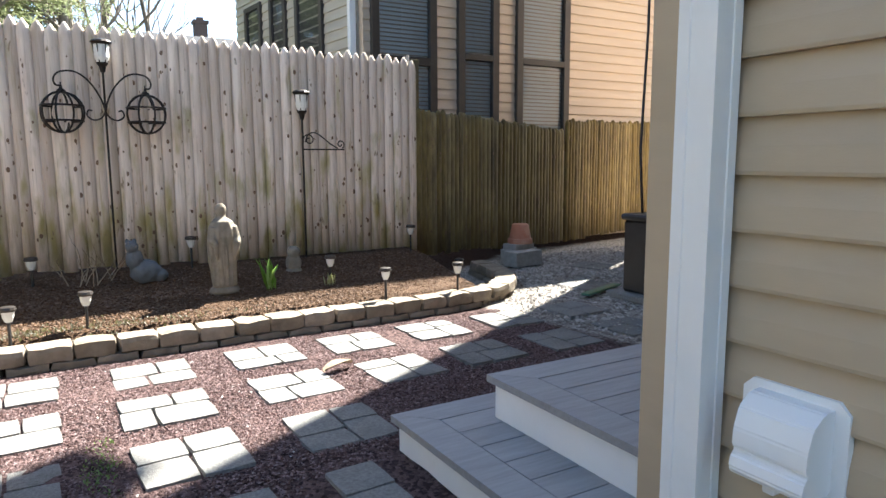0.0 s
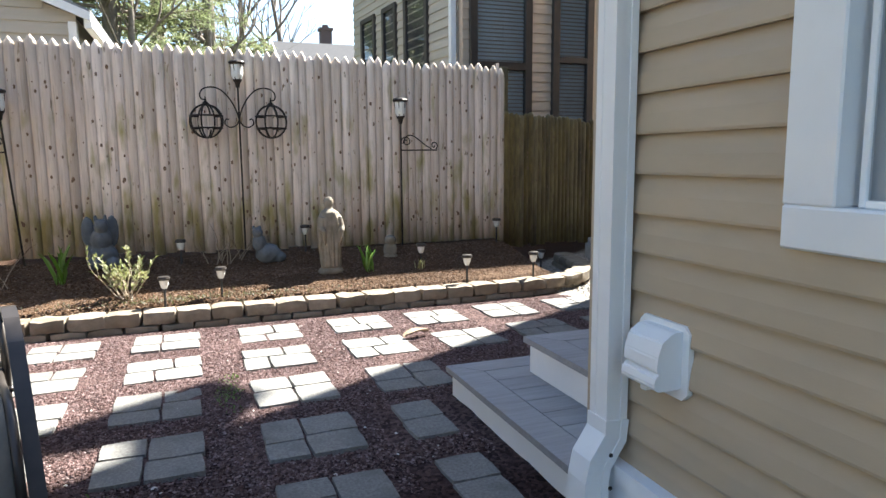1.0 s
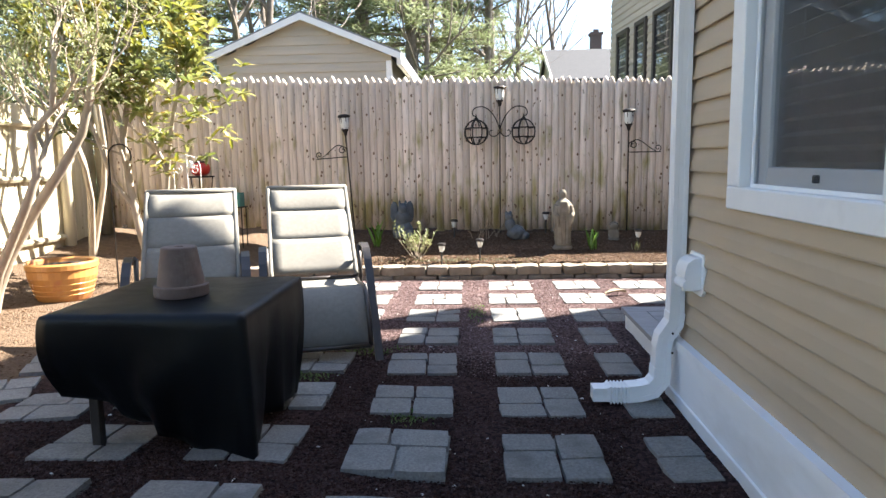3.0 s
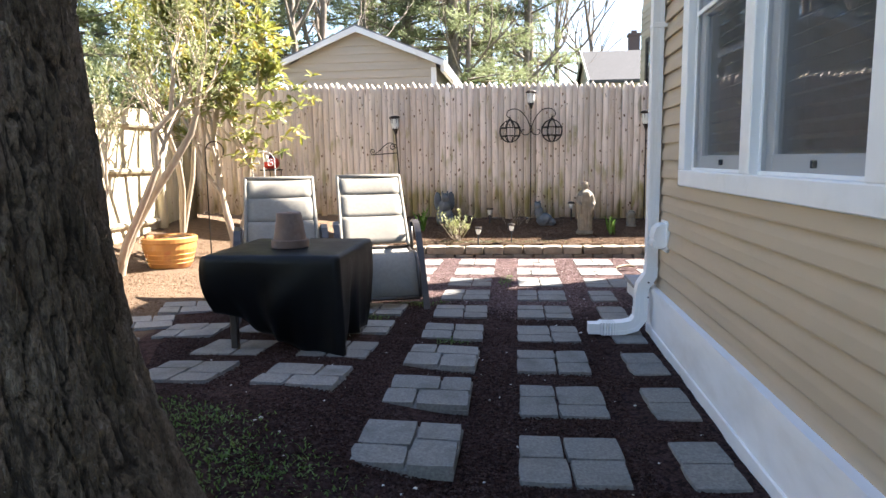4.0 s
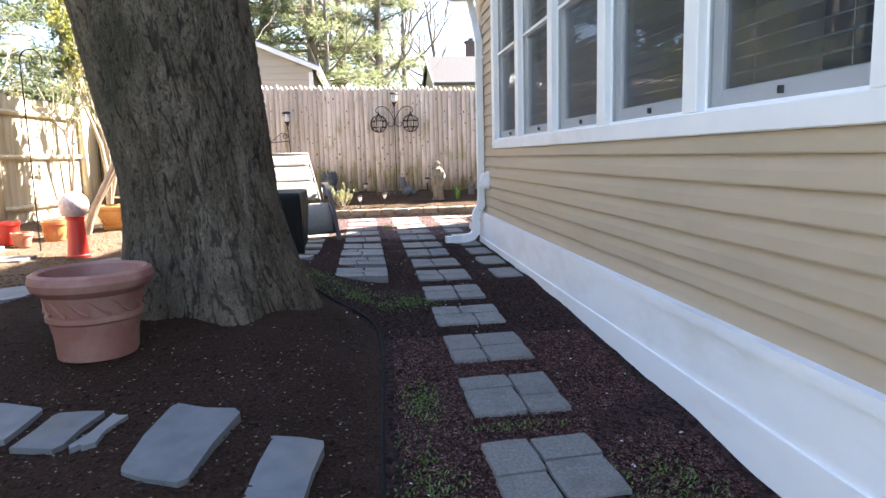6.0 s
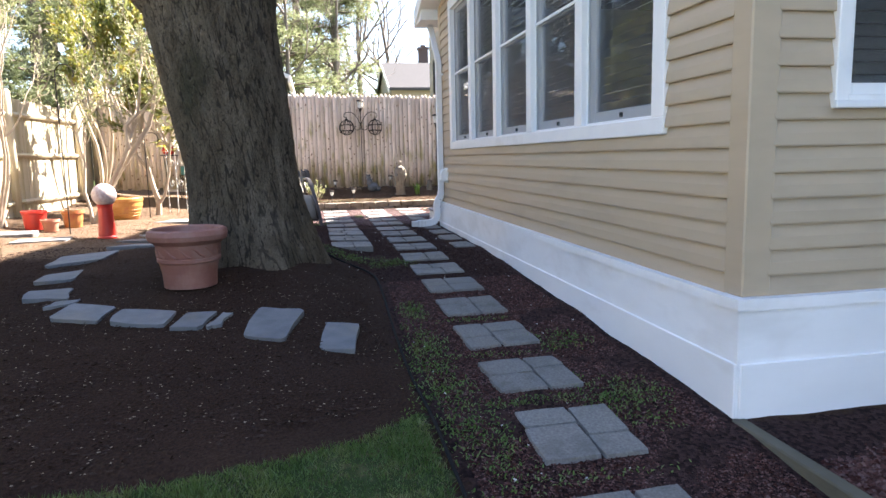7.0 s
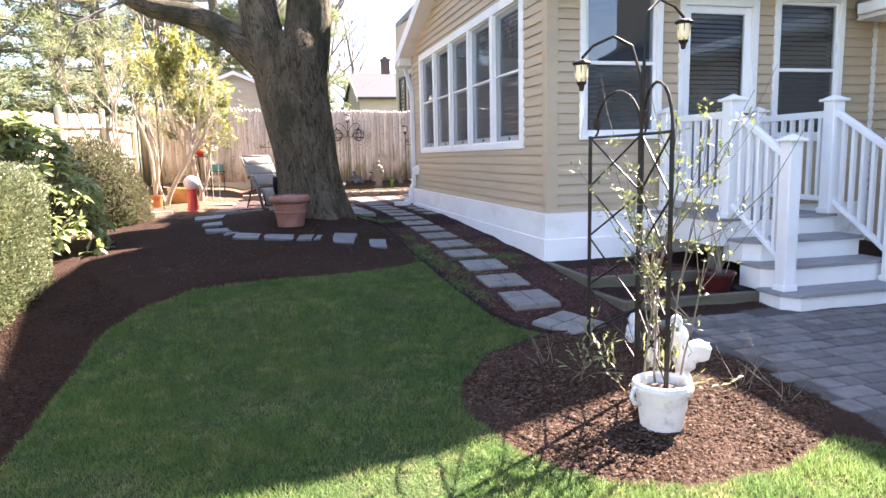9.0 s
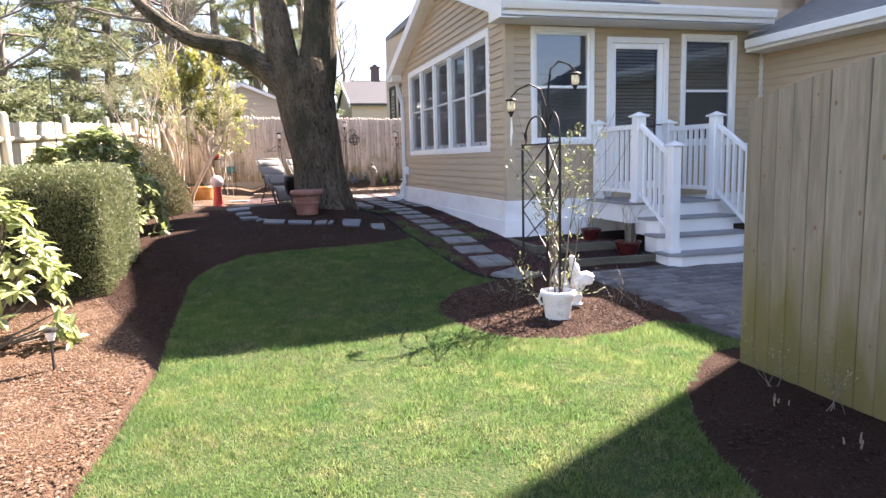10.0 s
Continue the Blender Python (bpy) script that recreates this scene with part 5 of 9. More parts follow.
def slab_mesh(w, d, cut, seed, h=0.05):
    """One cast slab: a base with four raised fields and worn rims."""
    bm = bmesh.new()
    box(bm, -w / 2, w / 2, -d / 2, d / 2, 0, h * 0.55)
    g = 0.0022
    my, xa, xb = cut
    fields = [(-w / 2, xa * w - w / 2, -d / 2, my * d - d / 2), (xa * w - w / 2, w / 2, -d / 2, my * d - d / 2), (-w / 2, xb * w - w / 2, my * d - d / 2, d / 2), (xb * w - w / 2, w / 2, my * d - d / 2, d / 2)]
    for a, c, e, f in fields:
        if c - a < 0.03:
            continue
        b_ = 0.0032
        q = ((a + g * (a > -w / 2), e + g * (e > -d / 2)), (c - g * (c < w / 2), e + g * (e > -d / 2)), (c - g * (c < w / 2), f - g * (f < d / 2)), (a + g * (a > -w / 2), f - g * (f < d / 2)))
        lo = []
        for k in range(4):
            (ax, ay), (bx, by) = q[k], q[(k + 1) % 4]
            for t in (0.04, 0.5):
                jx, jy = (noise.noise((ax * 31 + t * 9, ay * 31, seed + m)) * 0.0035 for m in (0, 5))
                lo.append(bm.verts.new((ax + (bx - ax) * t + jx, ay + (by - ay) * t + jy, h * 0.5)))
        cx, cy = (a + c) / 2, (e + f) / 2
        hi = []
        for v in lo:
            sx, sy = (v.co.x - cx) / (c - a) * 2 * b_, (v.co.y - cy) / (f - e) * 2 * b_
            hi.append(bm.verts.new((v.co.x - sx, v.co.y - sy, h + noise.noise((v.co.x * 9, v.co.y * 9, seed)) * 0.005)))
        bm.faces.new(hi)
        for i in range(8):
            bm.faces.new((lo[i], lo[(i + 1) % 8], hi[(i + 1) % 8], hi[i]))
    m_ = bpy.data.meshes.new("paving_slab")
    bm.normal_update()
    bm.to_mesh(m_)
    bm.free()
    m_.materials.append(M["concrete"])
    return m_


CUTS = ((0.45, 0.42, 0.58), (0.55, 0.6, 0.42), (0.5, 0.38, 0.62), (0.42, 0.62, 0.5), (0.5, 0.48, 0.44), (0.44, 0.4, 0.64))
slabs = [slab_mesh(0.398, 0.398, c, k) for k, c in enumerate(CUTS)]
half = [slab_mesh(0.2, 0.398, (0.5, 1.0, 1.0), k + 9) for k in range(2)]
COLS = {1: -1.385, 2: -0.775, 3: -0.168, 4: 0.455, 5: 1.065, 6: 1.65, 7: 2.21, 8: 2.80, 9: 3.42}
ROWS_Y = [3.40, 2.81, 2.22, 1.62, 1.01, 0.41, -0.20, -0.80, -1.42]
r_ = random.Random(5)


laid = []


def lay(mesh, x, y, lift=0.0, turn=0.0):
    laid.append((x, y))
    ob = new("paving_slab", mesh)
    ob.parent = pavement
    sx, sy = (gz(x + 0.15, y) - gz(x - 0.15, y)) / 0.3, (gz(x, y + 0.15) - gz(x, y - 0.15)) / 0.3
    sx, sy = max(-0.03, min(0.03, sx)), max(-0.09, min(0.09, sy))
    lift += min(0.028, max(0.0, max(gz(x + a * 0.19, y + b * 0.19) - gz(x, y) - a * 0.19 * sx - b * 0.19 * sy for a in (-1, 0, 1) for b in (-1, 0, 1))))
    ob.matrix_basis = pose(x, y, gz(x, y) - 0.040 + lift, math.degrees(math.atan(sy)) + r_.uniform(-.5, .5), -math.degrees(math.atan(sx)) + r_.uniform(-.5, .5), 0) @ pose(0, 0, 0, 0, 0, turn)


for c, x in COLS.items():
    for j, y in enumerate(ROWS_Y):
        if c >= 6 and j > (1 if c < 8 else 2):
            continue
        if c == 1 and j < 3:
            continue
        if c == 2 and j == 8:
            continue
        if c == 1 and j == 8:
            continue
        if c == 5 and j >= 3:
            lay(half[j % 2], x - 0.115, y, 0.004, r_.choice((0, 180)) + r_.uniform(-1, 1))
        else:
            lay(slabs[(c * 3 + j * 5) % 6], x + r_.uniform(-.008, .008), y + r_.uniform(-.008, .008), 0.002 + r_.uniform(-.004, .006), r_.choice((0, 90, 180, 270)) + r_.uniform(-1.5, 1.5))
for y, x in ((-2.03, 0.455), (-2.63, 0.46), (-3.23, 0.465), (-3.84, 0.46), (-4.46, 0.455), (-5.07, 0.45), (-5.68, 0.445), (-6.29, 0.43), (-6.86, 0.45)):
    lay(slabs[int(-y * 3) % 6], x, y, 0.006, r_.choice((0, 90, 180, 270)) + r_.uniform(-2, 2))
lay(slabs[1], 0.55, -7.42, 0.006, 28)
for x, y, t in ((-2.3, 1.0, 20), (-2.35, 0.45, 24), (-1.88, 0.25, 5), (4.2, 4.1, 12), (5.0, 4.9, 20), (4.9, 3.5, 8)):
    lay(slabs[2], x, y, 0.004, t)

# flagstones ringing the oak bed
FLAGS = [((-0.92, -4.45), (-0.70, -4.53), (-0.60, -4.10), (-0.86, -4.03)), ((-0.51, -4.62), (-0.34, -4.68), (-0.29, -4.28), (-0.48, -4.21)), ((-1.30, -4.28), (-1.14, -4.30), (-1.09, -4.04), (-1.26, -4.03)),
         ((-1.67, -4.10), (-1.36, -4.24), (-1.32, -3.98), (-1.65, -3.88)), ((-2.02, -3.95), (-1.72, -4.08), (-1.70, -3.80), (-1.98, -3.68)), ((-1.11, -4.31), (-1.05, -4.28), (-1.0, -4.08), (-1.05, -4.06)),
         ((-2.33, -3.50), (-2.04, -3.56), (-2.10, -3.28), (-2.36, -3.3)), ((-2.42, -3.08), (-2.16, -3.05), (-2.2, -2.72), (-2.40, -2.85)), ((-2.55, -2.5), (-2.22, -2.25), (-2.2, -1.75), (-2.6, -2.0)),
         ((-2.4, -1.5), (-1.95, -1.6), (-1.85, -1.1), (-2.3, -0.95)), ((-2.62, -0.4), (-2.2, -0.5), (-2.1, 0.0), (-2.55, 0.1)), ((-2.12, -3.74), (-2.0, -3.70), (-1.95, -3.58), (-2.08, -3.6)),
         ((-3.6, -0.5), (-3.1, -0.4), (-3.15, 0.0), (-3.65, -0.1)), ((-4.3, 0.1), (-3.6, 0.2), (-3.7, 0.55), (-4.3, 0.5)), ((-2.9, 2.3), (-2.3, 2.2), (-2.25, 2.8), (-2.8, 2.9))]
for k, q in enumerate(FLAGS):
    cx, cy = sum(p[0] for p in q) / 4, sum(p[1] for p in q) / 4
    bm = bmesh.new()
    out = []
    for (ax, ay), (bx, by) in zip(q, q[1:] + q[:1]):
        for t in (0.06, 0.5, 0.94):
            out.append((ax + (bx - ax) * t - cx + random.uniform(-.012, .012), ay + (by - ay) * t - cy + random.uniform(-.012, .012)))
    prism(bm, out, -0.03, 0.014)
    ob = link("flagstone", bm, M["slate"])
    zs = [gz(*p) for p in q]
    ob.matrix_world = pose(cx, cy, gz(cx, cy) + 0.004, math.degrees(math.atan((zs[2] + zs[3] - zs[0] - zs[1]) / 2 / 0.35)), 0, 0)
    tagged(ob, "blue-grey flagstone lying in dark mulch", "flagstone", "flagstones round the oak")

# paved yard of rectangular grey stones by the back steps
yard = thing("yard_paving", "paving of grey rectangular stones", "paving", kind="structure")
ym = {}
for w in (0.15, 0.2, 0.26):
    m_ = stone_mesh("yard_stone", w - 0.010, 0.15 - 0.010, 0.05, w * 10, 0.006, 0.003)
    m_.materials.append(M["patio"])
    ym[w] = m_
count, y = 0, -7.6
while y > -10.9:
    x = 1.2 + (0.12 if int(y * 5) % 2 else 0.0)
    while x < 4.9:
        w = r_.choice((0.15, 0.2, 0.26))
        px_, py_ = x + w / 2, y
        if float(inside(PATIO, np.array([px_]), np.array([py_]))[0]) > 0.03 and not (px_ > 2.1 and py_ > -7.75):
            ob = new("yard_stone", ym[w])
            ob.parent = yard
            ob.matrix_basis = pose(px_, py_, gz(px_, py_) - 0.038 + r_.uniform(-.003, .003))
            count += 1
        x += w
    y -= 0.15

# timber edging of the two planters below the windows
planter = thing("planter_edging", "weathered green timbers edging two stepped planting beds", "edging", kind="structure")
for a, b_, z in (((1.11, -5.715), (1.10, -6.68), -0.16), ((1.10, -6.68), (2.4, -6.72), -0.161), ((1.085, -6.745), (1.126, -7.24), -0.26), ((1.126, -7.24), (2.33, -7.26), -0.261)):
    A, B = Vector((*a, 0)), Vector((*b_, 0))
    d = (B - A).normalized()
    bm = bmesh.new()
    box(bm, 0, (B - A).length + 0.03, -0.03, 0.03, -0.2, 0.0, 0.006)
    ob = part("timber", bm, M["timber"], planter)
    ob.matrix_basis = pose(a[0], a[1], z, 0, 0, math.degrees(math.atan2(d.y, d.x)))
for nm, poly, z in (("planting_bed", ((1.135, -5.69), (1.125, -6.65), (2.39, -6.69), (2.39, -5.69)), -0.2), ("planting_bed", ((1.11, -6.74), (1.15, -7.21), (2.3, -7.23), (2.38, -6.75)), -0.305)):
    bm = bmesh.new()
    prism(bm, list(poly), z - 0.2, z)
    bmesh.ops.recalc_face_normals(bm, faces=bm.faces)
    part("bed_fill", bm, M["lava_path"], planter, "dark red gravel fill")

# landscape edging strip along the path
def soft_line(pts, times=2):
    """A polyline with its corners cut, twice over."""
    for _ in range(times):
        cut = [pts[0]]
        for (ax, ay), (bx, by) in zip(pts, pts[1:]):
            cut += [(ax * 0.75 + bx * 0.25, ay * 0.75 + by * 0.25), (ax * 0.25 + bx * 0.75, ay * 0.25 + by * 0.75)]
        pts = cut + [pts[-1]]
    return pts


bm = bmesh.new()
tube(bm, [(x, y, gz(x, y) + 0.014 + 0.006 * math.sin(i * 0.45)) for i, (x, y) in enumerate(soft_line(EDGING))], 0.008, 6)
tagged(link("lawn_edging", bm, M["rubber"], smooth=True), "black plastic edging strip between mulch and path", "edging", kind="structure")

# ---- wrap-around side steps ----
steps_n = thing("side_steps", "grey composite side steps with white risers", "steps", kind="structure")
for (x0, y1), z0, z1, in (((1.165, 1.905), -0.05, 0.14), ((1.485, 1.70), 0.05, 0.31)):
    bm = bmesh.new()
    box(bm, x0 + 0.025, 5.2, NY, y1 - 0.025, z0, z1 - 0.03)
    part("riser", bm, M["white"], steps_n, "white painted riser")
    bw = 0.14
    zt = z1 - 0.028
    bm = bmesh.new()
    prism(bm, [(x0, NY), (x0 + bw, NY), (x0 + bw, y1 - bw), (x0, y1)], zt, z1)
    part("deck_board", bm, M["deck"], steps_n)
    bm = bmesh.new()
    prism(bm, [(x0 + 0.004, y1), (x0 + bw + 0.004, y1 - bw), (5.2, y1 - bw), (5.2, y1)], zt, z1)
    part("deck_board", bm, M["deck"], steps_n)
    y = y1 - bw - 0.005
    while y > NY + 0.02:
        ya = max(NY, y - 0.138)
        bm = bmesh.new()
        box(bm, x0 + bw + 0.005, 5.2, ya, y, zt, z1 - 0.0005, 0.002)
        part("deck_board", bm, M["deck"], steps_n)
        y = ya - 0.005

# ---- porch with white railings at the back door ----
porch = thing("back_porch", "white porch with grey treads and vinyl railings", "porch", kind="structure")
G0 = -0.42
TR = [(-0.23, -7.65), (-0.05, -7.37), (0.13, -7.09), (0.31, -6.81)]
for k, (z, yf) in enumerate(TR):
    xl, xr = 2.336 + 0.04 * k, 3.656 - 0.02 * k
    ch = 0.12
    body = [(xl, SY - 0.07), (xl, yf + ch), (xl + ch, yf + 0.0), (xr, yf), (xr, SY - 0.07)]
    shrink = [(xl + 0.02, SY - 0.07), (xl + 0.02, yf + ch + 0.01), (xl + ch + 0.01, yf + 0.025), (xr - 0.02, yf + 0.025), (xr - 0.02, SY - 0.07)]
    if k == 3:
        body[0:2] = [(2.286, SY - 0.07), (2.286, yf)]
        body[2:3] = []
        shrink[0:2] = [(2.306, SY - 0.07), (2.306, yf + 0.02)]
        shrink[2:3] = []
        zb = 0.06
    else:
        body[0] = (xl, TR[k + 1][1] + 0.1)
        body[-1] = (xr, TR[k + 1][1] + 0.1)
        shrink[0] = (xl + 0.02, TR[k + 1][1] + 0.1)
        shrink[-1] = (xr - 0.02, TR[k + 1][1] + 0.1)
        zb = G0 if k == 0 else TR[k - 1][0] - 0.03
    bm = bmesh.new()
    prism(bm, shrink[::-1], zb, z - 0.028)
    bmesh.ops.recalc_face_normals(bm, faces=bm.faces)
    part("riser", bm, M["white"], porch, "white painted riser")
    bm = bmesh.new()
    prism(bm, body[::-1], z - 0.028, z)
    bmesh.ops.recalc_face_normals(bm, faces=bm.faces)
    part("tread", bm, M["deck"], porch, "grey composite tread")
for x, y in ((2.336, -6.72), (3.53, -6.72)):
    bm = bmesh.new()
    box(bm, x, x + 0.09, y, y + 0.09, G0, 0.06)
    part("support_post", bm, M["timber"], porch, "timber support under the landing")


def rail_post(x, y, z0, z1, w=0.105):
    bm = bmesh.new()
    box(bm, x - w / 2, x + w / 2, y - w / 2, y + w / 2, z0, z1 - 0.05, 0.006)
    box(bm, x - w / 2 - 0.012, x + w / 2 + 0.012, y - w / 2 - 0.012, y + w / 2 + 0.012, z0, z0 + 0.05, 0.006)
    p = part("newel_post", bm, M["vinyl"], porch)
    bm = bmesh.new()
    c = w / 2 + 0.03
    box(bm, x - c, x + c, y - c, y + c, z1 - 0.055, z1 - 0.03, 0.006)
    a = [bm.verts.new((x + sx * c * 0.8, y + sy * c * 0.8, z1 - 0.03)) for sx, sy in ((-1, -1), (1, -1), (1, 1), (-1, 1))]
    t = bm.verts.new((x, y, z1 + 0.012))
    for i in range(4):
        bm.faces.new((a[i], a[(i + 1) % 4], t))
    part("cap", bm, M["vinyl"], p)


def railing(a, b, za, zb, za_low, zb_low, nb):
    A, B = Vector((*a, 0)), Vector((*b, 0))
    d = (B - A).normalized()
    s = Vector((-d.y, d.x, 0)) * 0.028
    for (z0, z1), hgt, nm in (((za, zb), 0.065, "top_rail"), ((za_low, zb_low), 0.05, "bottom_rail")):
        bm = bmesh.new()
        q = []
        for p, z in ((A, z0), (B, z1)):
            for o in (-1, 1):
                for dz in (0, hgt):
                    c = p + s * o
                    q.append(bm.verts.new((c.x, c.y, z + dz)))
        for f in ((0, 1, 3, 2), (4, 6, 7, 5), (0, 4, 5, 1), (2, 3, 7, 6), (0, 2, 6, 4), (1, 5, 7, 3)):
            bm.faces.new([q[i] for i in f])
        bmesh.ops.recalc_face_normals(bm, faces=bm.faces)
        bmesh.ops.bevel(bm, geom=bm.edges[:], offset=0.006, segments=1, affect="EDGES")
        part(nm, bm, M["vinyl"], porch)
    for i in range(nb):
        t = (i + 0.7) / (nb + 0.4)
        p = A.lerp(B, t)
        z0, z1 = za_low + (zb_low - za_low) * t + 0.03, za + (zb - za) * t + 0.02
        bm = bmesh.new()
        box(bm, p.x - 0.018, p.x + 0.018, p.y - 0.018, p.y + 0.018, z0, z1)
        part("baluster", bm, M["vinyl"], porch)


LX, RX = 2.436, 3.536
for x in (LX, RX):
    rail_post(x, SY - 0.12, 0.31, 1.36)
    rail_post(x, -6.76, 0.31, 1.40, 0.125)
    rail_post(x + 0.03, -7.44, -0.23, 1.03, 0.115)
    railing((x, SY - 0.17), (x, -6.70), 1.2, 1.2, 0.42, 0.42, 7)
    railing((x, -6.82), (x + 0.03, -7.38), 1.20, 0.84, 0.40, 0.0, 5)

# ---- neighbouring buildings ----
nb = tagged(new("neighbour_house"), "tall neighbouring house of warm tan siding with dark windows", "house", kind="structure")
bm = bmesh.new()
prism(bm, [(3.36, 7.12), (9.4, 7.12), (9.4, 11.4), (2.95, 11.4)], -0.2, 5.3)
part("wall", bm, M["siding_pink"], nb)
NB_TURN = pose(3.35, 7.12, 0, 0, 0, 5.5) @ pose(-3.30, -7.12, 0)
NBW = ((3.449, 4.338), (4.654, 5.285), (5.581, 6.498))


def nb_spans(z):
    out, x = [], 0.06
    for a, c in NBW:
        if 0.9 < z < 4.4:
            out.append((x, a - 3.3))
            x = c - 3.3
    return out + [(x, 6.0)]


siding(nb, nb_spans, (3.3, 7.12, 0), 0, M["siding_pink"], 0.9, 26, pitch=0.127)
siding(nb, lambda z: [(0.0, 4.2)], (2.94, 11.38, 0), -84.5, M["siding_grey"], 1.5, 22, pitch=0.127)
for a, c in NBW:
    w_, h_ = c - a, 2.9
    wn_ = part("window", bmesh.new(), M["dark_frame"], nb, "tall dark-framed double-hung window")
    bm = bmesh.new()
    for q in ((a, a + 0.1, 1.3, 4.2), (c - 0.1, c, 1.3, 4.2), (a + 0.1, c - 0.1, 1.3, 1.4), (a + 0.1, c - 0.1, 4.1, 4.2), (a + 0.1, c - 0.1, 2.42 if a > 4 else 2.30, 2.50 if a > 4 else 2.40)):
        box(bm, q[0], q[1], 7.04, 7.14, q[2], q[3], 0.004)
    bm.to_mesh(wn_.data)
    bm.free()
    bm = bmesh.new()
    bm.faces.new([bm.verts.new(q) for q in ((a + 0.1, 7.097, 1.4), (c - 0.1, 7.097, 1.4), (c - 0.1, 7.097, 4.1), (a + 0.1, 7.097, 4.1))])
    part("pane", bm, M["glass"], wn_).visible_shadow = False
    bm = bmesh.new()
    z = 4.05
    while z > 1.42:
        bm.faces.new([bm.verts.new(q) for q in ((a + 0.1, 7.104, z - 0.02), (c - 0.1, 7.104, z - 0.02), (c - 0.1, 7.118, z + 0.016), (a + 0.1, 7.118, z + 0.016))])
        z -= 0.05
    part("blind", bm, M["blind"], wn_, "lowered white blind")
for y0, y1 in ((8.08, 8.93), (9.26, 9.86), (10.22, 10.92)):
    wn_ = part("window", bmesh.new(), M["dark_frame"], nb, "dark-framed side window")
    wn_.matrix_basis = NB_TURN
    bm = bmesh.new()
    for q in ((y0, y0 + 0.09, 1.9, 3.57), (y1 - 0.09, y1, 1.9, 3.57), (y0 + 0.09, y1 - 0.09, 1.9, 2.0), (y0 + 0.09, y1 - 0.09, 3.49, 3.57)):
        box(bm, 3.24, 3.31, q[0], q[1], q[2], q[3], 0.004)
    bm.to_mesh(wn_.data)
    bm.free()
    bm = bmesh.new()
    bm.faces.new([bm.verts.new(q) for q in ((3.268, y0 + 0.09, 2.0), (3.268, y0 + 0.09, 3.49), (3.268, y1 - 0.09, 3.49), (3.268, y1 - 0.09, 2.0))])
    part("pane", bm, M["glass"], wn_).visible_shadow = False
    # dark sheet added behind the pane; the building has no room there
    bm = bmesh.new()
    box(bm, 3.278, 3.284, y0 + 0.09, y1 - 0.09, 2.0, 3.49)
    part("shade", bm, M["room"], wn_, "dark sheet behind the side window glass")
bm = bmesh.new()
box(bm, 3.235, 3.315, 7.2, 7.29, 0.2, 5.2, 0.008)
part("downspout", bm, M["white"], nb, "white downspout")
bm = bmesh.new()
box(bm, 3.0, 9.6, 6.9, 11.6, 5.3, 5.5)
part("roof", bm, M["roof"], nb)

shed = tagged(new("garden_shed"), "grey-tan sided shed with a white-trimmed gable roof", "shed", kind="structure")
SX0, SX1, SYF = -3.55, -1.05, 7.0
bm = bmesh.new()
q = [(SX0, 0), (SX1, 0), (SX1, 2.66), ((SX0 + SX1) / 2, 3.20), (SX0, 2.66)]
A = [bm.verts.new((x, SYF, z)) for x, z in q]
B = [bm.verts.new((x, SYF + 3.4, z)) for x, z in q]
bm.faces.new(A)
bm.faces.new(B[::-1])
for i in range(5):
    bm.faces.new((A[i], B[i], B[(i + 1) % 5], A[(i + 1) % 5]))
bmesh.ops.recalc_face_normals(bm, faces=bm.faces)
part("wall", bm, M["siding_grey"], shed)


def shed_spans(z):
    if z < 2.6:
        return [(0.05, SX1 - SX0 - 0.05)]
    hw = (SX1 - SX0) / 2 * max(0, (3.2 - z) / 0.54)
    m_ = (SX1 - SX0) / 2
    return [(m_ - hw, m_ + hw)] if hw > 0.08 else []


siding(shed, shed_spans, (SX0, SYF, 0), 0, M["siding_grey"], 1.7, 11, pitch=0.127)
mx_ = (SX0 + SX1) / 2
for s in (-1, 1):
    bm = bmesh.new()
    xe, ze = mx_ + s * 1.42, 2.62
    for y0, y1, z0, z1, m_ in ((SYF - 0.14, SYF + 3.6, 0.045, 0.085, "roof"), (SYF - 0.15, SYF - 0.11, -0.03, 0.06, "white")):
        bm = bmesh.new()
        v = [bm.verts.new(p) for p in ((mx_, y0, 3.2 + z0), (mx_, y1, 3.2 + z0), (xe, y1, ze + z0), (xe, y0, ze + z0), (mx_, y0, 3.2 + z1), (mx_, y1, 3.2 + z1), (xe, y1, ze + z1), (xe, y0, ze + z1))]
        for f in ((3, 2, 1, 0), (4, 5, 6, 7), (0, 1, 5, 4), (1, 2, 6, 5), (2, 3, 7, 6), (3, 0, 4, 7)):
            bm.faces.new([v[i] for i in f])
        bmesh.ops.recalc_face_normals(bm, faces=bm.faces)
        part("roof" if m_ == "roof" else "rake_board", bm, M[m_], shed, "" if m_ == "roof" else "white rake board")
bm = bmesh.new()
box(bm, SX1 - 0.06, SX1 + 0.02, SYF - 0.025, SYF + 0.1, 0, 2.6, 0.005)
part("corner_board", bm, M["white"], shed, "white corner board")
bm = bmesh.new()
box(bm, SX1 + 0.1, SX1 + 0.18, SYF - 0.1, SYF + 3.5, 2.52, 2.66, 0.01)
part("gutter", bm, M["white"], shed, "white gutter")

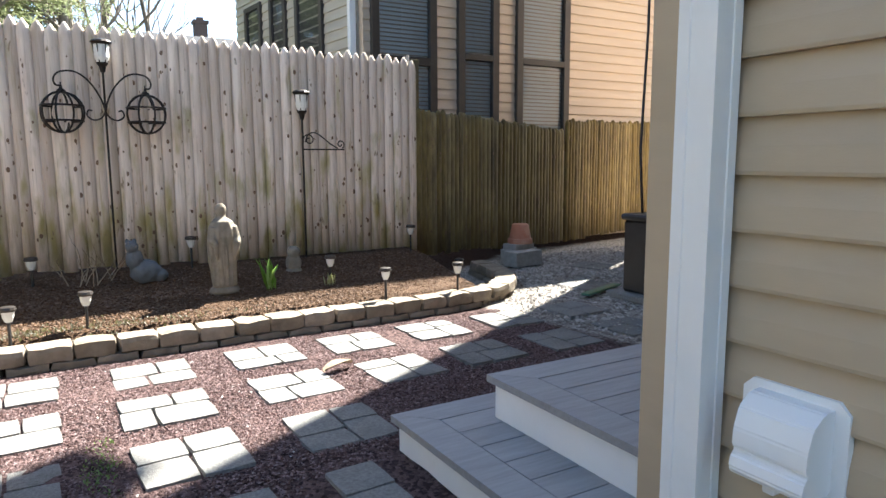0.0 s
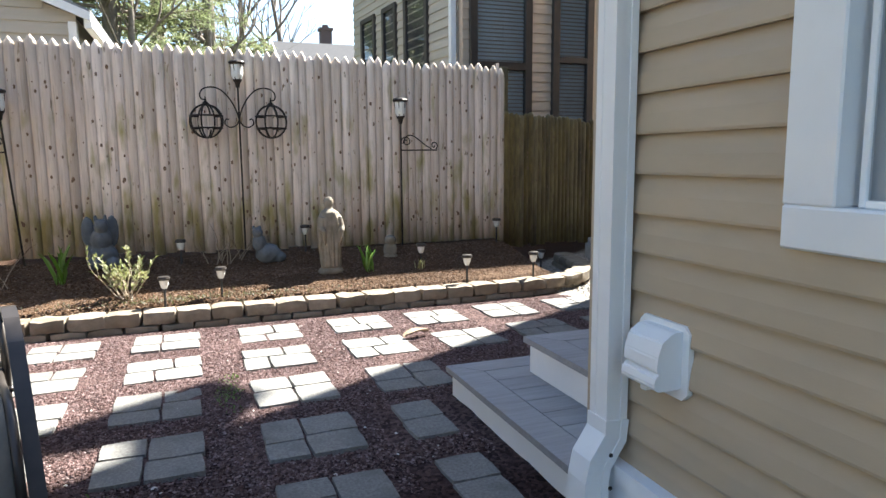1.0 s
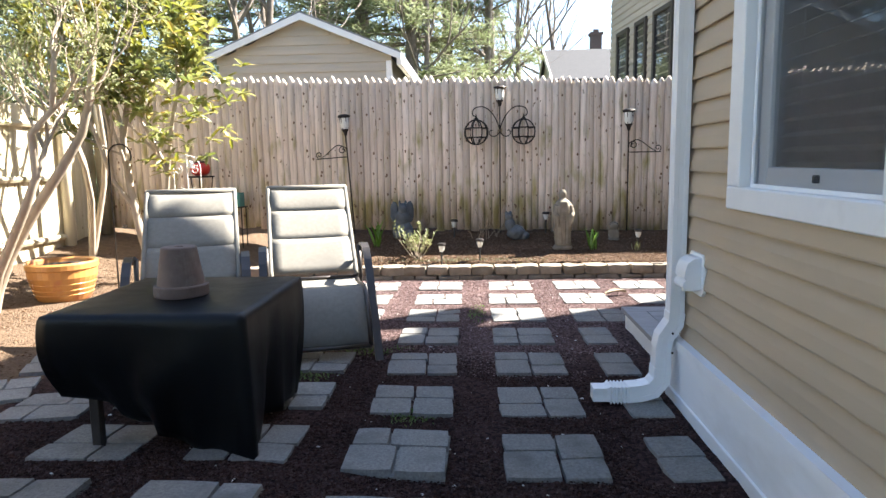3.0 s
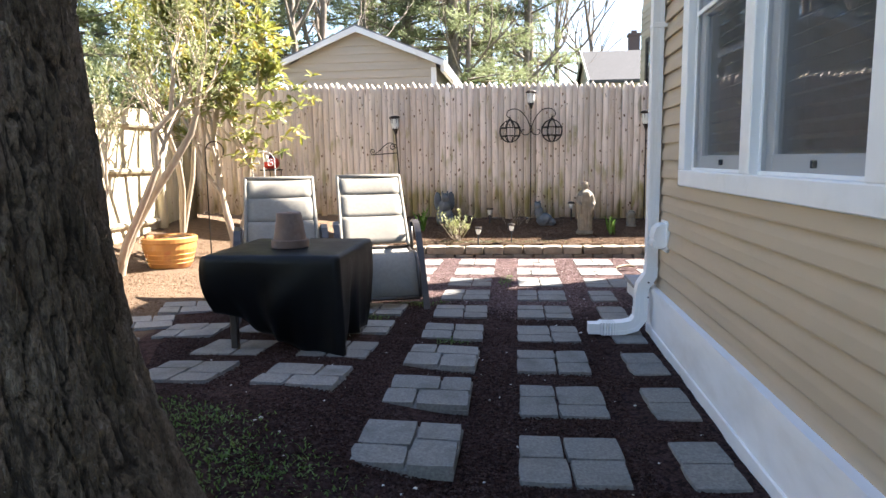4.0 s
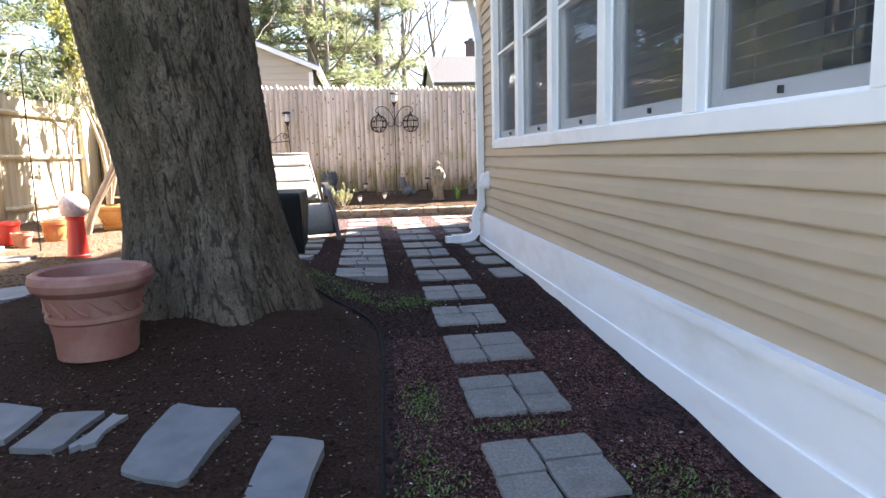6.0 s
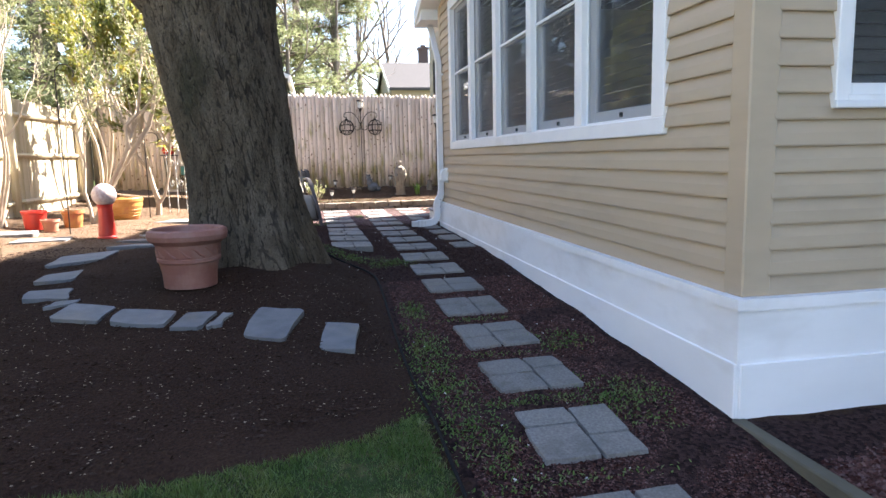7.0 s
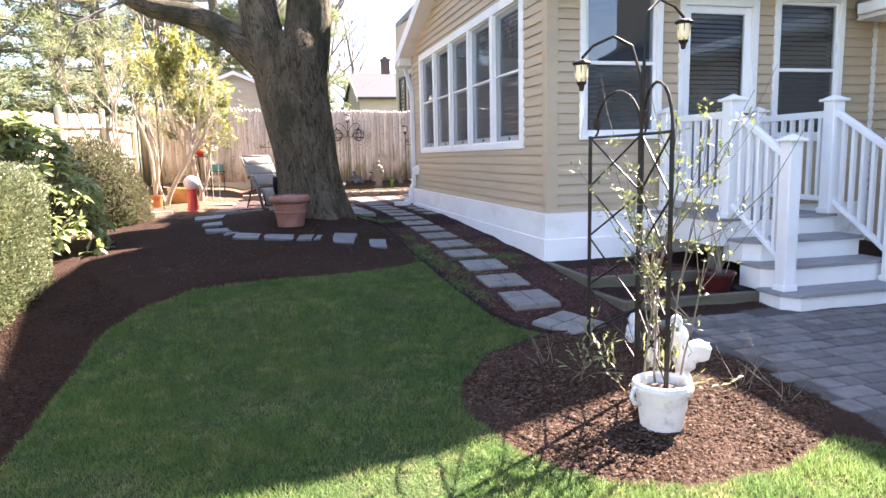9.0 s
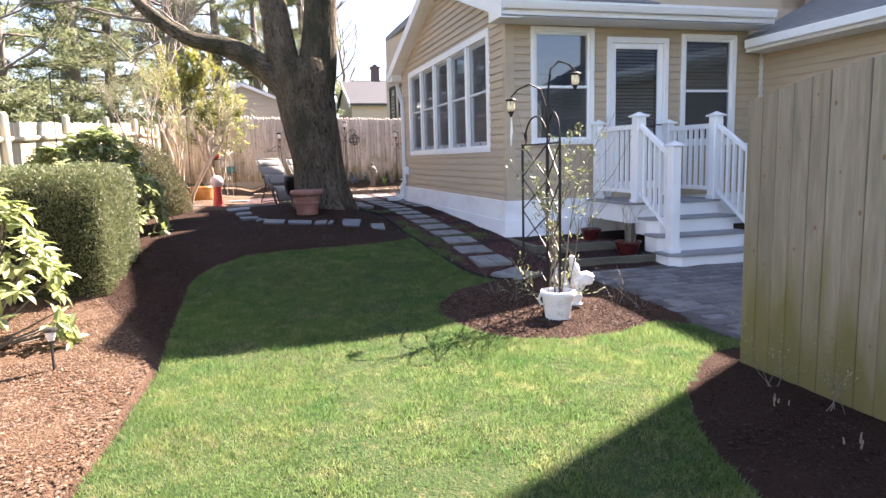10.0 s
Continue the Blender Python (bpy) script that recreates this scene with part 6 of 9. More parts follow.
def far_house(label, x0, x1, y0, y1, eave, ridge, chimney=None):
    """A gabled house far off, its ridge along x."""
    h = tagged(new("distant_house"), label, "house", kind="structure")
    ym = (y0 + y1) / 2
    bm = bmesh.new()
    q = [(y0, -0.3), (y1, -0.3), (y1, eave), (ym, ridge - 0.1), (y0, eave)]
    A = [bm.verts.new((x0, y, z)) for y, z in q]
    B = [bm.verts.new((x1, y, z)) for y, z in q]
    bm.faces.new(A)
    bm.faces.new(B[::-1])
    for i in range(5):
        bm.faces.new((A[i], B[i], B[(i + 1) % 5], A[(i + 1) % 5]))
    bmesh.ops.recalc_face_normals(bm, faces=bm.faces)
    part("wall", bm, M["siding_grey"], h)
    for s_ in (-1, 1):
        ye = ym + s_ * ((y1 - y0) / 2 + 0.3)
        ze = eave - 0.3 * (ridge - eave) / ((y1 - y0) / 2)
        for nm, m_, xa, xb, d0, d1 in (("roof", "roof_far", x0 - 0.12, x1 + 0.12, 0.0, 0.12), ("rake_board", "white_old", x0 - 0.16, x0 - 0.12, -0.12, 0.13)):
            bm = bmesh.new()
            v = [bm.verts.new(p) for p in ((xa, ym, ridge + d0), (xb, ym, ridge + d0), (xb, ye, ze + d0), (xa, ye, ze + d0), (xa, ym, ridge + d1), (xb, ym, ridge + d1), (xb, ye, ze + d1), (xa, ye, ze + d1))]
            for f in ((3, 2, 1, 0), (4, 5, 6, 7), (0, 1, 5, 4), (1, 2, 6, 5), (2, 3, 7, 6), (3, 0, 4, 7)):
                bm.faces.new([v[i] for i in f])
            bmesh.ops.recalc_face_normals(bm, faces=bm.faces)
            part(nm, bm, M[m_], h)
    if chimney:
        x, y, w, z0, z1 = chimney
        bm = bmesh.new()
        box(bm, x - w, x + w, y - w, y + w, z0, z1 - 0.16)
        box(bm, x - w - 0.05, x + w + 0.05, y - w - 0.05, y + w + 0.05, z1 - 0.16, z1 - 0.04)
        box(bm, x - w * 0.5, x + w * 0.5, y - w * 0.5, y + w * 0.5, z1 - 0.04, z1 + 0.1)
        part("chimney", bm, M["brick"], h, "brown brick chimney")
    return h


near_far = far_house("pale distant house with a grey shingle roof", 2.85, 12.0, 20.2, 25.6, 3.78, 5.04)
for x in (5.6, 8.0):
    bm = bmesh.new()
    box(bm, x, x + 0.9, 20.14, 20.2, 2.3, 3.4, 0.01)
    part("window", bm, M["dark_frame"], near_far, "dark window under the eave")
far_house("second distant house with a brick chimney", 4.2, 13.0, 27.0, 32.0, 4.2, 5.9, (5.6, 28.4, 0.24, 4.8, 6.75))


# ---- the oak ----
ROOTS = ((248, 1.15, 0.26), (318, 0.85, 0.45), (192, 0.5, 0.4), (110, 0.6, 0.5), (30, 0.5, 0.4))


def limb(bm, pts, radii, seg=40, bark=0.05, furrow=11.0, flare=0.0, rings=None):
    """A trunk or branch with furrowed bark along a smooth line through the points."""
    P = [Vector(p) for p in pts]
    rings = rings or max(8, int(sum((b - a).length for a, b in zip(P, P[1:])) * 26))
    line, rad = [], []
    for i in range(rings + 1):
        t = i / rings * (len(P) - 1)
        k = min(int(t), len(P) - 2)
        f = t - k
        p0, p1, p2, p3 = P[max(k - 1, 0)], P[k], P[k + 1], P[min(k + 2, len(P) - 1)]
        line.append(0.5 * ((2 * p1) + (p2 - p0) * f + (2 * p0 - 5 * p1 + 4 * p2 - p3) * f * f + (3 * p1 - p0 - 3 * p2 + p3) * f ** 3))
        rad.append(radii[k] * (1 - f) + radii[k + 1] * f)
    prev, up = None, Vector((0, 1, 0))
    s_len = 0.0
    # how deep each vertex is cut; the bark colour darkens with it
    cut_depth = bm.verts.layers.float.new("furrow")
    for i, c in enumerate(line):
        d = (line[min(i + 1, rings)] - line[max(i - 1, 0)]).normalized()
        if abs(d.dot(up)) > 0.95:
            up = Vector((1, 0, 0))
        s = d.cross(up).normalized()
        up = s.cross(d).normalized()
        if i:
            s_len += (c - line[i - 1]).length
        ring = []
        for j in range(seg):
            a = 2 * math.pi * j / seg
            q = Vector((math.cos(a), math.sin(a), 0))
            w = noise.noise(Vector((math.cos(a) * 1.3, math.sin(a) * 1.3, s_len * 0.9)))
            ridge = 1 - abs(noise.noise(Vector((math.cos(a) * furrow * 0.5, math.sin(a) * furrow * 0.5, s_len * 1.9 + w)))) * 2.2
            k_ = rad[i] / 0.075
            ca, sa = math.cos(a), math.sin(a)
            warp = noise.noise(Vector((ca * k_ * 2.2, sa * k_ * 2.2, s_len * 11.0 + 9.0)))
            n1 = abs(noise.noise(Vector((ca * k_ * 2.0 + warp * 0.35, sa * k_ * 2.0 - warp * 0.2, s_len * 3.2 + warp * 0.3))))
            n2 = abs(noise.noise(Vector((ca * k_ * 1.1 + 7.0, sa * k_ * 1.1, s_len * 19.0 + warp))))
            n3 = abs(noise.noise(Vector((ca * k_ * 4.0, sa * k_ * 4.0 + 4.0, s_len * 11.0 + warp * 0.8))))
            cut = max(max(0.0, 1 - n1 * 6.5) * (0.7 + 0.5 * warp), 0.4 * max(0.0, 1 - n2 * 8), 0.6 * max(0.0, 1 - n3 * 6))
            fine = noise.noise(Vector((ca * k_ * 7, sa * k_ * 7, s_len * 24)))
            r = rad[i] * (1 + 0.05 * w) + bark * (0.12 * ridge + 0.2 - 0.46 * cut + 0.09 * fine) * min(1.0, rad[i] * 3)
            if flare:
                h = max(0.0, 1 - s_len / 1.0)
                root = sum(p_ * math.exp(-(math.remainder(a - radians(c_), 2 * math.pi) / w_) ** 2) for c_, p_, w_ in ROOTS)
                r += flare * h ** 2.2 * (0.45 + root + 0.35 * w)
            v = bm.verts.new(c + s * q.x * r + up * q.y * r)
            v[cut_depth] = cut
            ring.append(v)
        if prev:
            for j in range(seg):
                bm.faces.new((prev[j], prev[(j + 1) % seg], ring[(j + 1) % seg], ring[j])).smooth = True
        else:
            bm.faces.new(ring[::-1])
        prev = ring
    bm.faces.new(prev)


def twigs(bm, base, direction, length, r0, depth, rnd, spread=0.6, kids=3, up=0.15, seg=5, out=None, wander=0.25):
    """A branching spray of bare twigs."""
    p, d = Vector(base), Vector(direction).normalized()
    pts, rr = [p.copy()], [r0]
    n_ = 5
    for i in range(n_):
        d = (d + Vector((rnd.uniform(-1, 1), rnd.uniform(-1, 1), rnd.uniform(-1, 1))) * wander + Vector((0, 0, up))).normalized()
        p = p + d * length / n_
        pts.append(p.copy())
        rr.append(r0 * (1 - 0.62 * (i + 1) / n_))
    tube(bm, [tuple(q) for q in pts], rr, seg if r0 > 0.012 else 4, caps=False)
    if out is not None and depth <= 1:
        out.extend((tuple(q), tuple(d)) for q in pts[2:])
    if depth > 0:
        for k in range(kids):
            i = rnd.randint(2, n_)
            dd = (d + Vector((rnd.uniform(-1, 1), rnd.uniform(-1, 1), rnd.uniform(-0.5, 1))) * spread).normalized()
            twigs(bm, pts[i], dd, length * rnd.uniform(0.5, 0.75), rr[i] * 0.75, depth - 1, rnd, spread, kids, up, seg, out, wander)


oak = thing("oak_tree", "large oak trunk with deeply furrowed dark bark", "tree", (TREE[0], TREE[1], 0))
bm = bmesh.new()
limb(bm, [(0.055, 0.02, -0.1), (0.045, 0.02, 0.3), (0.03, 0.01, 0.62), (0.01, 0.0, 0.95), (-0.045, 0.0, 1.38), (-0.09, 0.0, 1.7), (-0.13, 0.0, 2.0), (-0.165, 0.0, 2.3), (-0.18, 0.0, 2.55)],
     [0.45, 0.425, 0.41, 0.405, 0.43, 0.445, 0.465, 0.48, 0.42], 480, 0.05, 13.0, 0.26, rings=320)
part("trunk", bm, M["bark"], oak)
bm = bmesh.new()
limb(bm, [(-0.28, 0.0, 2.0), (-0.38, 0.0, 2.3), (-0.48, 0.0, 2.65), (-0.58, 0.02, 3.5), (-0.75, 0.1, 4.8), (-0.95, 0.3, 6.4)], [0.27, 0.27, 0.25, 0.205, 0.17, 0.11], 130, 0.04, 9.0)
part("stem", bm, M["bark"], oak)
bm = bmesh.new()
limb(bm, [(-0.02, 0.0, 1.95), (0.04, 0.0, 2.3), (0.11, 0.0, 2.65), (0.19, 0.02, 3.5), (0.29, -0.1, 4.8), (0.6, -0.2, 6.4)], [0.33, 0.33, 0.295, 0.255, 0.21, 0.13], 150, 0.04, 9.0)
part("stem", bm, M["bark"], oak)
bm = bmesh.new()
limb(bm, [(-0.35, 0.0, 2.0), (-0.78, 0.0, 2.44), (-1.3, 0.0, 2.74), (-1.86, 0.0, 2.87), (-2.38, 0.05, 3.2), (-2.75, 0.15, 3.65), (-3.3, 0.25, 4.5)], [0.22, 0.185, 0.155, 0.115, 0.095, 0.08, 0.05], 90, 0.03, 9.0)
part("limb", bm, M["bark"], oak)
for a0, ln_, r0 in ((-62, 0.5, 0.15),):
    ux, uy = math.cos(radians(a0)), math.sin(radians(a0))
    pts = []
    for f, dz in ((0.22, 0.5), (0.31, 0.22), (0.42, 0.05), (0.56, -0.06), (0.22 + ln_, -0.17)):
        x_, y_ = 0.05 + ux * f, uy * f
        pts.append((x_, y_, gz(TREE[0] + x_, TREE[1] + y_) + dz))
    bm = bmesh.new()
    limb(bm, pts, [r0 * 1.1, r0 * 1.1, r0 * 0.95, r0 * 0.7, r0 * 0.45], 110, 0.03, 9.0)
    part("root", bm, M["bark"], oak)
rb = random.Random(12)
bm = bmesh.new()
for base, d, ln, r0 in (((-2.3, 0.02, 3.1), (-1, 0.3, 0.1), 1.3, 0.035), ((-2.0, 0.02, 2.98), (-0.8, -0.4, -0.3), 1.0, 0.025), ((-2.8, 0.1, 3.5), (-1, 0, -0.2), 1.3, 0.03), ((-2.6, 0.1, 3.35), (-0.5, 0.8, 0.0), 1.2, 0.03),
                        ((-1.8, 0.0, 2.9), (-0.6, 0.5, 0.6), 1.1, 0.025), ((-3.0, 0.1, 3.7), (-0.9, -0.6, -0.1), 1.4, 0.03)):
    twigs(bm, base, d, ln, r0, 3, rb, 0.8, 3, 0.02)
part("twig_spray", bm, M["bark_grey"], oak, "bare grey twigs")


# ---- trees and shrubs ----
def shrub_tree(name, label, at, stems, leaf_mat, bark, seed, leaf=0.05, per=7, category="tree", depth=3, spread=0.7, up=0.25, length=1.1, r0=0.022, leafy=True, kids=3, group="", crown=None):
    t_ = thing(name, label, category, at, group=group)
    r = random.Random(seed)
    tips = []
    bm = bmesh.new()
    for pts, rad in stems:
        k = len(pts)
        tube(bm, pts, [rad * (1 - 0.5 * i / (k - 1)) for i in range(k)], 8, caps=False)
        for j in range(4):
            i = r.randint(max(1, k - 3), k - 1)
            d = Vector(pts[i]) - Vector(pts[i - 1])
            d = d.normalized() + Vector((r.uniform(-1, 1), r.uniform(-1, 1), r.uniform(-0.2, 0.8))) * 0.7
            twigs(bm, pts[i], d, length * r.uniform(0.6, 1.1), r0, depth - 1, r, spread, kids, up, 5, tips)
    part("trunk", bm, bark, t_, smooth=True)
    if leafy:
        places = []
        for (x, y, z), (dx, dy, dz) in tips:
            for _ in range(per):
                places.append((x + r.uniform(-.05, .05), y + r.uniform(-.05, .05), z + r.uniform(-.05, .05), dx + r.uniform(-1, 1), dy + r.uniform(-1, 1), dz + r.uniform(-.6, .8)))
        if crown:
            cx, cy, cz, rx, ry, rz, count = crown
            for _ in range(count):
                u = Vector((r.gauss(0, 1), r.gauss(0, 1), r.gauss(0, 1))).normalized() * r.uniform(0.45, 1.0)
                if noise.noise(Vector((u.x * 2.6 + seed, u.y * 2.6, u.z * 2.6))) < -0.12:
                    continue
                p = Vector((cx + u.x * rx, cy + u.y * ry, cz + u.z * rz))
                for j in range(7):
                    b_ = 2 * math.pi * j / 7 + r.random()
                    places.append((p.x, p.y, p.z, math.cos(b_) + u.x * 0.5, math.sin(b_) + u.y * 0.5, r.uniform(-0.5, 0.9)))
        leaf_cloud("crown", places, leaf, leaf_mat, t_, seed=seed, long=2.0)
    return t_


def stem_line(x0, y0, x1, y1, z1, r, bow=0.15, k=7):
    out = []
    for i in range(k):
        t = i / (k - 1)
        out.append((x0 + (x1 - x0) * t + bow * math.sin(t * 5 + x0 * 9) * t, y0 + (y1 - y0) * t + bow * math.cos(t * 4 + y0 * 5) * t, z1 * t))
    return out


rs = random.Random(21)
shrub_tree("magnolia_tree", "multi-stemmed evergreen tree with yellow-green glossy leaves", (-3.0, 3.45, gz(-3.0, 3.45) - 0.03), [([(0, 0, 0), (0.02, 0, 0.22), (-0.06, 0.0, 0.55), (-0.13, 0.02, 0.95), (-0.18, 0.05, 1.4), (-0.1, 0.1, 1.9)], 0.05),
           ([(0.02, 0, 0.2), (0.12, 0, 0.36), (0.2, 0.02, 0.7), (0.23, 0.05, 1.05), (0.3, 0.0, 1.4), (0.42, 0.0, 1.9)], 0.03), ([(-0.1, 0.0, 0.75), (-0.25, -0.05, 1.0), (-0.36, -0.1, 1.45), (-0.45, -0.15, 2.0)], 0.028)],
           M["leaf_magnolia"], M["bark_pale"], 5, 0.063, 4, length=0.9, up=0.14, crown=(0.22, 0.0, 1.95, 0.85, 0.75, 1.05, 215))
shrub_tree("magnolia_tree", "evergreen tree with yellow-green glossy leaves and pale stems", (-4.05, 4.3, gz(-4.05, 4.3) - 0.03), [(stem_line(0, 0, -0.2, 0.2, 2.1, rs), 0.04), (stem_line(0, 0, 0.35, 0.1, 2.4, rs), 0.035), (stem_line(0, 0, 0.2, -0.4, 1.9, rs), 0.03)],
           M["leaf_magnolia"], M["bark_pale"], 6, 0.038, 5, length=1.0, up=0.15, crown=(0.15, -0.1, 2.4, 1.0, 0.8, 1.0, 60))
shrub_tree("flowering_shrub", "tall pale-stemmed shrub with small fresh leaves near the glazed planter", (-3.52, 2.02, gz(-3.52, 2.02) - 0.02), [
    ([(0.01, 0.0, -0.01), (0.07, 0.0, 0.19), (0.2, 0.0, 0.46), (0.39, 0.05, 0.79), (0.6, 0.08, 1.09), (0.77, 0.1, 1.35), (0.85, 0.1, 1.59), (0.9, 0.1, 1.88)], 0.05),
    ([(-0.01, 0.0, -0.01), (0.14, -0.05, 0.34), (0.41, -0.08, 0.82), (0.53, -0.1, 1.05), (0.52, -0.1, 1.35), (0.69, -0.1, 1.51), (0.75, -0.12, 1.85)], 0.04),
    ([(-0.04, 0.0, -0.01), (-0.06, 0.02, 0.23), (-0.12, 0.05, 0.46), (-0.1, 0.1, 0.86), (-0.18, 0.15, 1.26)], 0.028),
    ([(0.53, -0.1, 1.05), (0.58, -0.05, 1.24), (0.48, -0.02, 1.44), (0.37, 0.05, 1.76)], 0.022)],
           M["leaf_new"], M["bark_pale"], 9, 0.021, 3, "shrub", 3, 1.0, 0.1, 0.7, 0.014, crown=(0.84, 0.05, 1.99, 0.8, 0.6, 0.6, 230))
shrub_tree("bare_shrub", "bare pale-stemmed shrub beside the board fence", (-4.25, 0.9, gz(-4.25, 0.9)), [(stem_line(0, 0, 0.2, 0.2, 1.6, rs, 0.1), 0.03), (stem_line(0.03, 0.05, -0.3, -0.3, 1.8, rs, 0.1), 0.028), (stem_line(-0.03, 0, 0.35, -0.3, 1.7, rs, 0.1), 0.025)],
           M["leaf_new"], M["bark_pale"], 10, 0.018, 2, "shrub", 4, 1.0, 0.08, 0.85, 0.014)


shrub_tree("bare_shrub", "bare tangled shrub with pale reddish twigs beyond the fence", (-5.75, -6.6, -0.3), [(stem_line(0, 0, 0.4, 0.3, 1.9, rs, 0.2), 0.03), (stem_line(0.05, 0.05, -0.4, 0.5, 2.3, rs, 0.2), 0.03), (stem_line(-0.05, 0, 0.2, -0.7, 2.1, rs, 0.2), 0.03), (stem_line(0.1, 0, 0.7, 0.9, 2.0, rs, 0.2), 0.025)],
           M["leaf_new"], M["bark_pale"], 14, 0.014, 1, "shrub", 4, 1.1, 0.03, 1.1, 0.013, True, 4)


def hedge_block(name, label, at, size, mat, seed, leaf=0.02, count=9000, dome=0.0, category="hedge"):
    """A clipped bush: core painted dark as if unlit, under a skin of small leaves."""
    h = thing(name, label, category, at)
    r = random.Random(seed)
    sx, sy, sz = size
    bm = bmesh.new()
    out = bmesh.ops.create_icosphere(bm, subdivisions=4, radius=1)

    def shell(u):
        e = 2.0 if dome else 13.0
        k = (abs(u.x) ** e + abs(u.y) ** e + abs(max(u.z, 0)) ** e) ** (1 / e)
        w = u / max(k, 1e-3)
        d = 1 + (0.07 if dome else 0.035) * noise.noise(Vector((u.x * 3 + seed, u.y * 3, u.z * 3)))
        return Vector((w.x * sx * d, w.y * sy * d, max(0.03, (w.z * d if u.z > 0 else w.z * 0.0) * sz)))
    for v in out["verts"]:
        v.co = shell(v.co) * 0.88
    part("core", bm, M["hedge_core"], h, "solid filler coloured dark like an unlit inside")
    places = []
    for _ in range(count):
        if dome:
            u = Vector((r.gauss(0, 1), r.gauss(0, 1), r.gauss(0, 1))).normalized()
            low = u.z < 0
            u.z = abs(u.z) * (0.4 if low else 1.0)
            u.normalize()
            p = shell(u)
            p.z *= r.random() if low else 1.0
        else:
            e = r.random() * (sx * sy + (sx + sy) * sz)
            c = Vector((r.uniform(-1, 1), r.uniform(-1, 1), r.random()))
            if e < sx * sy:
                c.z = 1.0
            elif e < sx * sy + sx * sz:
                c.y = r.choice((-1, 1))
            else:
                c.x = r.choice((-1, 1))
            u = c.normalized()
            p = shell(u)
        q = p * r.uniform(0.89, 1.03)
        places.append((q.x, q.y, max(0.02, q.z), u.x * 0.6, u.y * 0.6, u.z * 0.6 + 0.4))
    leaf_cloud("foliage", places, leaf, mat, h, seed=seed, long=1.7, flat=0.8, droop=0.0)
    return h


hedge_block("clipped_hedge", "clipped flat-topped evergreen hedge", (-4.24, -6.2, -0.34), (0.76, 0.92, 1.24), M["leaf_hedge"], 31, 0.018, 72000)
hedge_block("round_shrub", "round clipped brown-green boxwood bush", (-3.87, -2.05, -0.02), (0.72, 0.85, 1.28), M["leaf_box"], 33, 0.022, 34000, 1.0, "shrub")


def rhododendron(at, rad, hgt, count, seed, label):
    t_ = thing("rhododendron_shrub", label, "shrub", at, group="rhododendrons along the bed")
    r = random.Random(seed)
    bm = bmesh.new()
    places = []
    for _ in range(count):
        a, u = r.uniform(0, 2 * math.pi), math.sqrt(r.uniform(0.02, 1))
        el = r.uniform(0.05, 1.45)
        p = Vector((math.cos(a) * math.cos(el) * rad, math.sin(a) * math.cos(el) * rad, math.sin(el) * hgt)) * (0.72 + 0.28 * u)
        p.z = max(p.z, 0.08)
        if r.random() < 0.35:
            tube(bm, [(r.uniform(-.1, .1), r.uniform(-.1, .1), 0.0), (p.x * 0.4, p.y * 0.4, p.z * 0.45), tuple(p)], [0.014, 0.009, 0.005], 4, caps=False)
        d = p.normalized()
        for k in range(7):
            b_ = 2 * math.pi * k / 7 + r.random()
            s = d.orthogonal().normalized()
            t2 = d.cross(s)
            w = (s * math.cos(b_) + t2 * math.sin(b_)) + d * r.uniform(0.1, 0.6)
            places.append((p.x, p.y, p.z, w.x, w.y, w.z - 0.3))
    part("stem_clump", bm, M["bark_grey"], t_, smooth=True)
    leaf_cloud("leaves", places, 0.07, M["leaf_rhodo"], t_, seed=seed, long=1.9, flat=0.45)
    return t_


rhododendron((-4.12, -4.0, -0.15), 0.86, 1.6, 430, 41, "broad rhododendron with drooping grey-green leaves")
rhododendron((-4.12, -8.5, -0.44), 0.66, 1.28, 170, 42, "rhododendron with long drooping sunlit leaves")
rhododendron((-4.42, -4.95, -0.25), 0.55, 1.45, 150, 43, "rhododendron with pale sunlit leaves")
rhododendron((-4.5, -3.2, -0.1), 0.42, 1.5, 90, 44, "tall rhododendron beside the fence")


def pine(at, hgt, seed, label):
    t_ = thing("pine_tree", label, "tree", at, group="pines beyond the fence")
    r = random.Random(seed)
    bm = bmesh.new()
    tube(bm, [(0, 0, 0), (0.1, 0, hgt * 0.5), (0, 0.1, hgt)], [hgt * 0.022, hgt * 0.015, 0.03], 8)
    places = []
    for _ in range(int(hgt * 5)):
        z = hgt * r.uniform(0.18, 0.98)
        ln = (hgt - z) * 0.34 * r.uniform(0.6, 1.1) + 0.5
        a = r.uniform(0, 2 * math.pi)
        tip = Vector((math.cos(a) * ln, math.sin(a) * ln, z + r.uniform(-0.2, 0.5)))
        tube(bm, [(0, 0, z), tuple(Vector((0, 0, z)).lerp(tip, 0.5)), tuple(tip)], [0.05, 0.03, 0.012], 4, caps=False)
        for k in range(40):
            c = Vector((0, 0, z)).lerp(tip, r.uniform(0.25, 1.05)) + Vector((r.gauss(0, .22), r.gauss(0, .22), r.gauss(0, .14)))
            for _ in range(7):
                places.append((c.x, c.y, c.z, r.uniform(-1, 1), r.uniform(-1, 1), r.uniform(-0.3, 1)))
    part("trunk", bm, M["bark_grey"], t_, smooth=True)
    leaf_cloud("crown", places, 0.042, M["leaf_pine"], t_, seed=seed, long=5.5, flat=0.3)
    return t_


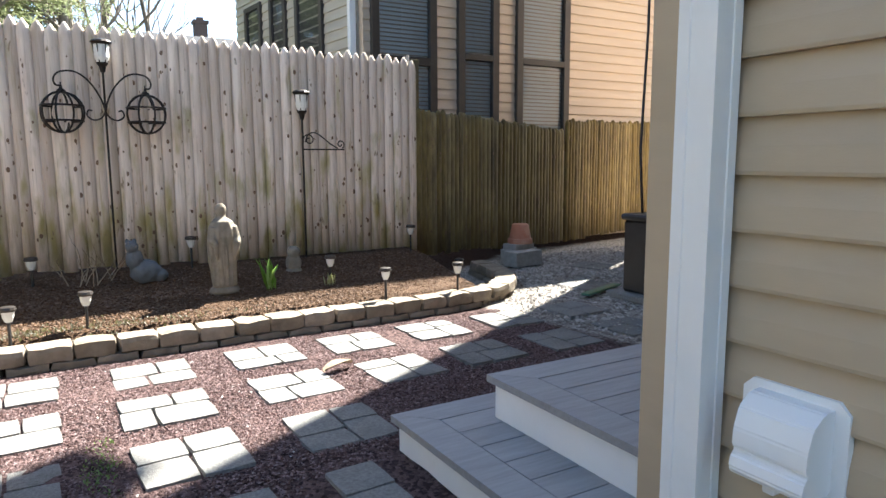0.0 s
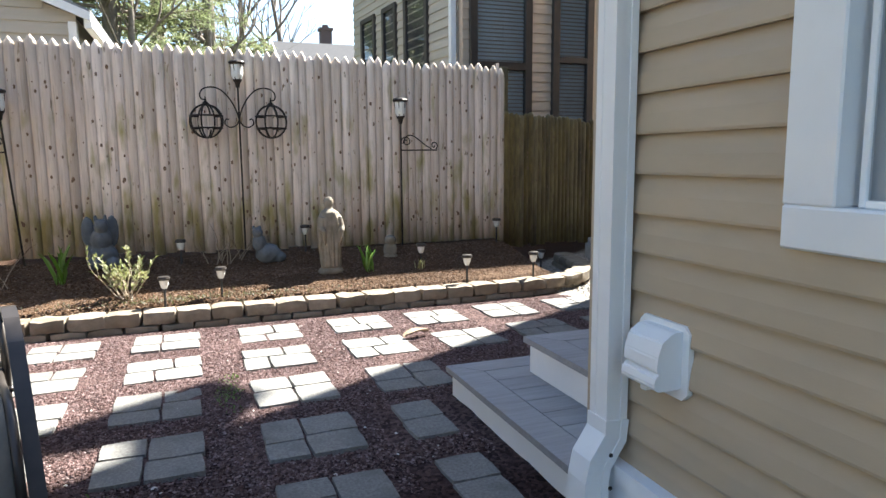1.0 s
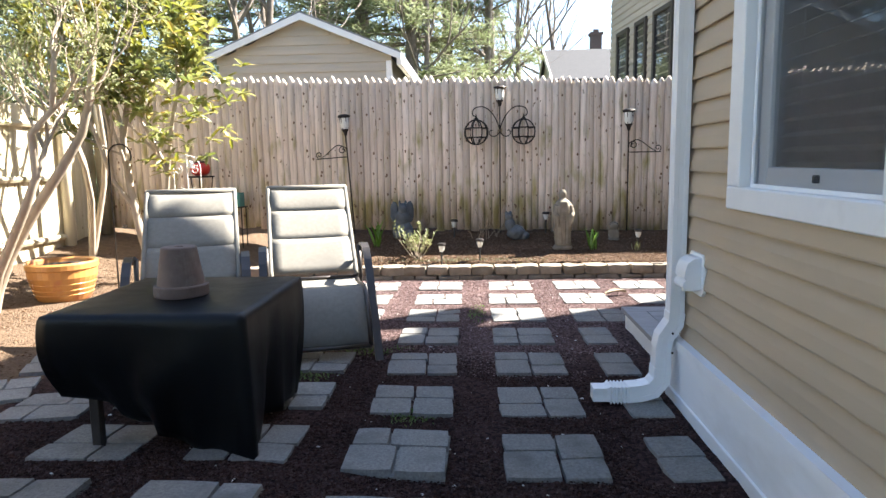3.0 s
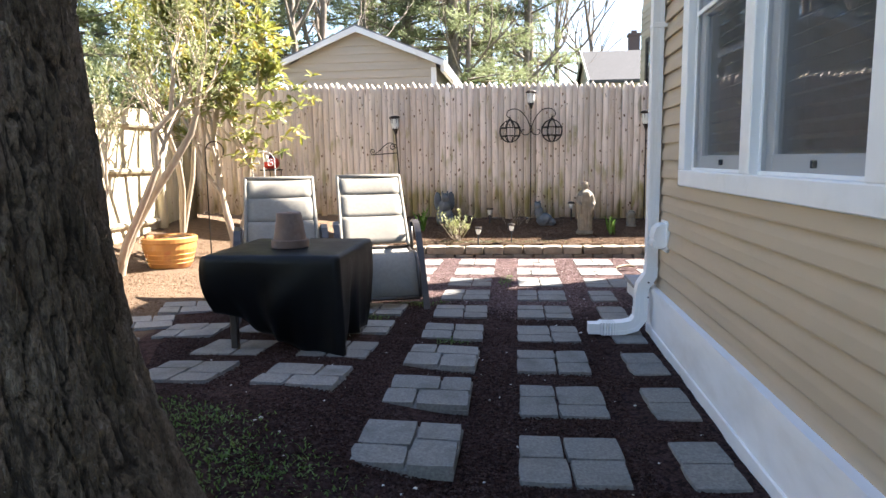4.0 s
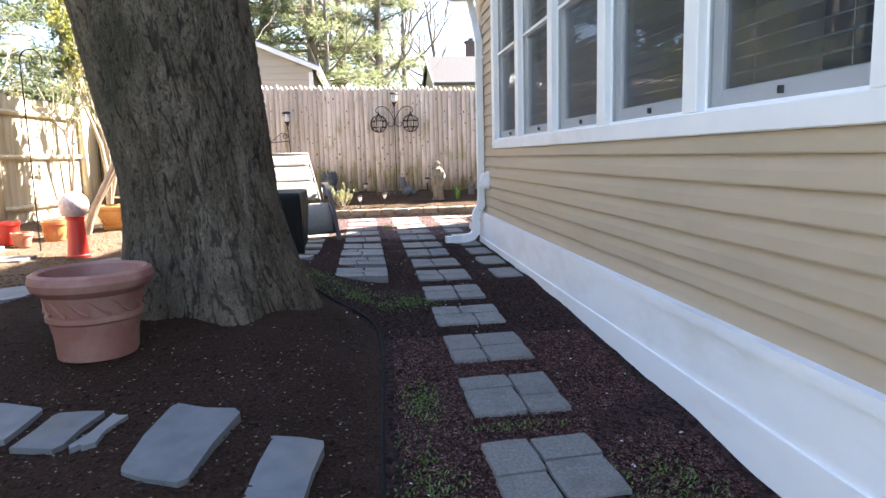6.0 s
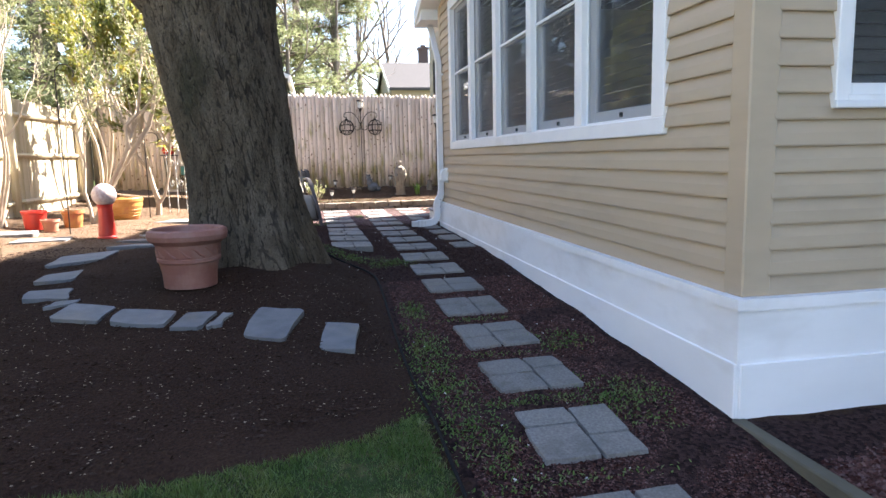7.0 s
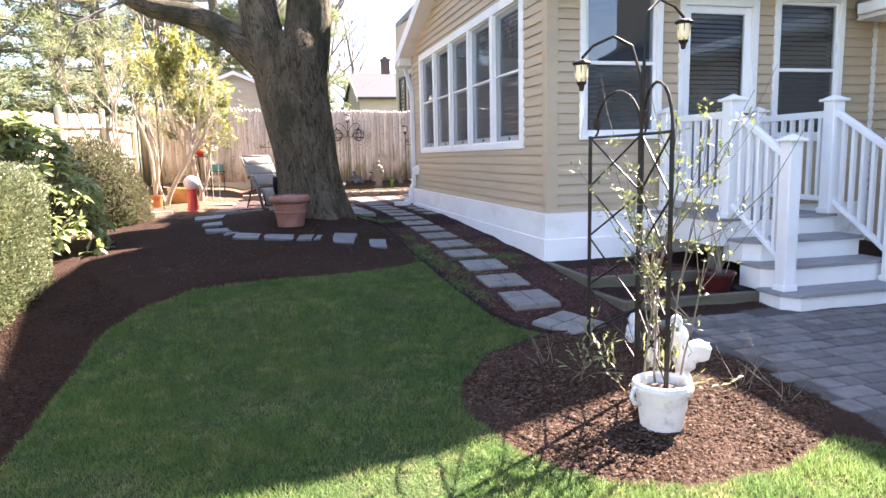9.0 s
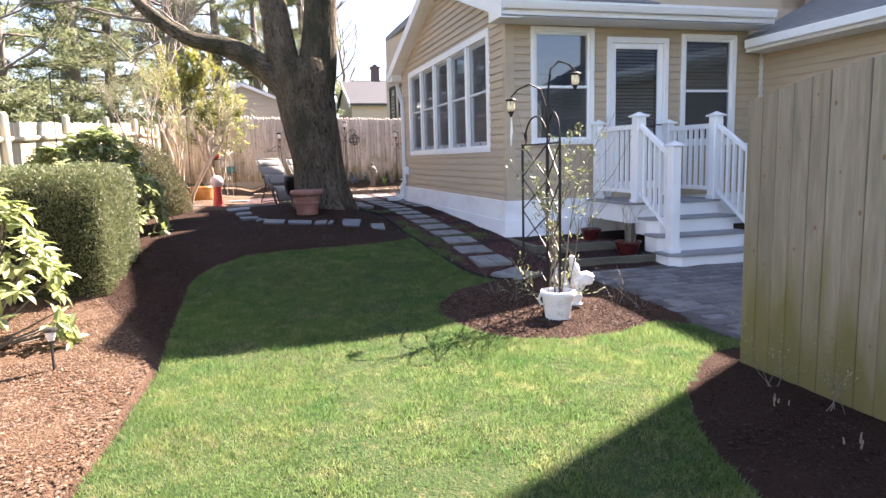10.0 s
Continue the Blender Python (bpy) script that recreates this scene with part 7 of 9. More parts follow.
for k, (x, y, h) in enumerate(((-7.5, 16, 13), (-3.5, 19, 14), (-11, 12, 12), (-13.5, 5, 12), (-1.0, 24, 13), (-10, 20, 15), (-14, -1, 12), (-6, 25, 14), (-9.2, 9.0, 10), (-8.2, 13.5, 11), (-10.5, 4.5, 10), (-1.8, 17.5, 11), (0.6, 22, 12), (-5.3, 20.5, 12))):
    pine((x, y, -0.3), h, 60 + k, "tall pine beyond the garden fence")


def bare_tree(at, hgt, seed, label, depth=4):
    t_ = thing("bare_tree", label, "tree", at, group="bare trees beyond the fence")
    r = random.Random(seed)
    bm = bmesh.new()
    pts = [(0, 0, 0), (r.uniform(-.2, .2), 0, hgt * 0.3), (r.uniform(-.4, .4), 0.1, hgt * 0.6), (r.uniform(-.5, .5), 0, hgt)]
    tube(bm, pts, [hgt * 0.018, hgt * 0.014, hgt * 0.009, 0.02], 7, caps=False)
    for k in range(11):
        t = r.uniform(0.3, 0.9) * 3
        i = int(t)
        p = Vector(pts[i]).lerp(Vector(pts[i + 1]), t - i)
        twigs(bm, p, (r.uniform(-1, 1), r.uniform(-.6, .6), r.uniform(0.3, 1)), hgt * r.uniform(0.22, 0.36), hgt * 0.006, depth - 1, r, 0.65, 3, 0.1, 4)
    part("trunk", bm, M["bark_grey"], t_, smooth=True)
    return t_


for k, (x, y, h) in enumerate(((0.6, 20, 9), (2.0, 26, 11), (-1.2, 17, 8), (3.6, 30, 11), (-2.2, 28, 12), (-4.8, 13.5, 9), (-9.0, 8.5, 8), (-7.8, 3.0, 7), (-8.5, -2.5, 7), (-7.5, -6.5, 6.5), (-4.6, 11.5, 8))):
    bare_tree((x, y, -0.3), h, 80 + k, "bare leafless tree beyond the garden fence", 4 if y > 8 else 4)
# low evergreen mass far off
for k, (x, y, sx, sz) in enumerate(((-16, 20, 6, 5), (-6, 34, 9, 4.5), (5, 45, 12, 4.2), (-19, 6, 5, 4.5), (-18, -8, 6, 4.5), (18, 48, 10, 5))):
    t_ = thing("woodland_edge", "distant green woodland edge", "woods", (x, y, -0.4), kind="stuff")
    r = random.Random(90 + k)
    pl = []
    for _ in range(2600):
        u = Vector((r.gauss(0, 1), r.gauss(0, 1), abs(r.gauss(0, 1)))).normalized()
        lump = 1 + 0.35 * noise.noise(Vector((u.x * 3, u.y * 3 + k, u.z * 3)))
        pl.append((u.x * sx * lump, u.y * 2.5 * lump, u.z * sz * lump, u.x, u.y, u.z + 0.3))
    leaf_cloud("foliage", [(a + r.gauss(0, .2), b + r.gauss(0, .2), c + r.gauss(0, .2), *q) for a, b, c, *q in pl for _ in range(3)], 0.14, M["leaf_pine"], t_, seed=k, long=1.8, flat=0.8)

# ---- on the house wall: downspout, vent ----
spout = thing("downspout", "white ribbed downspout with elbows and a crimped outlet", "downspout", (WX, 0.425, 0))


def pipe(bm, pts, w, d, seg_dirs):
    prev = None
    P = [Vector(p) for p in pts]
    for i, p in enumerate(P):
        t = (P[min(i + 1, len(P) - 1)] - P[max(i - 1, 0)]).normalized()
        s = Vector((0, 1, 0))
        o = s.cross(t).normalized()
        ww, dd = seg_dirs[i] if seg_dirs else (w, d)
        prof = []
        for cx, cy in ((-1, -1), (-0.4, -1), (-0.36, -0.93), (0.36, -0.93), (0.4, -1), (1, -1), (1, -0.4), (0.93, -0.36), (0.93, 0.36), (1, 0.4), (1, 1), (-1, 1), (-1, 0.4), (-0.93, 0.36), (-0.93, -0.36), (-1, -0.4)):
            prof.append(bm.verts.new(p + s * cx * ww / 2 + o * cy * dd / 2))
        if prev:
            for j in range(len(prof)):
                bm.faces.new((prev[j], prev[(j + 1) % len(prof)], prof[(j + 1) % len(prof)], prof[j]))
        else:
            bm.faces.new(prof[::-1])
        prev = prof
    bm.faces.new(prev)
    bmesh.ops.recalc_face_normals(bm, faces=bm.faces)


SX_ = -0.062
bm = bmesh.new()
pipe(bm, [(SX_, 0, 0.43), (SX_, 0, 1.2), (SX_, 0, 2.08)], 0.082, 0.066, None)
part("pipe", bm, M["white"], spout)
bm = bmesh.new()
pipe(bm, [(SX_, 0, 2.06), (SX_ - 0.005, 0.03, 2.14), (SX_, 0.42, 2.5), (SX_, 0.5, 2.58), (SX_, 0.5, 2.68)], 0.08, 0.064, None)
part("upper_elbow", bm, M["white"], spout)
bm = bmesh.new()
pipe(bm, [(SX_, 0, 0.45), (SX_ - 0.004, 0, 0.40), (SX_ - 0.05, 0, 0.33), (SX_ - 0.06, 0, 0.28), (SX_ - 0.06, 0, 0.16)], 0.09, 0.074, None)
part("offset_elbow", bm, M["white"], spout)
bm = bmesh.new()
pipe(bm, [(SX_ - 0.06, 0, 0.18), (SX_ - 0.065, 0, 0.12), (SX_ - 0.10, 0, 0.075), (SX_ - 0.16, 0, 0.058), (SX_ - 0.22, 0, 0.054)], 0.096, 0.08, None)
part("lower_elbow", bm, M["white"], spout)
bm = bmesh.new()
pts, dims = [], []
for i in range(13):
    x = SX_ - 0.21 - i * 0.0085
    pts.append((x, 0, 0.052))
    dims.append((0.106 if i % 2 else 0.088, 0.088 if i % 2 else 0.07))
for x in (-0.32, -0.385):
    pts.append((SX_ + x, 0, 0.05))
    dims.append((0.084, 0.066))
pipe(bm, pts, 0.1, 0.08, dims)
part("outlet", bm, M["white"], spout, "crimped white outlet")
for z in (0.355, 0.26):
    bm = bmesh.new()
    lathe(bm, [(0.006, 0), (0.006, 0.003), (0.0, 0.004)], 8)
    ob = part("screw", bm, M["iron"], spout)
    ob.matrix_basis = pose(SX_ - 0.02, -0.046, z, 90, 0, 0)
bm = bmesh.new()
box(bm, SX_ - 0.036, SX_ + 0.062, -0.044, 0.044, 1.9, 1.93, 0.003)
part("strap", bm, M["white"], spout)

vent = thing("dryer_vent", "white plastic hooded dryer vent", "vent", (WX - 0.012, 0.25, 0.665))
bm = bmesh.new()
c = 0.1
prism(bm, [(-c + 0.02, -c), (c - 0.02, -c), (c, -c + 0.02), (c, c - 0.02), (c - 0.02, c), (-c + 0.02, c), (-c, c - 0.02), (-c, -c + 0.02)], 0, 0.018)
ob = part("flange", bm, M["vinyl"], vent)
ob.matrix_basis = pose(0, 0, 0, 90, 0, -90)
bm = bmesh.new()
prof = [(0.0, 0.085), (-0.05, 0.083), (-0.085, 0.06), (-0.1, 0.02), (-0.102, -0.015), (-0.09, -0.022), (-0.104, -0.03), (-0.11, -0.055), (-0.098, -0.07), (-0.02, -0.07), (0.0, -0.02)]
A = [bm.verts.new((x, -0.075, z)) for x, z in prof]
B = [bm.verts.new((x, 0.065, z)) for x, z in prof]
for i in range(len(prof)):
    bm.faces.new((A[i], A[(i + 1) % len(prof)], B[(i + 1) % len(prof)], B[i]))
bm.faces.new(A[::-1])
bm.faces.new(B)
bmesh.ops.recalc_face_normals(bm, faces=bm.faces)
bmesh.ops.bevel(bm, geom=[e for e in bm.edges if e.calc_length() > 0.1], offset=0.004, segments=2, affect="EDGES")
part("hood", bm, M["vinyl"], vent)
bm = bmesh.new()
box(bm, -0.085, -0.004, -0.012, 0.012, -0.088, -0.066, 0.003)
part("flap", bm, M["vinyl"], vent)
for ob in vent.children:
    ob.matrix_basis = Matrix.Diagonal((0.85, 0.94, 0.92, 1)) @ ob.matrix_basis

# ---- covered table with an upturned pot ----
table = thing("covered_table", "square patio table under a black vinyl cover", "table", (-1.10, 0.05, 0.0))
bm = bmesh.new()
TW, TD, TH, N = 0.385, 0.412, 0.63, 18
loop = [((t, -1.0), (1.0, t), (-t, 1.0), (-1.0, -t))[i] for i in range(4) for t in (j / N * 2 - 1 for j in range(N))]
# hem height and outward swing at the corners and middles, anticlockwise from the south-west corner
HEM = ((0.0, 0.30), (0.06, 0.17), (0.125, 0.12), (0.2, 0.08), (0.25, 0.03), (0.375, 0.10), (0.5, 0.05), (0.625, 0.16), (0.75, 0.20), (0.875, 0.34), (1.0, 0.33))
rings = []
for v_ in (-0.5, -0.06, 0.0, 0.03, 0.08, 0.16, 0.26, 0.37, 0.48, 0.6, 0.72, 0.84, 0.94, 1.0):
    ring = []
    for k, (u, w) in enumerate(loop):
        p_ = k / len(loop)
        hem = float(np.interp(p_, [h[0] for h in HEM], [h[1] for h in HEM])) + 0.012 * math.sin(p_ * 61)
        if v_ <= 0:
            x, y, z = u * TW * (1 + v_), w * TD * (1 + v_), TH + 0.002 * noise.noise(Vector((u * 5, w * 5, 1))) - (0.006 if v_ == 0 else 0)
        else:
            corner = max(0.0, 1 - abs(((p_ * 4 + 0.5) % 1) - 0.5) * 5.0)
            fold = 0.035 * math.sin(p_ * 44 + 0.7 + 1.4 * v_) + 0.02 * math.sin(p_ * 97 + 2.0)
            swing = v_ * (fold * (0.35 + v_) + 0.07 * corner * (1 - 0.55 * v_)) - 0.05 * v_ * v_
            if p_ > 0.74 or p_ < 0.2:
                swing -= 0.11 * v_ * v_ * min(1, (p_ - 0.74) * 12 if p_ > 0.5 else (0.2 - p_) * 12)
            swoop = 0.04 * math.exp(-((p_ - 0.04 - 0.19 * (1 - v_)) / 0.03) ** 2) * v_
            d = Vector((u, w, 0)).normalized()
            q = Vector((u * TW, w * TD, 0)) + d * (0.008 + swing + swoop)
            x, y, z = q.x, q.y, TH - 0.012 - v_ * (TH - 0.012 - hem)
        ring.append(bm.verts.new((x, y, z)))
    rings.append(ring)
c0 = bm.verts.new((0, 0, TH))
L_ = len(loop)
for j in range(L_):
    bm.faces.new((c0, rings[0][j], rings[0][(j + 1) % L_])).smooth = True
for A, B in zip(rings, rings[1:]):
    for j in range(L_):
        bm.faces.new((A[j], B[j], B[(j + 1) % L_], A[(j + 1) % L_])).smooth = True
bmesh.ops.solidify(bm, geom=bm.faces[:], thickness=0.003)
part("cover", bm, M["cover"], table, "creased black vinyl cover")
for sx, sy in ((-1, -1), (1, -1), (1, 1), (-1, 1)):
    bm = bmesh.new()
    box(bm, sx * 0.27 - 0.02, sx * 0.27 + 0.02, sy * 0.29 - 0.02, sy * 0.29 + 0.02, 0.0, 0.6, 0.004)
    part("leg", bm, M["bronze"], table)
pot = thing("flower_pot", "weathered terracotta pot standing upside down on the covered table", "pot", (-1.10, 0.0, TH + 0.002))
bm = bmesh.new()
lathe(bm, [(0.105, 0.0), (0.109, 0.0), (0.111, 0.004), (0.111, 0.042), (0.108, 0.047), (0.094, 0.049)], 40)
part("rim", bm, M["terracotta_grey"], pot, "thick chipped pot rim")
bm = bmesh.new()
lathe(bm, [(0.0965, 0.046), (0.0963, 0.05), (0.073, 0.195), (0.071, 0.203), (0.066, 0.207), (0.02, 0.207), (0.018, 0.2), (0.0, 0.2)], 40)
part("pot_body", bm, M["terracotta_grey"], pot, smooth=False)


# ---- sling chairs ----
def sling_chair(at, turn, label, frame_mat=None):
    ch = thing("patio_chair", label, "chair", at, turn, "sling chairs on the patio")
    W = 0.30

    def strip(name, prof, th, w=W - 0.035, rolls=()):
        bm = bmesh.new()
        rows = []
        for x in np.linspace(-w, w, 9):
            row = []
            for (y, z), k in zip(prof, range(len(prof))):
                sag = 0.012 * (1 - (x / w) ** 2)
                row.append((x, y + sag * 0.3, z - sag * 0.4))
            rows.append(row)
        T = [[bm.verts.new(p) for p in row] for row in rows]
        Bt = [[bm.verts.new((p[0], p[1] + th * 0.5, p[2] - th)) for p in row] for row in rows]
        for i in range(8):
            for j in range(len(prof) - 1):
                bm.faces.new((T[i][j], T[i + 1][j], T[i + 1][j + 1], T[i][j + 1])).smooth = True
                bm.faces.new((Bt[i][j], Bt[i][j + 1], Bt[i + 1][j + 1], Bt[i + 1][j])).smooth = True
        for j in range(len(prof) - 1):
            bm.faces.new((T[0][j], T[0][j + 1], Bt[0][j + 1], Bt[0][j]))
            bm.faces.new((T[8][j], Bt[8][j], Bt[8][j + 1], T[8][j + 1]))
        for i in range(8):
            bm.faces.new((T[i][0], Bt[i][0], Bt[i + 1][0], T[i + 1][0]))
            bm.faces.new((T[i][-1], T[i + 1][-1], Bt[i + 1][-1], Bt[i][-1]))
        return part(name, bm, M["sling"], ch)

    def cushion(y0, z0, y1, z1, puff):
        out = []
        d = Vector((0, y1 - y0, z1 - z0))
        nrm = Vector((0, -d.z, d.y)).normalized()
        for i in range(7):
            t = i / 6
            o = puff * math.sin(math.pi * t) ** 0.6
            out.append((y0 + d.y * t + nrm.y * o, z0 + d.z * t + nrm.z * o))
        return out
    # back in three padded fields, low to high
    b0, b1 = (0.07, 0.455), (0.62, 0.985)
    for k, (t0, t1) in enumerate(((0.0, 0.38), (0.385, 0.72), (0.725, 1.0))):
        strip("back_pad", cushion(b0[0] + (b1[0] - b0[0]) * t0, b0[1] + (b1[1] - b0[1]) * t0, b0[0] + (b1[0] - b0[0]) * t1, b0[1] + (b1[1] - b0[1]) * t1, 0.008 if k < 2 else 0.018), 0.016)
    strip("seat", [(0.06, 0.41), (-0.05, 0.39), (-0.18, 0.395), (-0.28, 0.41)], 0.012)
    strip("front_sling", [(-0.28, 0.412), (-0.37, 0.408), (-0.45, 0.37), (-0.52, 0.29), (-0.57, 0.19), (-0.59, 0.12)], 0.01)
    for s in (-1, 1):
        bm = bmesh.new()
        tube(bm, [(s * (W - 0.02), 0.64, 1.0), (s * (W - 0.02), 0.62, 0.985), (s * (W - 0.02), 0.07, 0.45), (s * (W - 0.02), 0.04, 0.42)], 0.015, 8)
        part("back_rail", bm, M["sling"], ch, "rail in a pale fabric sleeve", True)
        bm = bmesh.new()
        tube(bm, [(s * (W - 0.02), 0.1, 0.41), (s * (W - 0.02), -0.08, 0.385), (s * (W - 0.02), -0.28, 0.405), (s * (W - 0.02), -0.37, 0.4), (s * (W - 0.02), -0.46, 0.36), (s * (W - 0.02), -0.53, 0.27), (s * (W - 0.02), -0.6, 0.1)], 0.015, 8)
        part("side_rail", bm, M["bronze"], ch, smooth=True)
        # flat bar bent into arm and front leg
        bm = bmesh.new()
        line = [(0.13, 0.585), (0.06, 0.625), (-0.04, 0.64), (-0.13, 0.62), (-0.22, 0.555), (-0.33, 0.42), (-0.46, 0.24), (-0.62, 0.0)]
        for (y0, z0), (y1, z1) in zip(line, line[1:]):
            d = Vector((0, y1 - y0, z1 - z0)).normalized()
            nn = Vector((0, -d.z, d.y)) * 0.009
            q = []
            for y_, z_ in ((y0, z0), (y1, z1)):
                for e in (-0.024, 0.024):
                    for g in (-1, 1):
                        q.append(bm.verts.new((s * (W + 0.025) + e, y_ + nn.y * g, z_ + nn.z * g)))
            for f in ((0, 1, 3, 2), (4, 6, 7, 5), (0, 4, 5, 1), (2, 3, 7, 6), (0, 2, 6, 4), (1, 5, 7, 3)):
                bm.faces.new([q[i] for i in f])
        bmesh.ops.remove_doubles(bm, verts=bm.verts, dist=0.004)
        bmesh.ops.recalc_face_normals(bm, faces=bm.faces)
        part("arm", bm, M["bronze"], ch)
        bm = bmesh.new()
        tube(bm, [(s * (W + 0.005), 0.07, 0.62), (s * (W + 0.005), 0.02, 0.42), (s * (W + 0.005), 0.18, 0.2), (s * (W + 0.005), 0.36, 0.0)], 0.015, 8)
        part("leg", bm, M["bronze"], ch, smooth=True)
        bm = bmesh.new()
        tube(bm, [(s * W, -0.2, 0.395), (s * W, 0.1, 0.3), (s * W, 0.24, 0.12)], 0.012, 6)
        part("brace", bm, M["bronze"], ch, smooth=True)
    for y, z, m_ in ((0.632, 0.992, "sling"), (-0.6, 0.1, "bronze"), (0.3, 0.06, "bronze"), (0.04, 0.41, "bronze")):
        bm = bmesh.new()
        tube(bm, [(-W + 0.02, y, z), (W - 0.02, y, z)], 0.013 if m_ == "bronze" else 0.02, 8)
        part("crossbar", bm, M[m_], ch, smooth=True)
    return ch


c1 = sling_chair((-0.917, 1.575, 0.0), 17, "light grey sling chair on a dark bronze frame")
copy_thing(c1, pose(-1.58, 1.17, 0.0, 0, 0, 20))


# ---- garden ornaments along the fence ----
def lantern(parent, at, s=1.0, glow="lamp_glass"):
    """A small solar lantern: cap, glass, cage, collar."""
    x, y, z = at
    bm = bmesh.new()
    lathe(bm, [(0.02 * s, 0), (0.05 * s, 0.004 * s), (0.056 * s, 0.014 * s), (0.05 * s, 0.022 * s), (0.03 * s, 0.03 * s), (0, 0.032 * s)], 12, (x, y, z + 0.10 * s))
    cap = part("cap", bm, M["iron"], parent)
    bm = bmesh.new()
    lathe(bm, [(0.026 * s, 0), (0.038 * s, 0.03 * s), (0.04 * s, 0.1 * s)], 12, (x, y, z))
    part("glass", bm, M[glow], parent, "pale lantern glass")
    bm = bmesh.new()
    for k in range(6):
        a = math.pi / 3 * k
        tube(bm, [(x + 0.028 * s * math.cos(a), y + 0.028 * s * math.sin(a), z), (x + 0.043 * s * math.cos(a), y + 0.043 * s * math.sin(a), z + 0.1 * s)], 0.003 * s, 4)
    lathe(bm, [(0.012 * s, -0.05 * s), (0.018 * s, -0.02 * s), (0.03 * s, -0.004 * s), (0.03 * s, 0.004 * s)], 10, (x, y, z))
    part("cage", bm, M["iron"], parent)


def scroll(cx, cz, r, a0, turns, sx=1, k=22, y=0.0):
    return [(cx + sx * r * (1 - 0.75 * i / k) * math.cos(radians(a0 + turns * 360 * i / k)), y, cz + r * (1 - 0.75 * i / k) * math.sin(radians(a0 + turns * 360 * i / k))) for i in range(k + 1)]


def eased(pts, k=4):
    """A smooth line through the points."""
    P = [Vector(p) for p in pts]
    out = []
    for i in range(len(P) - 1):
        p0, p1, p2, p3 = P[max(i - 1, 0)], P[i], P[i + 1], P[min(i + 2, len(P) - 1)]
        for j in range(k):
            f = j / k
            out.append(tuple(0.5 * ((2 * p1) + (p2 - p0) * f + (2 * p0 - 5 * p1 + 4 * p2 - p3) * f * f + (3 * p1 - p0 - 3 * p2 + p3) * f ** 3)))
    return out + [tuple(P[-1])]


def bracket_hook(at, s, label, lean=0.0):
    g = gz(at[0], at[1])
    h = thing("lantern_hook", label, "garden stake", (at[0], at[1], g), group="solar lanterns on hooks")
    zb, zl = 1.235 - g, 1.52 - g
    bm = bmesh.new()
    tube(bm, [(0, 0, 0.0), (0, 0, zl)], 0.0085, 6)
    part("pole", bm, M["iron"], h)
    bm = bmesh.new()
    tube(bm, [(0, 0, zb), (s * 0.37, 0, zb)], 0.007, 6)
    tube(bm, scroll(s * 0.055, zb + 0.08, 0.052, 200 if s > 0 else -20, -1.35 * s), 0.006, 5)
    tube(bm, eased([(s * 0.02, 0, zb + 0.06), (s * 0.05, 0, zb + 0.125), (s * 0.11, 0, zb + 0.14), (s * 0.18, 0, zb + 0.10), (s * 0.25, 0, zb + 0.045), (s * 0.31, 0, zb + 0.012)]), 0.006, 5)
    tube(bm, scroll(s * 0.335, zb + 0.045, 0.038, -60 if s > 0 else 240, 1.2 * s), 0.006, 5)
    part("bracket", bm, M["iron"], h)
    lantern(h, (0, 0, zl + 0.03), 1.35)
    h.matrix_basis = pose(at[0], at[1], g, 0, lean, 0)
    return h


bracket_hook((1.91, 5.1), 1, "black iron stake with scroll bracket and solar lantern")
bracket_hook((-1.29, 5.1), -1, "leaning black iron stake with scroll bracket and solar lantern", -3.6)

orb = thing("orb_hook", "black iron double hook with two strap-iron orbs and a solar lantern", "garden stake", (0.437, 5.1, gz(0.437, 5.1)))
g = gz(0.437, 5.1)
bm = bmesh.new()
tube(bm, [(0, 0, 0), (0, 0, 1.82 - g)], 0.0085, 6)
part("pole", bm, M["iron"], orb)
lantern(orb, (0, 0, 1.845 - g), 1.3)
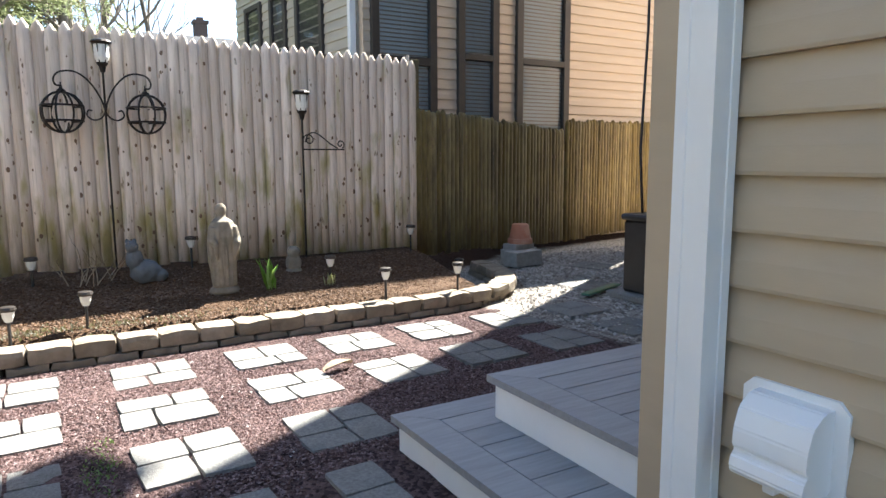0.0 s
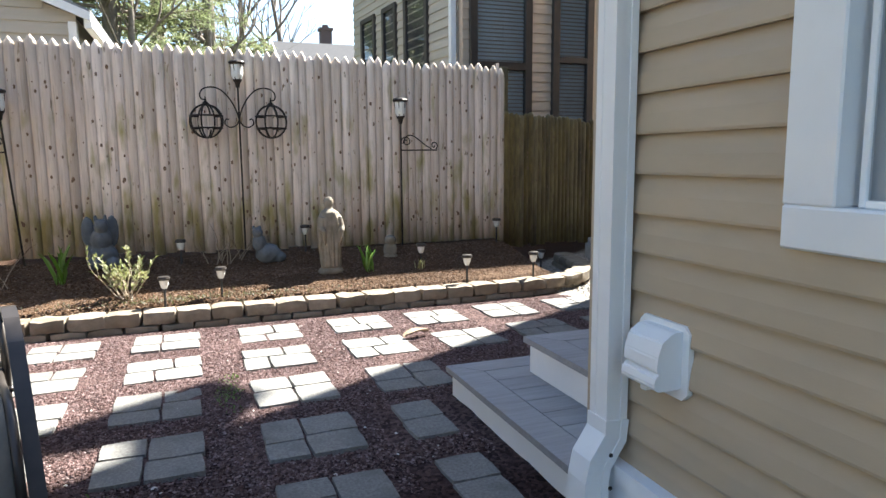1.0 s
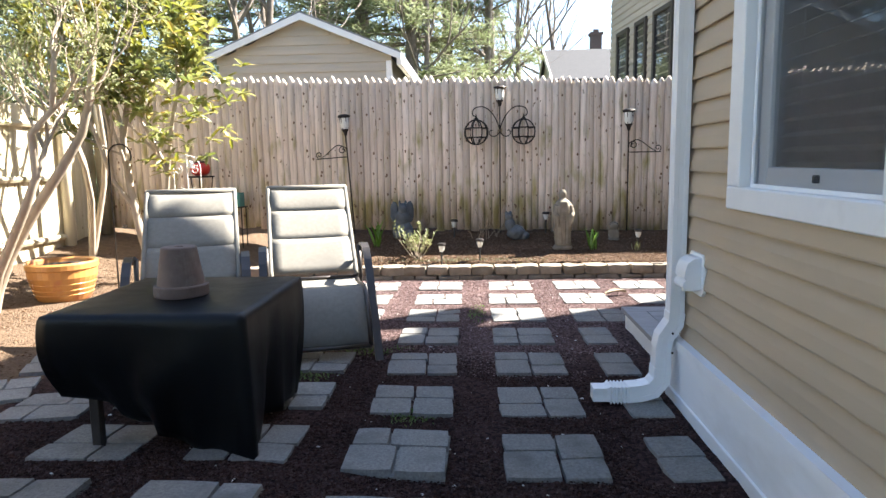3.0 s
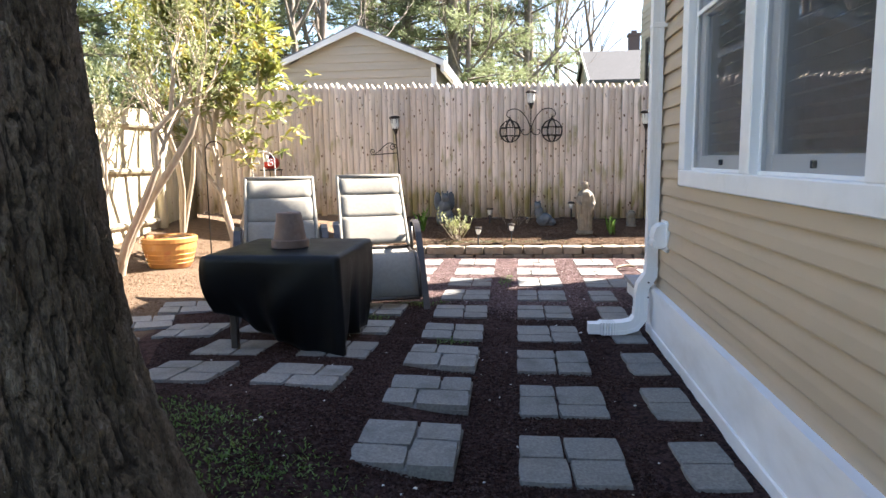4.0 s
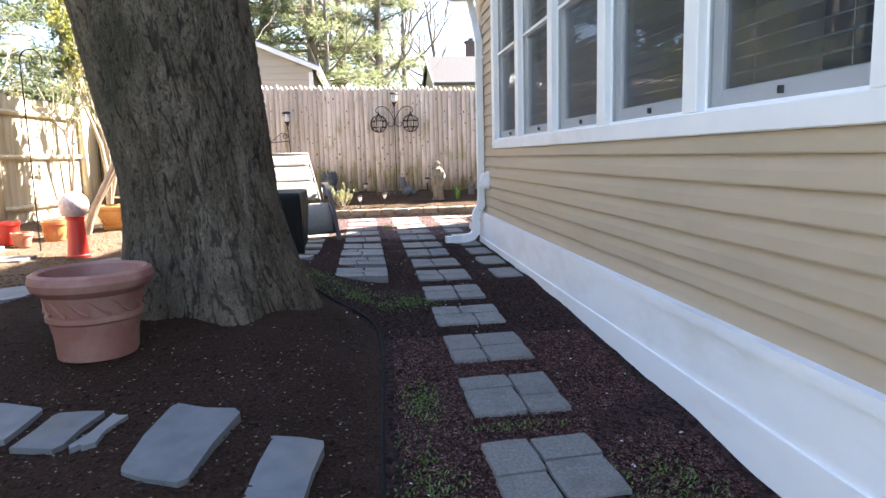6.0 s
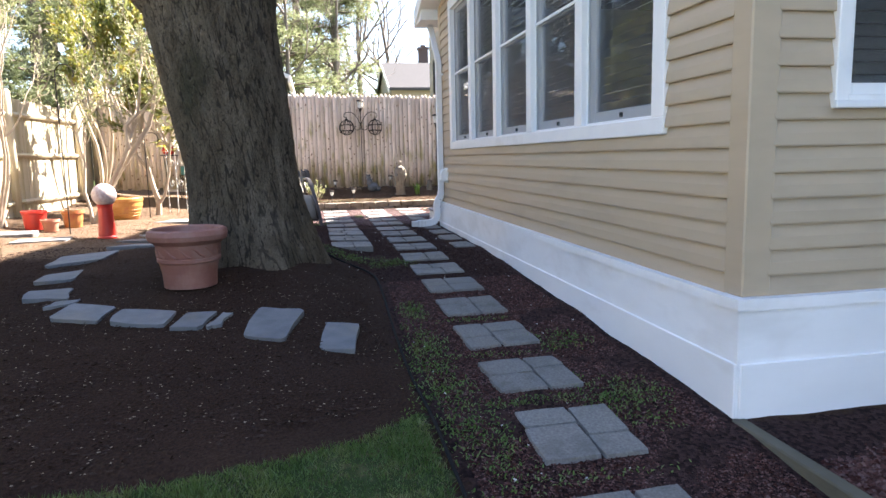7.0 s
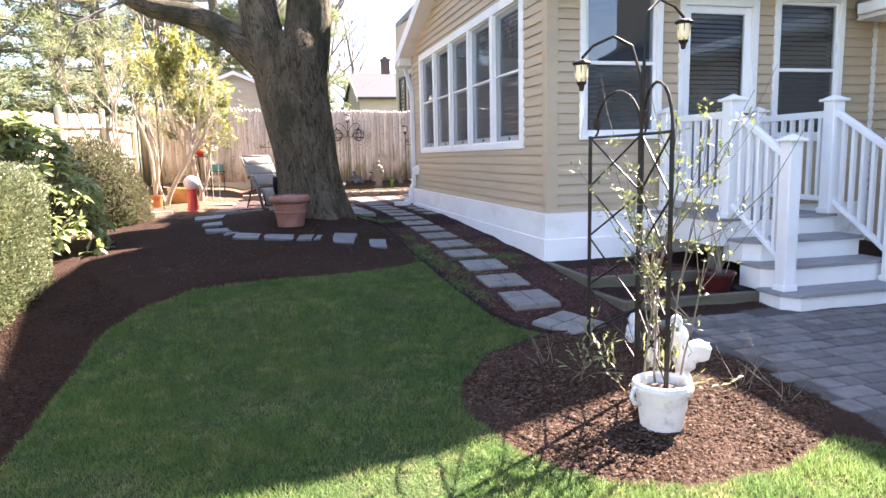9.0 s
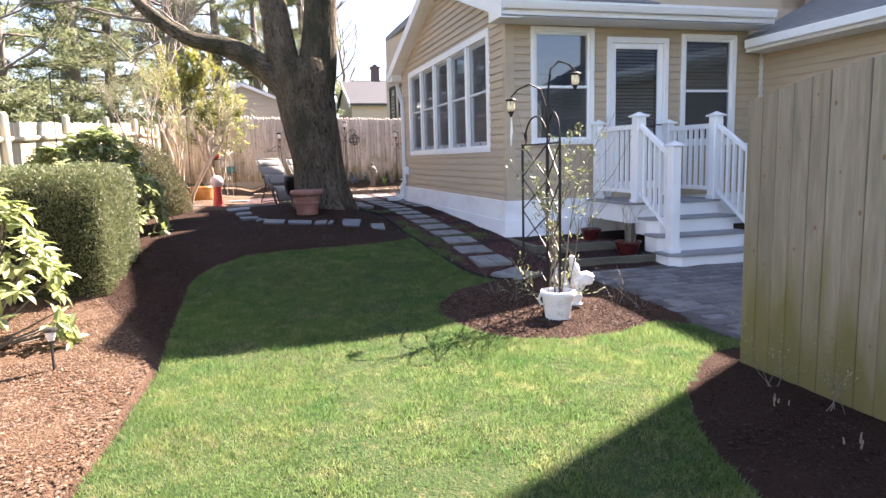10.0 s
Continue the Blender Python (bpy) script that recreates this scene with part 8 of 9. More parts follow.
for s in (-1, 1):
    bm = bmesh.new()
    pts = [(0, 0, 1.5 - g), (s * 0.02, 0, 1.58 - g), (s * 0.07, 0, 1.68 - g), (s * 0.14, 0, 1.755 - g), (s * 0.21, 0, 1.78 - g), (s * 0.285, 0, 1.765 - g), (s * 0.315, 0, 1.72 - g), (s * 0.305, 0, 1.68 - g), (s * 0.275, 0, 1.675 - g)]
    tube(bm, eased(pts), 0.007, 6)
    tube(bm, eased([(0, 0, 1.50 - g), (s * 0.03, 0, 1.455 - g), (s * 0.08, 0, 1.44 - g), (s * 0.12, 0, 1.47 - g), (s * 0.11, 0, 1.51 - g), (s * 0.085, 0, 1.505 - g)]), 0.006, 5)
    part("arm", bm, M["iron"], orb)
    bm = bmesh.new()
    cx, cz, R = s * 0.273, 1.49 - g, 0.142
    straps = []
    for k in range(4):
        a = math.pi * k / 4 + 0.3 * s
        straps.append([(cx + R * math.cos(b_) * math.cos(a), R * math.cos(b_) * math.sin(a), cz + R * math.sin(b_)) for b_ in (2 * math.pi * j / 28 for j in range(28))])
    for dz in (-0.06, 0.045):
        rr = math.sqrt(R * R - dz * dz)
        straps.append([(cx + rr * math.cos(b_), rr * math.sin(b_), cz + dz) for b_ in (2 * math.pi * j / 28 for j in range(28))])
    lathe(bm, [(0.022, 0), (0.03, 0.02), (0.012, 0.035), (0.006, 0.06)], 8, (cx, 0, cz + R - 0.01))
    tube(bm, [(cx, 0, cz + R + 0.04), (cx - s * 0.0, 0, 1.70 - g)], 0.005, 5)
    globe = part("orb", bm, M["iron"], orb, "openwork strap-iron orb")
    for ring in straps:
        bm = bmesh.new()
        tube(bm, ring, 0.0075, 5, closed=True)
        part("strap", bm, M["iron"], globe)


stand = thing("scroll_stand", "white wrought-iron scroll stand with a small hanging bell beside the magnolia", "garden stake", (-2.78, 3.95, gz(-2.78, 3.95)))
zt = 1.27 - gz(-2.78, 3.95)
for x in (-0.14, 0.0, 0.14):
    bm = bmesh.new()
    tube(bm, [(x, 0, -0.03), (x, 0, zt - (0.02 if x == 0 else 0.16))], 0.007 if x == 0 else 0.005, 6)
    part("post", bm, M["white_old"], stand)
for z in (zt - 0.38, zt - 0.72):
    for s in (-1, 1):
        bm = bmesh.new()
        tube(bm, scroll(s * 0.075, z, 0.055, 90, 1.3 * s), 0.0045, 5)
        part("scroll", bm, M["white_old"], stand)
for s in (-1, 1):
    bm = bmesh.new()
    tube(bm, eased([(s * 0.14, 0, zt - 0.17), (s * 0.135, 0, zt - 0.1), (s * 0.09, 0, zt - 0.03), (0, 0, zt)]), 0.005, 5)
    tube(bm, scroll(s * 0.09, zt - 0.15, 0.045, 60, 1.3 * s), 0.0045, 5)
    part("arch", bm, M["white_old"], stand)
bm = bmesh.new()
lathe(bm, [(0.006, 0.075), (0.018, 0.07), (0.024, 0.045), (0.028, 0.015), (0.036, 0.0), (0.032, 0.002), (0.024, 0.02), (0.0, 0.06)], 14, (0.045, -0.01, zt - 0.13))
part("bell", bm, M["white_old"], stand, "small chalky white bell")

rack = thing("plant_rack", "low dark iron plant rack by the board fence", "rack", (-2.74, 5.0, gz(-2.74, 5.0)))
rz_ = 0.66 - gz(-2.74, 5.0)
for x in (-0.15, 0.15):
    for y in (-0.08, 0.08):
        bm = bmesh.new()
        tube(bm, [(x, y, -0.02), (x, y, rz_)], 0.007, 6)
        part("leg", bm, M["iron"], rack)
for k in range(5):
    bm = bmesh.new()
    box(bm, -0.17, 0.17, -0.095 + k * 0.04, -0.067 + k * 0.04, rz_, rz_ + 0.012, 0.003)
    part("slat", bm, M["iron"], rack)
for k in range(4):
    bm = bmesh.new()
    tube(bm, scroll(-0.11 + k * 0.072, rz_ - 0.06, 0.034, 90, 1.2, y=-0.08), 0.0045, 5)
    part("scroll", bm, M["iron"], rack)
crate = thing("window_box", "weathered teal wooden box on the plant rack", "planter", (-2.74, 5.0, 0.673))
for x0, x1, y0, y1 in ((-0.14, 0.14, -0.075, -0.063), (-0.14, 0.14, 0.063, 0.075), (-0.14, -0.128, -0.063, 0.063), (0.128, 0.14, -0.063, 0.063)):
    bm = bmesh.new()
    box(bm, x0, x1, y0, y1, 0.0, 0.16, 0.003)
    part("side", bm, M["teal"], crate)
bm = bmesh.new()
box(bm, -0.128, 0.128, -0.063, 0.063, 0.004, 0.11)
part("soil", bm, M["soil"], crate, "dark dry soil")


def solar_light(at, hgt, label="small black solar path light with a pale lens", lit="lamp_glass"):
    g_ = gz(at[0], at[1])
    s_ = thing("path_light", label, "path light", (at[0], at[1], g_), rng.uniform(0, 60), "solar path lights")
    bm = bmesh.new()
    tube(bm, [(0, 0, -0.03), (0, 0, hgt)], 0.009, 6)
    part("stake", bm, M["black"], s_)
    bm = bmesh.new()
    lathe(bm, [(0.018, hgt), (0.03, hgt + 0.03), (0.034, hgt + 0.062)], 12)
    part("lens", bm, M[lit], s_, "pale ribbed lens")
    bm = bmesh.new()
    lathe(bm, [(0.042, hgt + 0.062), (0.045, hgt + 0.072), (0.04, hgt + 0.086), (0.02, hgt + 0.09), (0.0, hgt + 0.09)], 12)
    part("cap", bm, M["bronze"], s_)
    return s_


for x, y, h in ((-0.20, 3.98, 0.14), (0.19, 4.1, 0.14), (1.9, 4.5, 0.12), (2.13, 3.98, 0.16), (2.75, 3.98, 0.15), (-0.1, 4.92, 0.12), (0.97, 5.08, 0.16), (2.88, 5.02, 0.16), (3.3, 4.85, 0.14)):
    solar_light((x, y), h)
solar_light((-3.45, -9.2), 0.2)


def fused(ob, voxel):
    """Melt the masses of a cast ornament into one skin."""
    mod = ob.modifiers.new("skin", "REMESH")
    mod.mode, mod.voxel_size, mod.use_smooth_shade = "VOXEL", voxel, True
    bpy.context.view_layer.update()
    whole = bpy.data.meshes.new_from_object(ob.evaluated_get(bpy.context.evaluated_depsgraph_get()))
    ob.modifiers.remove(mod)
    ob.data = whole
    return ob


def robed_figure(name, label, at, hgt, turn, mat):
    """A plain standing draped figure in one mesh."""
    bm = bmesh.new()
    prof = [(0.62, 0.0), (0.66, 0.03), (0.62, 0.06), (0.50, 0.08), (0.52, 0.2), (0.56, 0.35), (0.60, 0.5), (0.62, 0.62), (0.58, 0.72), (0.46, 0.80), (0.24, 0.845), (0.22, 0.87), (0.28, 0.91), (0.27, 0.955), (0.16, 0.99), (0.0, 1.0)]
    seg = 40
    rings = []
    for r, z in prof:
        if r == 0:
            rings.append([bm.verts.new((0, 0, z * hgt))])
            continue
        ring = []
        for j in range(seg):
            a = 2 * math.pi * j / seg
            fold = 1 + (0.13 * math.sin(a * 7 + z * 5) + 0.06 * math.sin(a * 13 - z * 3)) * (1 if 0.08 < z < 0.8 else 0.1)
            w = 0.235 * hgt * r * fold
            ring.append(bm.verts.new((w * math.cos(a) * (1.0 if z > 0.82 else 1.1), w * math.sin(a) * 0.72 + (0.02 * hgt if z > 0.8 else 0), z * hgt)))
        rings.append(ring)
    for A, B in zip(rings, rings[1:]):
        for j in range(seg):
            q = [A[j], A[(j + 1) % seg]] + ([B[0]] if len(B) == 1 else [B[(j + 1) % seg], B[j]])
            bm.faces.new(q).smooth = True
    bm.faces.new(rings[0][::-1])
    for s in (-1, 1):
        pts = [(s * 0.11 * hgt, -0.02, 0.74 * hgt), (s * 0.135 * hgt, -0.05 * hgt, 0.6 * hgt), (s * 0.12 * hgt, -0.13 * hgt, 0.55 * hgt)]
        tube(bm, pts, [0.05 * hgt, 0.055 * hgt, 0.03 * hgt], 8)
        tube(bm, [(s * 0.12 * hgt, -0.12 * hgt, 0.56 * hgt), (s * 0.115 * hgt, -0.11 * hgt, 0.48 * hgt), (s * 0.10 * hgt, -0.08 * hgt, 0.38 * hgt)], [0.028 * hgt, 0.026 * hgt, 0.006 * hgt], 8)
    for k in range(7):
        a = radians(205 + k * 22)
        sway = 0.03 * hgt * math.sin(k * 2.1)
        tube(bm, [(0.125 * hgt * math.cos(a) + sway, 0.085 * hgt * math.sin(a), 0.62 * hgt), (0.135 * hgt * math.cos(a) + sway * 0.5, 0.095 * hgt * math.sin(a), 0.4 * hgt), (0.128 * hgt * math.cos(a), 0.095 * hgt * math.sin(a), 0.09 * hgt)], [0.008 * hgt, 0.015 * hgt, 0.02 * hgt], 6)
    bmesh.ops.recalc_face_normals(bm, faces=bm.faces)
    ob = fused(link(name, bm, mat), 0.0065)
    ob.matrix_world = pose(at[0], at[1], gz(at[0], at[1]) - 0.005, 0, 0, turn)
    return tagged(ob, label, "statue")


robed_figure("garden_statue", "weathered stone statue of a robed standing figure in the flower bed", (1.09, 4.5), 0.65, 10, M["statue"])


def lumpy(name, label, at, balls, mat, turn=0, z=None, category="statue", amp=0.12):
    """A small cast ornament made of merged rounded masses, in one mesh."""
    bm = bmesh.new()
    for k, (c, r) in enumerate(balls):
        blob(bm, c, r, 12, amp, k * 2.3)
    for f in bm.faces:
        f.smooth = True
    ob = fused(link(name, bm, mat), 0.0065)
    ob.matrix_world = pose(at[0], at[1], gz(*at) - 0.01 if z is None else z, 0, 0, turn)
    return tagged(ob, label, category)


lumpy("garden_statue", "blue-grey cast stone winged gargoyle ornament against the fence", (-0.70, 4.95), [((0, 0, 0.1), (0.12, 0.1, 0.12)), ((0, -0.02, 0.24), (0.08, 0.075, 0.1)), ((0, -0.05, 0.35), (0.055, 0.055, 0.06)), ((-0.09, 0.04, 0.3), (0.05, 0.02, 0.13)), ((0.09, 0.04, 0.3), (0.05, 0.02, 0.13)),
      ((-0.07, -0.08, 0.05), (0.05, 0.07, 0.05)), ((0.07, -0.08, 0.05), (0.05, 0.07, 0.05)), ((-0.035, -0.04, 0.41), (0.015, 0.012, 0.035)), ((0.035, -0.04, 0.41), (0.015, 0.012, 0.035))], M["statue_grey"], 12)
lumpy("garden_statue", "blue-grey cast stone crouching animal ornament", (0.58, 4.85), [((0.03, 0, 0.08), (0.11, 0.09, 0.09)), ((-0.04, -0.02, 0.18), (0.06, 0.06, 0.08)), ((-0.05, -0.04, 0.27), (0.045, 0.045, 0.045)), ((0.12, 0, 0.05), (0.06, 0.05, 0.05)), ((-0.08, -0.03, 0.31), (0.014, 0.012, 0.02)), ((-0.03, -0.03, 0.31), (0.014, 0.012, 0.02))], M["statue_grey"], -10)
lumpy("garden_statue", "small weathered cast stone owl ornament", (1.70, 4.8), [((0, 0, 0.07), (0.062, 0.055, 0.09)), ((0, -0.01, 0.16), (0.055, 0.05, 0.05)), ((0, 0, 0.01), (0.07, 0.06, 0.02))], M["statue"], 0)

# upturned pot on cinder blocks in the gravel yard
for x, y, z, t, l_ in ((4.35, 5.25, 0.02, 10, 0.4), (4.42, 5.42, 0.02, 14, 0.4), (4.4, 5.4, 0.18, 12, 0.3)):
    bm = bmesh.new()
    box(bm, -l_ / 2, l_ / 2, -0.095, 0.095, 0, 0.16 if z < 0.1 else 0.06, 0.006)
    ob = link("cinder_block", bm, M["cinder"])
    ob.matrix_world = pose(x, y, z, 0, 0, t)
    tagged(ob, "grey concrete block lying on the gravel", "block", "blocks in the gravel yard")
pot2 = thing("flower_pot", "terracotta pot standing upside down on concrete blocks", "pot", (4.42, 5.4, 0.24))
bm = bmesh.new()
lathe(bm, [(0.135, 0.0), (0.135, 0.05), (0.12, 0.055), (0.09, 0.2), (0.08, 0.21), (0.0, 0.21)], 28)
part("pot_body", bm, M["terracotta"], pot2)
unit = thing("utility_box", "black plastic storage box on a concrete pad in the side yard", "box", (4.5, 3.25, 0.03))
bm = bmesh.new()
box(bm, -0.42, 0.42, -0.3, 0.3, 0.03, 0.62, 0.02)
part("body", bm, M["black"], unit)
bm = bmesh.new()
box(bm, -0.44, 0.44, -0.32, 0.32, 0.62, 0.67, 0.015)
part("lid", bm, M["black"], unit)
bm = bmesh.new()
box(bm, -0.5, 0.5, -0.4, 0.4, -0.03, 0.03, 0.01)
part("pad", bm, M["concrete"], unit, "grey concrete pad")
bm = bmesh.new()
tube(bm, [(4.25, 3.5, 0.6), (4.3, 3.6, 1.2), (4.45, 3.7, 2.2), (4.5, 3.75, 3.4), (4.6, 3.7, 4.6)], 0.012, 6)
tagged(link("cable", bm, M["black"], smooth=True), "black utility cable rising from the box", "cable")
bm = bmesh.new()
box(bm, -0.3, 0.3, -0.04, 0.04, 0, 0.02, 0.008)
ob = link("plastic_strip", bm, material("green_plastic", (0.03, 0.12, 0.06), (0.04, 0.15, 0.08), 8, None, 1, 0.4, 0.1))
ob.matrix_world = pose(4.05, 3.75, 0.03, 0, 0, 20)
tagged(ob, "green plastic strip lying on the gravel", "strip")


# ---- pots and ornaments of the west corner ----
def pot_thing(name, label, at, prof, mat, soil=None, z=None, seg=36, band=None):
    p_ = thing(name, label, "pot", (at[0], at[1], gz(*at) if z is None else z))
    bm = bmesh.new()
    lathe(bm, prof, seg)
    part("pot_body", bm, mat, p_)
    if soil:
        bm = bmesh.new()
        lathe(bm, [(soil[0], soil[1] - 0.01), (soil[0] * 0.9, soil[1]), (soil[0] * 0.5, soil[1] + 0.012), (0, soil[1] + 0.006)], 24)
        part("soil", bm, M["soil"], p_, "dark potting soil")
    return p_


big = pot_thing("large_planter", "large dusty-pink terracotta planter with rolled rim, half filled with soil", (-1.33, -3.43), [(0.155, 0.0), (0.165, 0.005), (0.172, 0.10), (0.185, 0.165), (0.198, 0.175), (0.198, 0.195), (0.188, 0.2), (0.205, 0.285), (0.225, 0.30), (0.245, 0.315), (0.252, 0.345), (0.245, 0.375), (0.225, 0.385), (0.208, 0.375), (0.195, 0.33), (0.19, 0.30)],
                M["terracotta_dusty"], (0.2, 0.31), gz(-1.33, -3.43) - 0.01, 48)
bm = bmesh.new()
for k in range(14):
    a0 = 2 * math.pi * k / 14
    tube(bm, [(0.196 * math.cos(a0 + t * 0.45), 0.196 * math.sin(a0 + t * 0.45), 0.24 + 0.03 * math.cos(t * math.pi)) for t in (0, 0.25, 0.5, 0.75, 1.0)], 0.007, 5)
part("swag", bm, M["terracotta_dusty"], big)
pot_thing("glazed_planter", "orange glazed ribbed planter with red bands", (-3.29, 2.58), [(0.19, 0.0), (0.2, 0.01), (0.225, 0.06), (0.22, 0.065), (0.235, 0.1), (0.23, 0.105), (0.25, 0.15), (0.245, 0.155), (0.262, 0.2), (0.265, 0.26), (0.275, 0.27), (0.275, 0.31), (0.26, 0.325), (0.24, 0.31), (0.235, 0.28)], M["glaze_orange"], (0.24, 0.285))
pot_thing("plastic_pot", "red plastic plant pot", (-3.9, 0.98), [(0.1, 0), (0.11, 0.01), (0.135, 0.2), (0.145, 0.205), (0.145, 0.235), (0.13, 0.235), (0.12, 0.2)], M["red"], (0.125, 0.2))
pot_thing("plastic_pot", "small terracotta plant pot", (-3.68, 0.85), [(0.07, 0), (0.075, 0.01), (0.095, 0.12), (0.105, 0.125), (0.105, 0.155), (0.09, 0.155), (0.085, 0.12)], M["terracotta"], (0.088, 0.12))
pot_thing("plastic_pot", "tan terracotta plant pot", (-3.62, 1.45), [(0.1, 0), (0.105, 0.01), (0.125, 0.18), (0.138, 0.185), (0.138, 0.225), (0.12, 0.225), (0.115, 0.18)], M["glaze_orange"], (0.118, 0.18))
gaz = thing("gazing_ball_stand", "red pedestal with a pink mosaic gazing ball", "ornament", (-2.83, 0.1, gz(-2.83, 0.1)))
bm = bmesh.new()
lathe(bm, [(0.105, 0.0), (0.105, 0.02), (0.095, 0.03), (0.08, 0.2), (0.075, 0.35), (0.085, 0.38), (0.07, 0.39), (0.0, 0.39)], 28)
part("pedestal", bm, M["red"], gaz)
bm = bmesh.new()
lathe(bm, [(0.0, -0.13)] + [(0.13 * math.cos(a), 0.13 * math.sin(a)) for a in np.linspace(-1.45, 1.45, 14)] + [(0.0, 0.13)], 28, (0, 0, 0.49))
part("ball", bm, M["ball"], gaz, "pink mosaic ball", True)
# red lidded jar on a wire stand
jar = thing("jar_stand", "black wire plant stand on the fence side", "stand", (-3.08, 5.0, gz(-3.08, 5.0)))
g = gz(-3.08, 5.0)
bm = bmesh.new()
lathe(bm, [(0.15, 0), (0.155, 0.004), (0.155, 0.016), (0.0, 0.018)], 20, (0, 0, 1.02 - g))
part("shelf", bm, M["iron"], jar)
for k in range(3):
    a = 2.1 * k
    bm = bmesh.new()
    tube(bm, [(0.14 * math.cos(a), 0.14 * math.sin(a), 1.02 - g), (0.1 * math.cos(a), 0.1 * math.sin(a), 0.7 - g), (0.13 * math.cos(a), 0.13 * math.sin(a), 0.4 - g), (0.17 * math.cos(a), 0.17 * math.sin(a), 0.0)], 0.007, 5)
    part("leg", bm, M["iron"], jar)
rj = thing("lidded_jar", "red glazed lidded jar standing on the wire stand", "jar", (-3.08, 5.0, 1.04))
bm = bmesh.new()
lathe(bm, [(0.06, 0.0), (0.1, 0.03), (0.115, 0.08), (0.1, 0.13), (0.06, 0.15)], 24)
part("body", bm, M["red"], rj, smooth=True)
bm = bmesh.new()
lathe(bm, [(0.065, 0.15), (0.05, 0.17), (0.015, 0.18), (0.018, 0.2), (0.0, 0.21)], 20)
part("lid", bm, M["red_dark"], rj, smooth=True)
# thin iron hooks and trellis among the shrubs
for x, y, h in ((-3.35, 0.5, 2.05), (-3.0, 2.9, 1.4), (-4.95, -8.3, 2.2), (-4.7, -3.6, 2.35)):
    g = gz(x, y)
    hk = thing("shepherd_hook", "thin black iron shepherd's hook", "garden stake", (x, y, g))
    bm = bmesh.new()
    tube(bm, [(0, 0, 0), (0, 0, h - 0.2)] + [(0.1 - 0.1 * math.cos(a), 0, h - 0.2 + 0.1 * math.sin(a)) for a in np.linspace(0.3, 3.6, 9)], 0.007, 6)
    part("pole", bm, M["iron"], hk)

# ---- the island bed: trellis, planter, statuettes ----
trel = thing("garden_trellis", "black iron lattice trellis with arched tops and two solar lanterns", "trellis", (0, 0, 0))
TP = [(0.30, -8.23), (0.26, -8.86), (0.20, -9.22)]
tz = [gz(*p) for p in TP]
for (x, y), z in zip(TP, tz):
    bm = bmesh.new()
    tube(bm, [(x, y, z - 0.05), (x, y, 1.02)], 0.011 if y != -8.86 else 0.015, 6)
    part("post", bm, M["iron"], trel)
for a, b_ in ((0, 1), (1, 2)):
    (x0, y0), (x1, y1) = TP[a], TP[b_]
    at_ = lambda t, z: (x0 + (x1 - x0) * t, y0 + (y1 - y0) * t, z)
    bm = bmesh.new()
    tube(bm, [at_(0, 1.01), at_(1, 1.01)], 0.008, 6)
    part("crossbar", bm, M["iron"], trel)
    for z in (0.72, 0.42, 0.12, -0.18):
        for d in ((at_(0, z), at_(1, z + 0.29)), (at_(0, z + 0.29), at_(1, z))):
            bm = bmesh.new()
            tube(bm, d, 0.006, 5)
            part("lattice_bar", bm, M["iron"], trel)
    bm = bmesh.new()
    tube(bm, [at_(1 - 0.5 * (1 - math.cos(q)) * (0.9 if a == 0 else 1), 1.01 + 0.24 * math.sin(q)) for q in np.linspace(0, 2.9, 12)], 0.008, 6)
    sc = scroll(0, 1.08, 0.06, -90, 1.2)
    tube(bm, [at_(0.12 + p[0] * 1.2, p[2]) for p in sc], 0.006, 5)
    part("arch", bm, M["iron"], trel)
bm = bmesh.new()
tube(bm, [(0.26, -8.86, 1.0), (0.25, -8.86, 1.3), (0.22, -8.82, 1.45), (0.14, -8.78, 1.5), (0.05, -8.74, 1.46), (0.0, -8.71, 1.40)], 0.008, 6)
part("lantern_arm", bm, M["iron"], trel)
lantern(trel, (0.0, -8.71, 1.28), 0.85, "lamp_glow")
bm = bmesh.new()
tube(bm, [(0.26, -8.86, 1.0), (0.27, -8.86, 1.45), (0.31, -8.82, 1.62), (0.4, -8.78, 1.69), (0.52, -8.73, 1.67), (0.59, -8.71, 1.62)], 0.008, 6)
part("lantern_arm", bm, M["iron"], trel)
lantern(trel, (0.59, -8.71, 1.50), 0.85, "lamp_glow")
bm = bmesh.new()
tube(bm, [(0.0, -8.71, 1.24), (0.003, -8.71, 1.1), (-0.002, -8.71, 1.0)], [0.004, 0.012, 0.004], 6)
part("chime", bm, M["lamp_glass"], trel, "white hanging chime")

vine = thing("climbing_shrub", "thin climbing shrub with fresh yellow-green leaves on the trellis", "shrub", (0.25, -8.95, gz(0.25, -8.95)))
rv = random.Random(77)
tips = []
bm = bmesh.new()
for k in range(6):
    b0 = (rv.uniform(-.05, .05), rv.uniform(-.2, .12), 0)
    twigs(bm, b0, (rv.uniform(-.08, .08), rv.uniform(-.12, .06), 1), rv.uniform(0.8, 1.35), 0.008, 1, rv, 1.1, 5, 0.16, 5, tips, 0.2)
part("stem_clump", bm, M["bark_grey"], vine)
pl = []
for (x, y, z), (dx, dy, dz) in tips:
    if z < 1.5 and abs(x) < 0.3 and abs(y) < 0.42:
        for _ in range(7):
            pl.append((x + rv.uniform(-.03, .03), y + rv.uniform(-.03, .03), z + rv.uniform(-.03, .03), dx + rv.uniform(-1, 1), dy + rv.uniform(-1, 1), dz + rv.uniform(-.5, .8)))
leaf_cloud("leaves", pl, 0.019, M["leaf_vine"], vine, seed=8, long=1.9, flat=0.9)
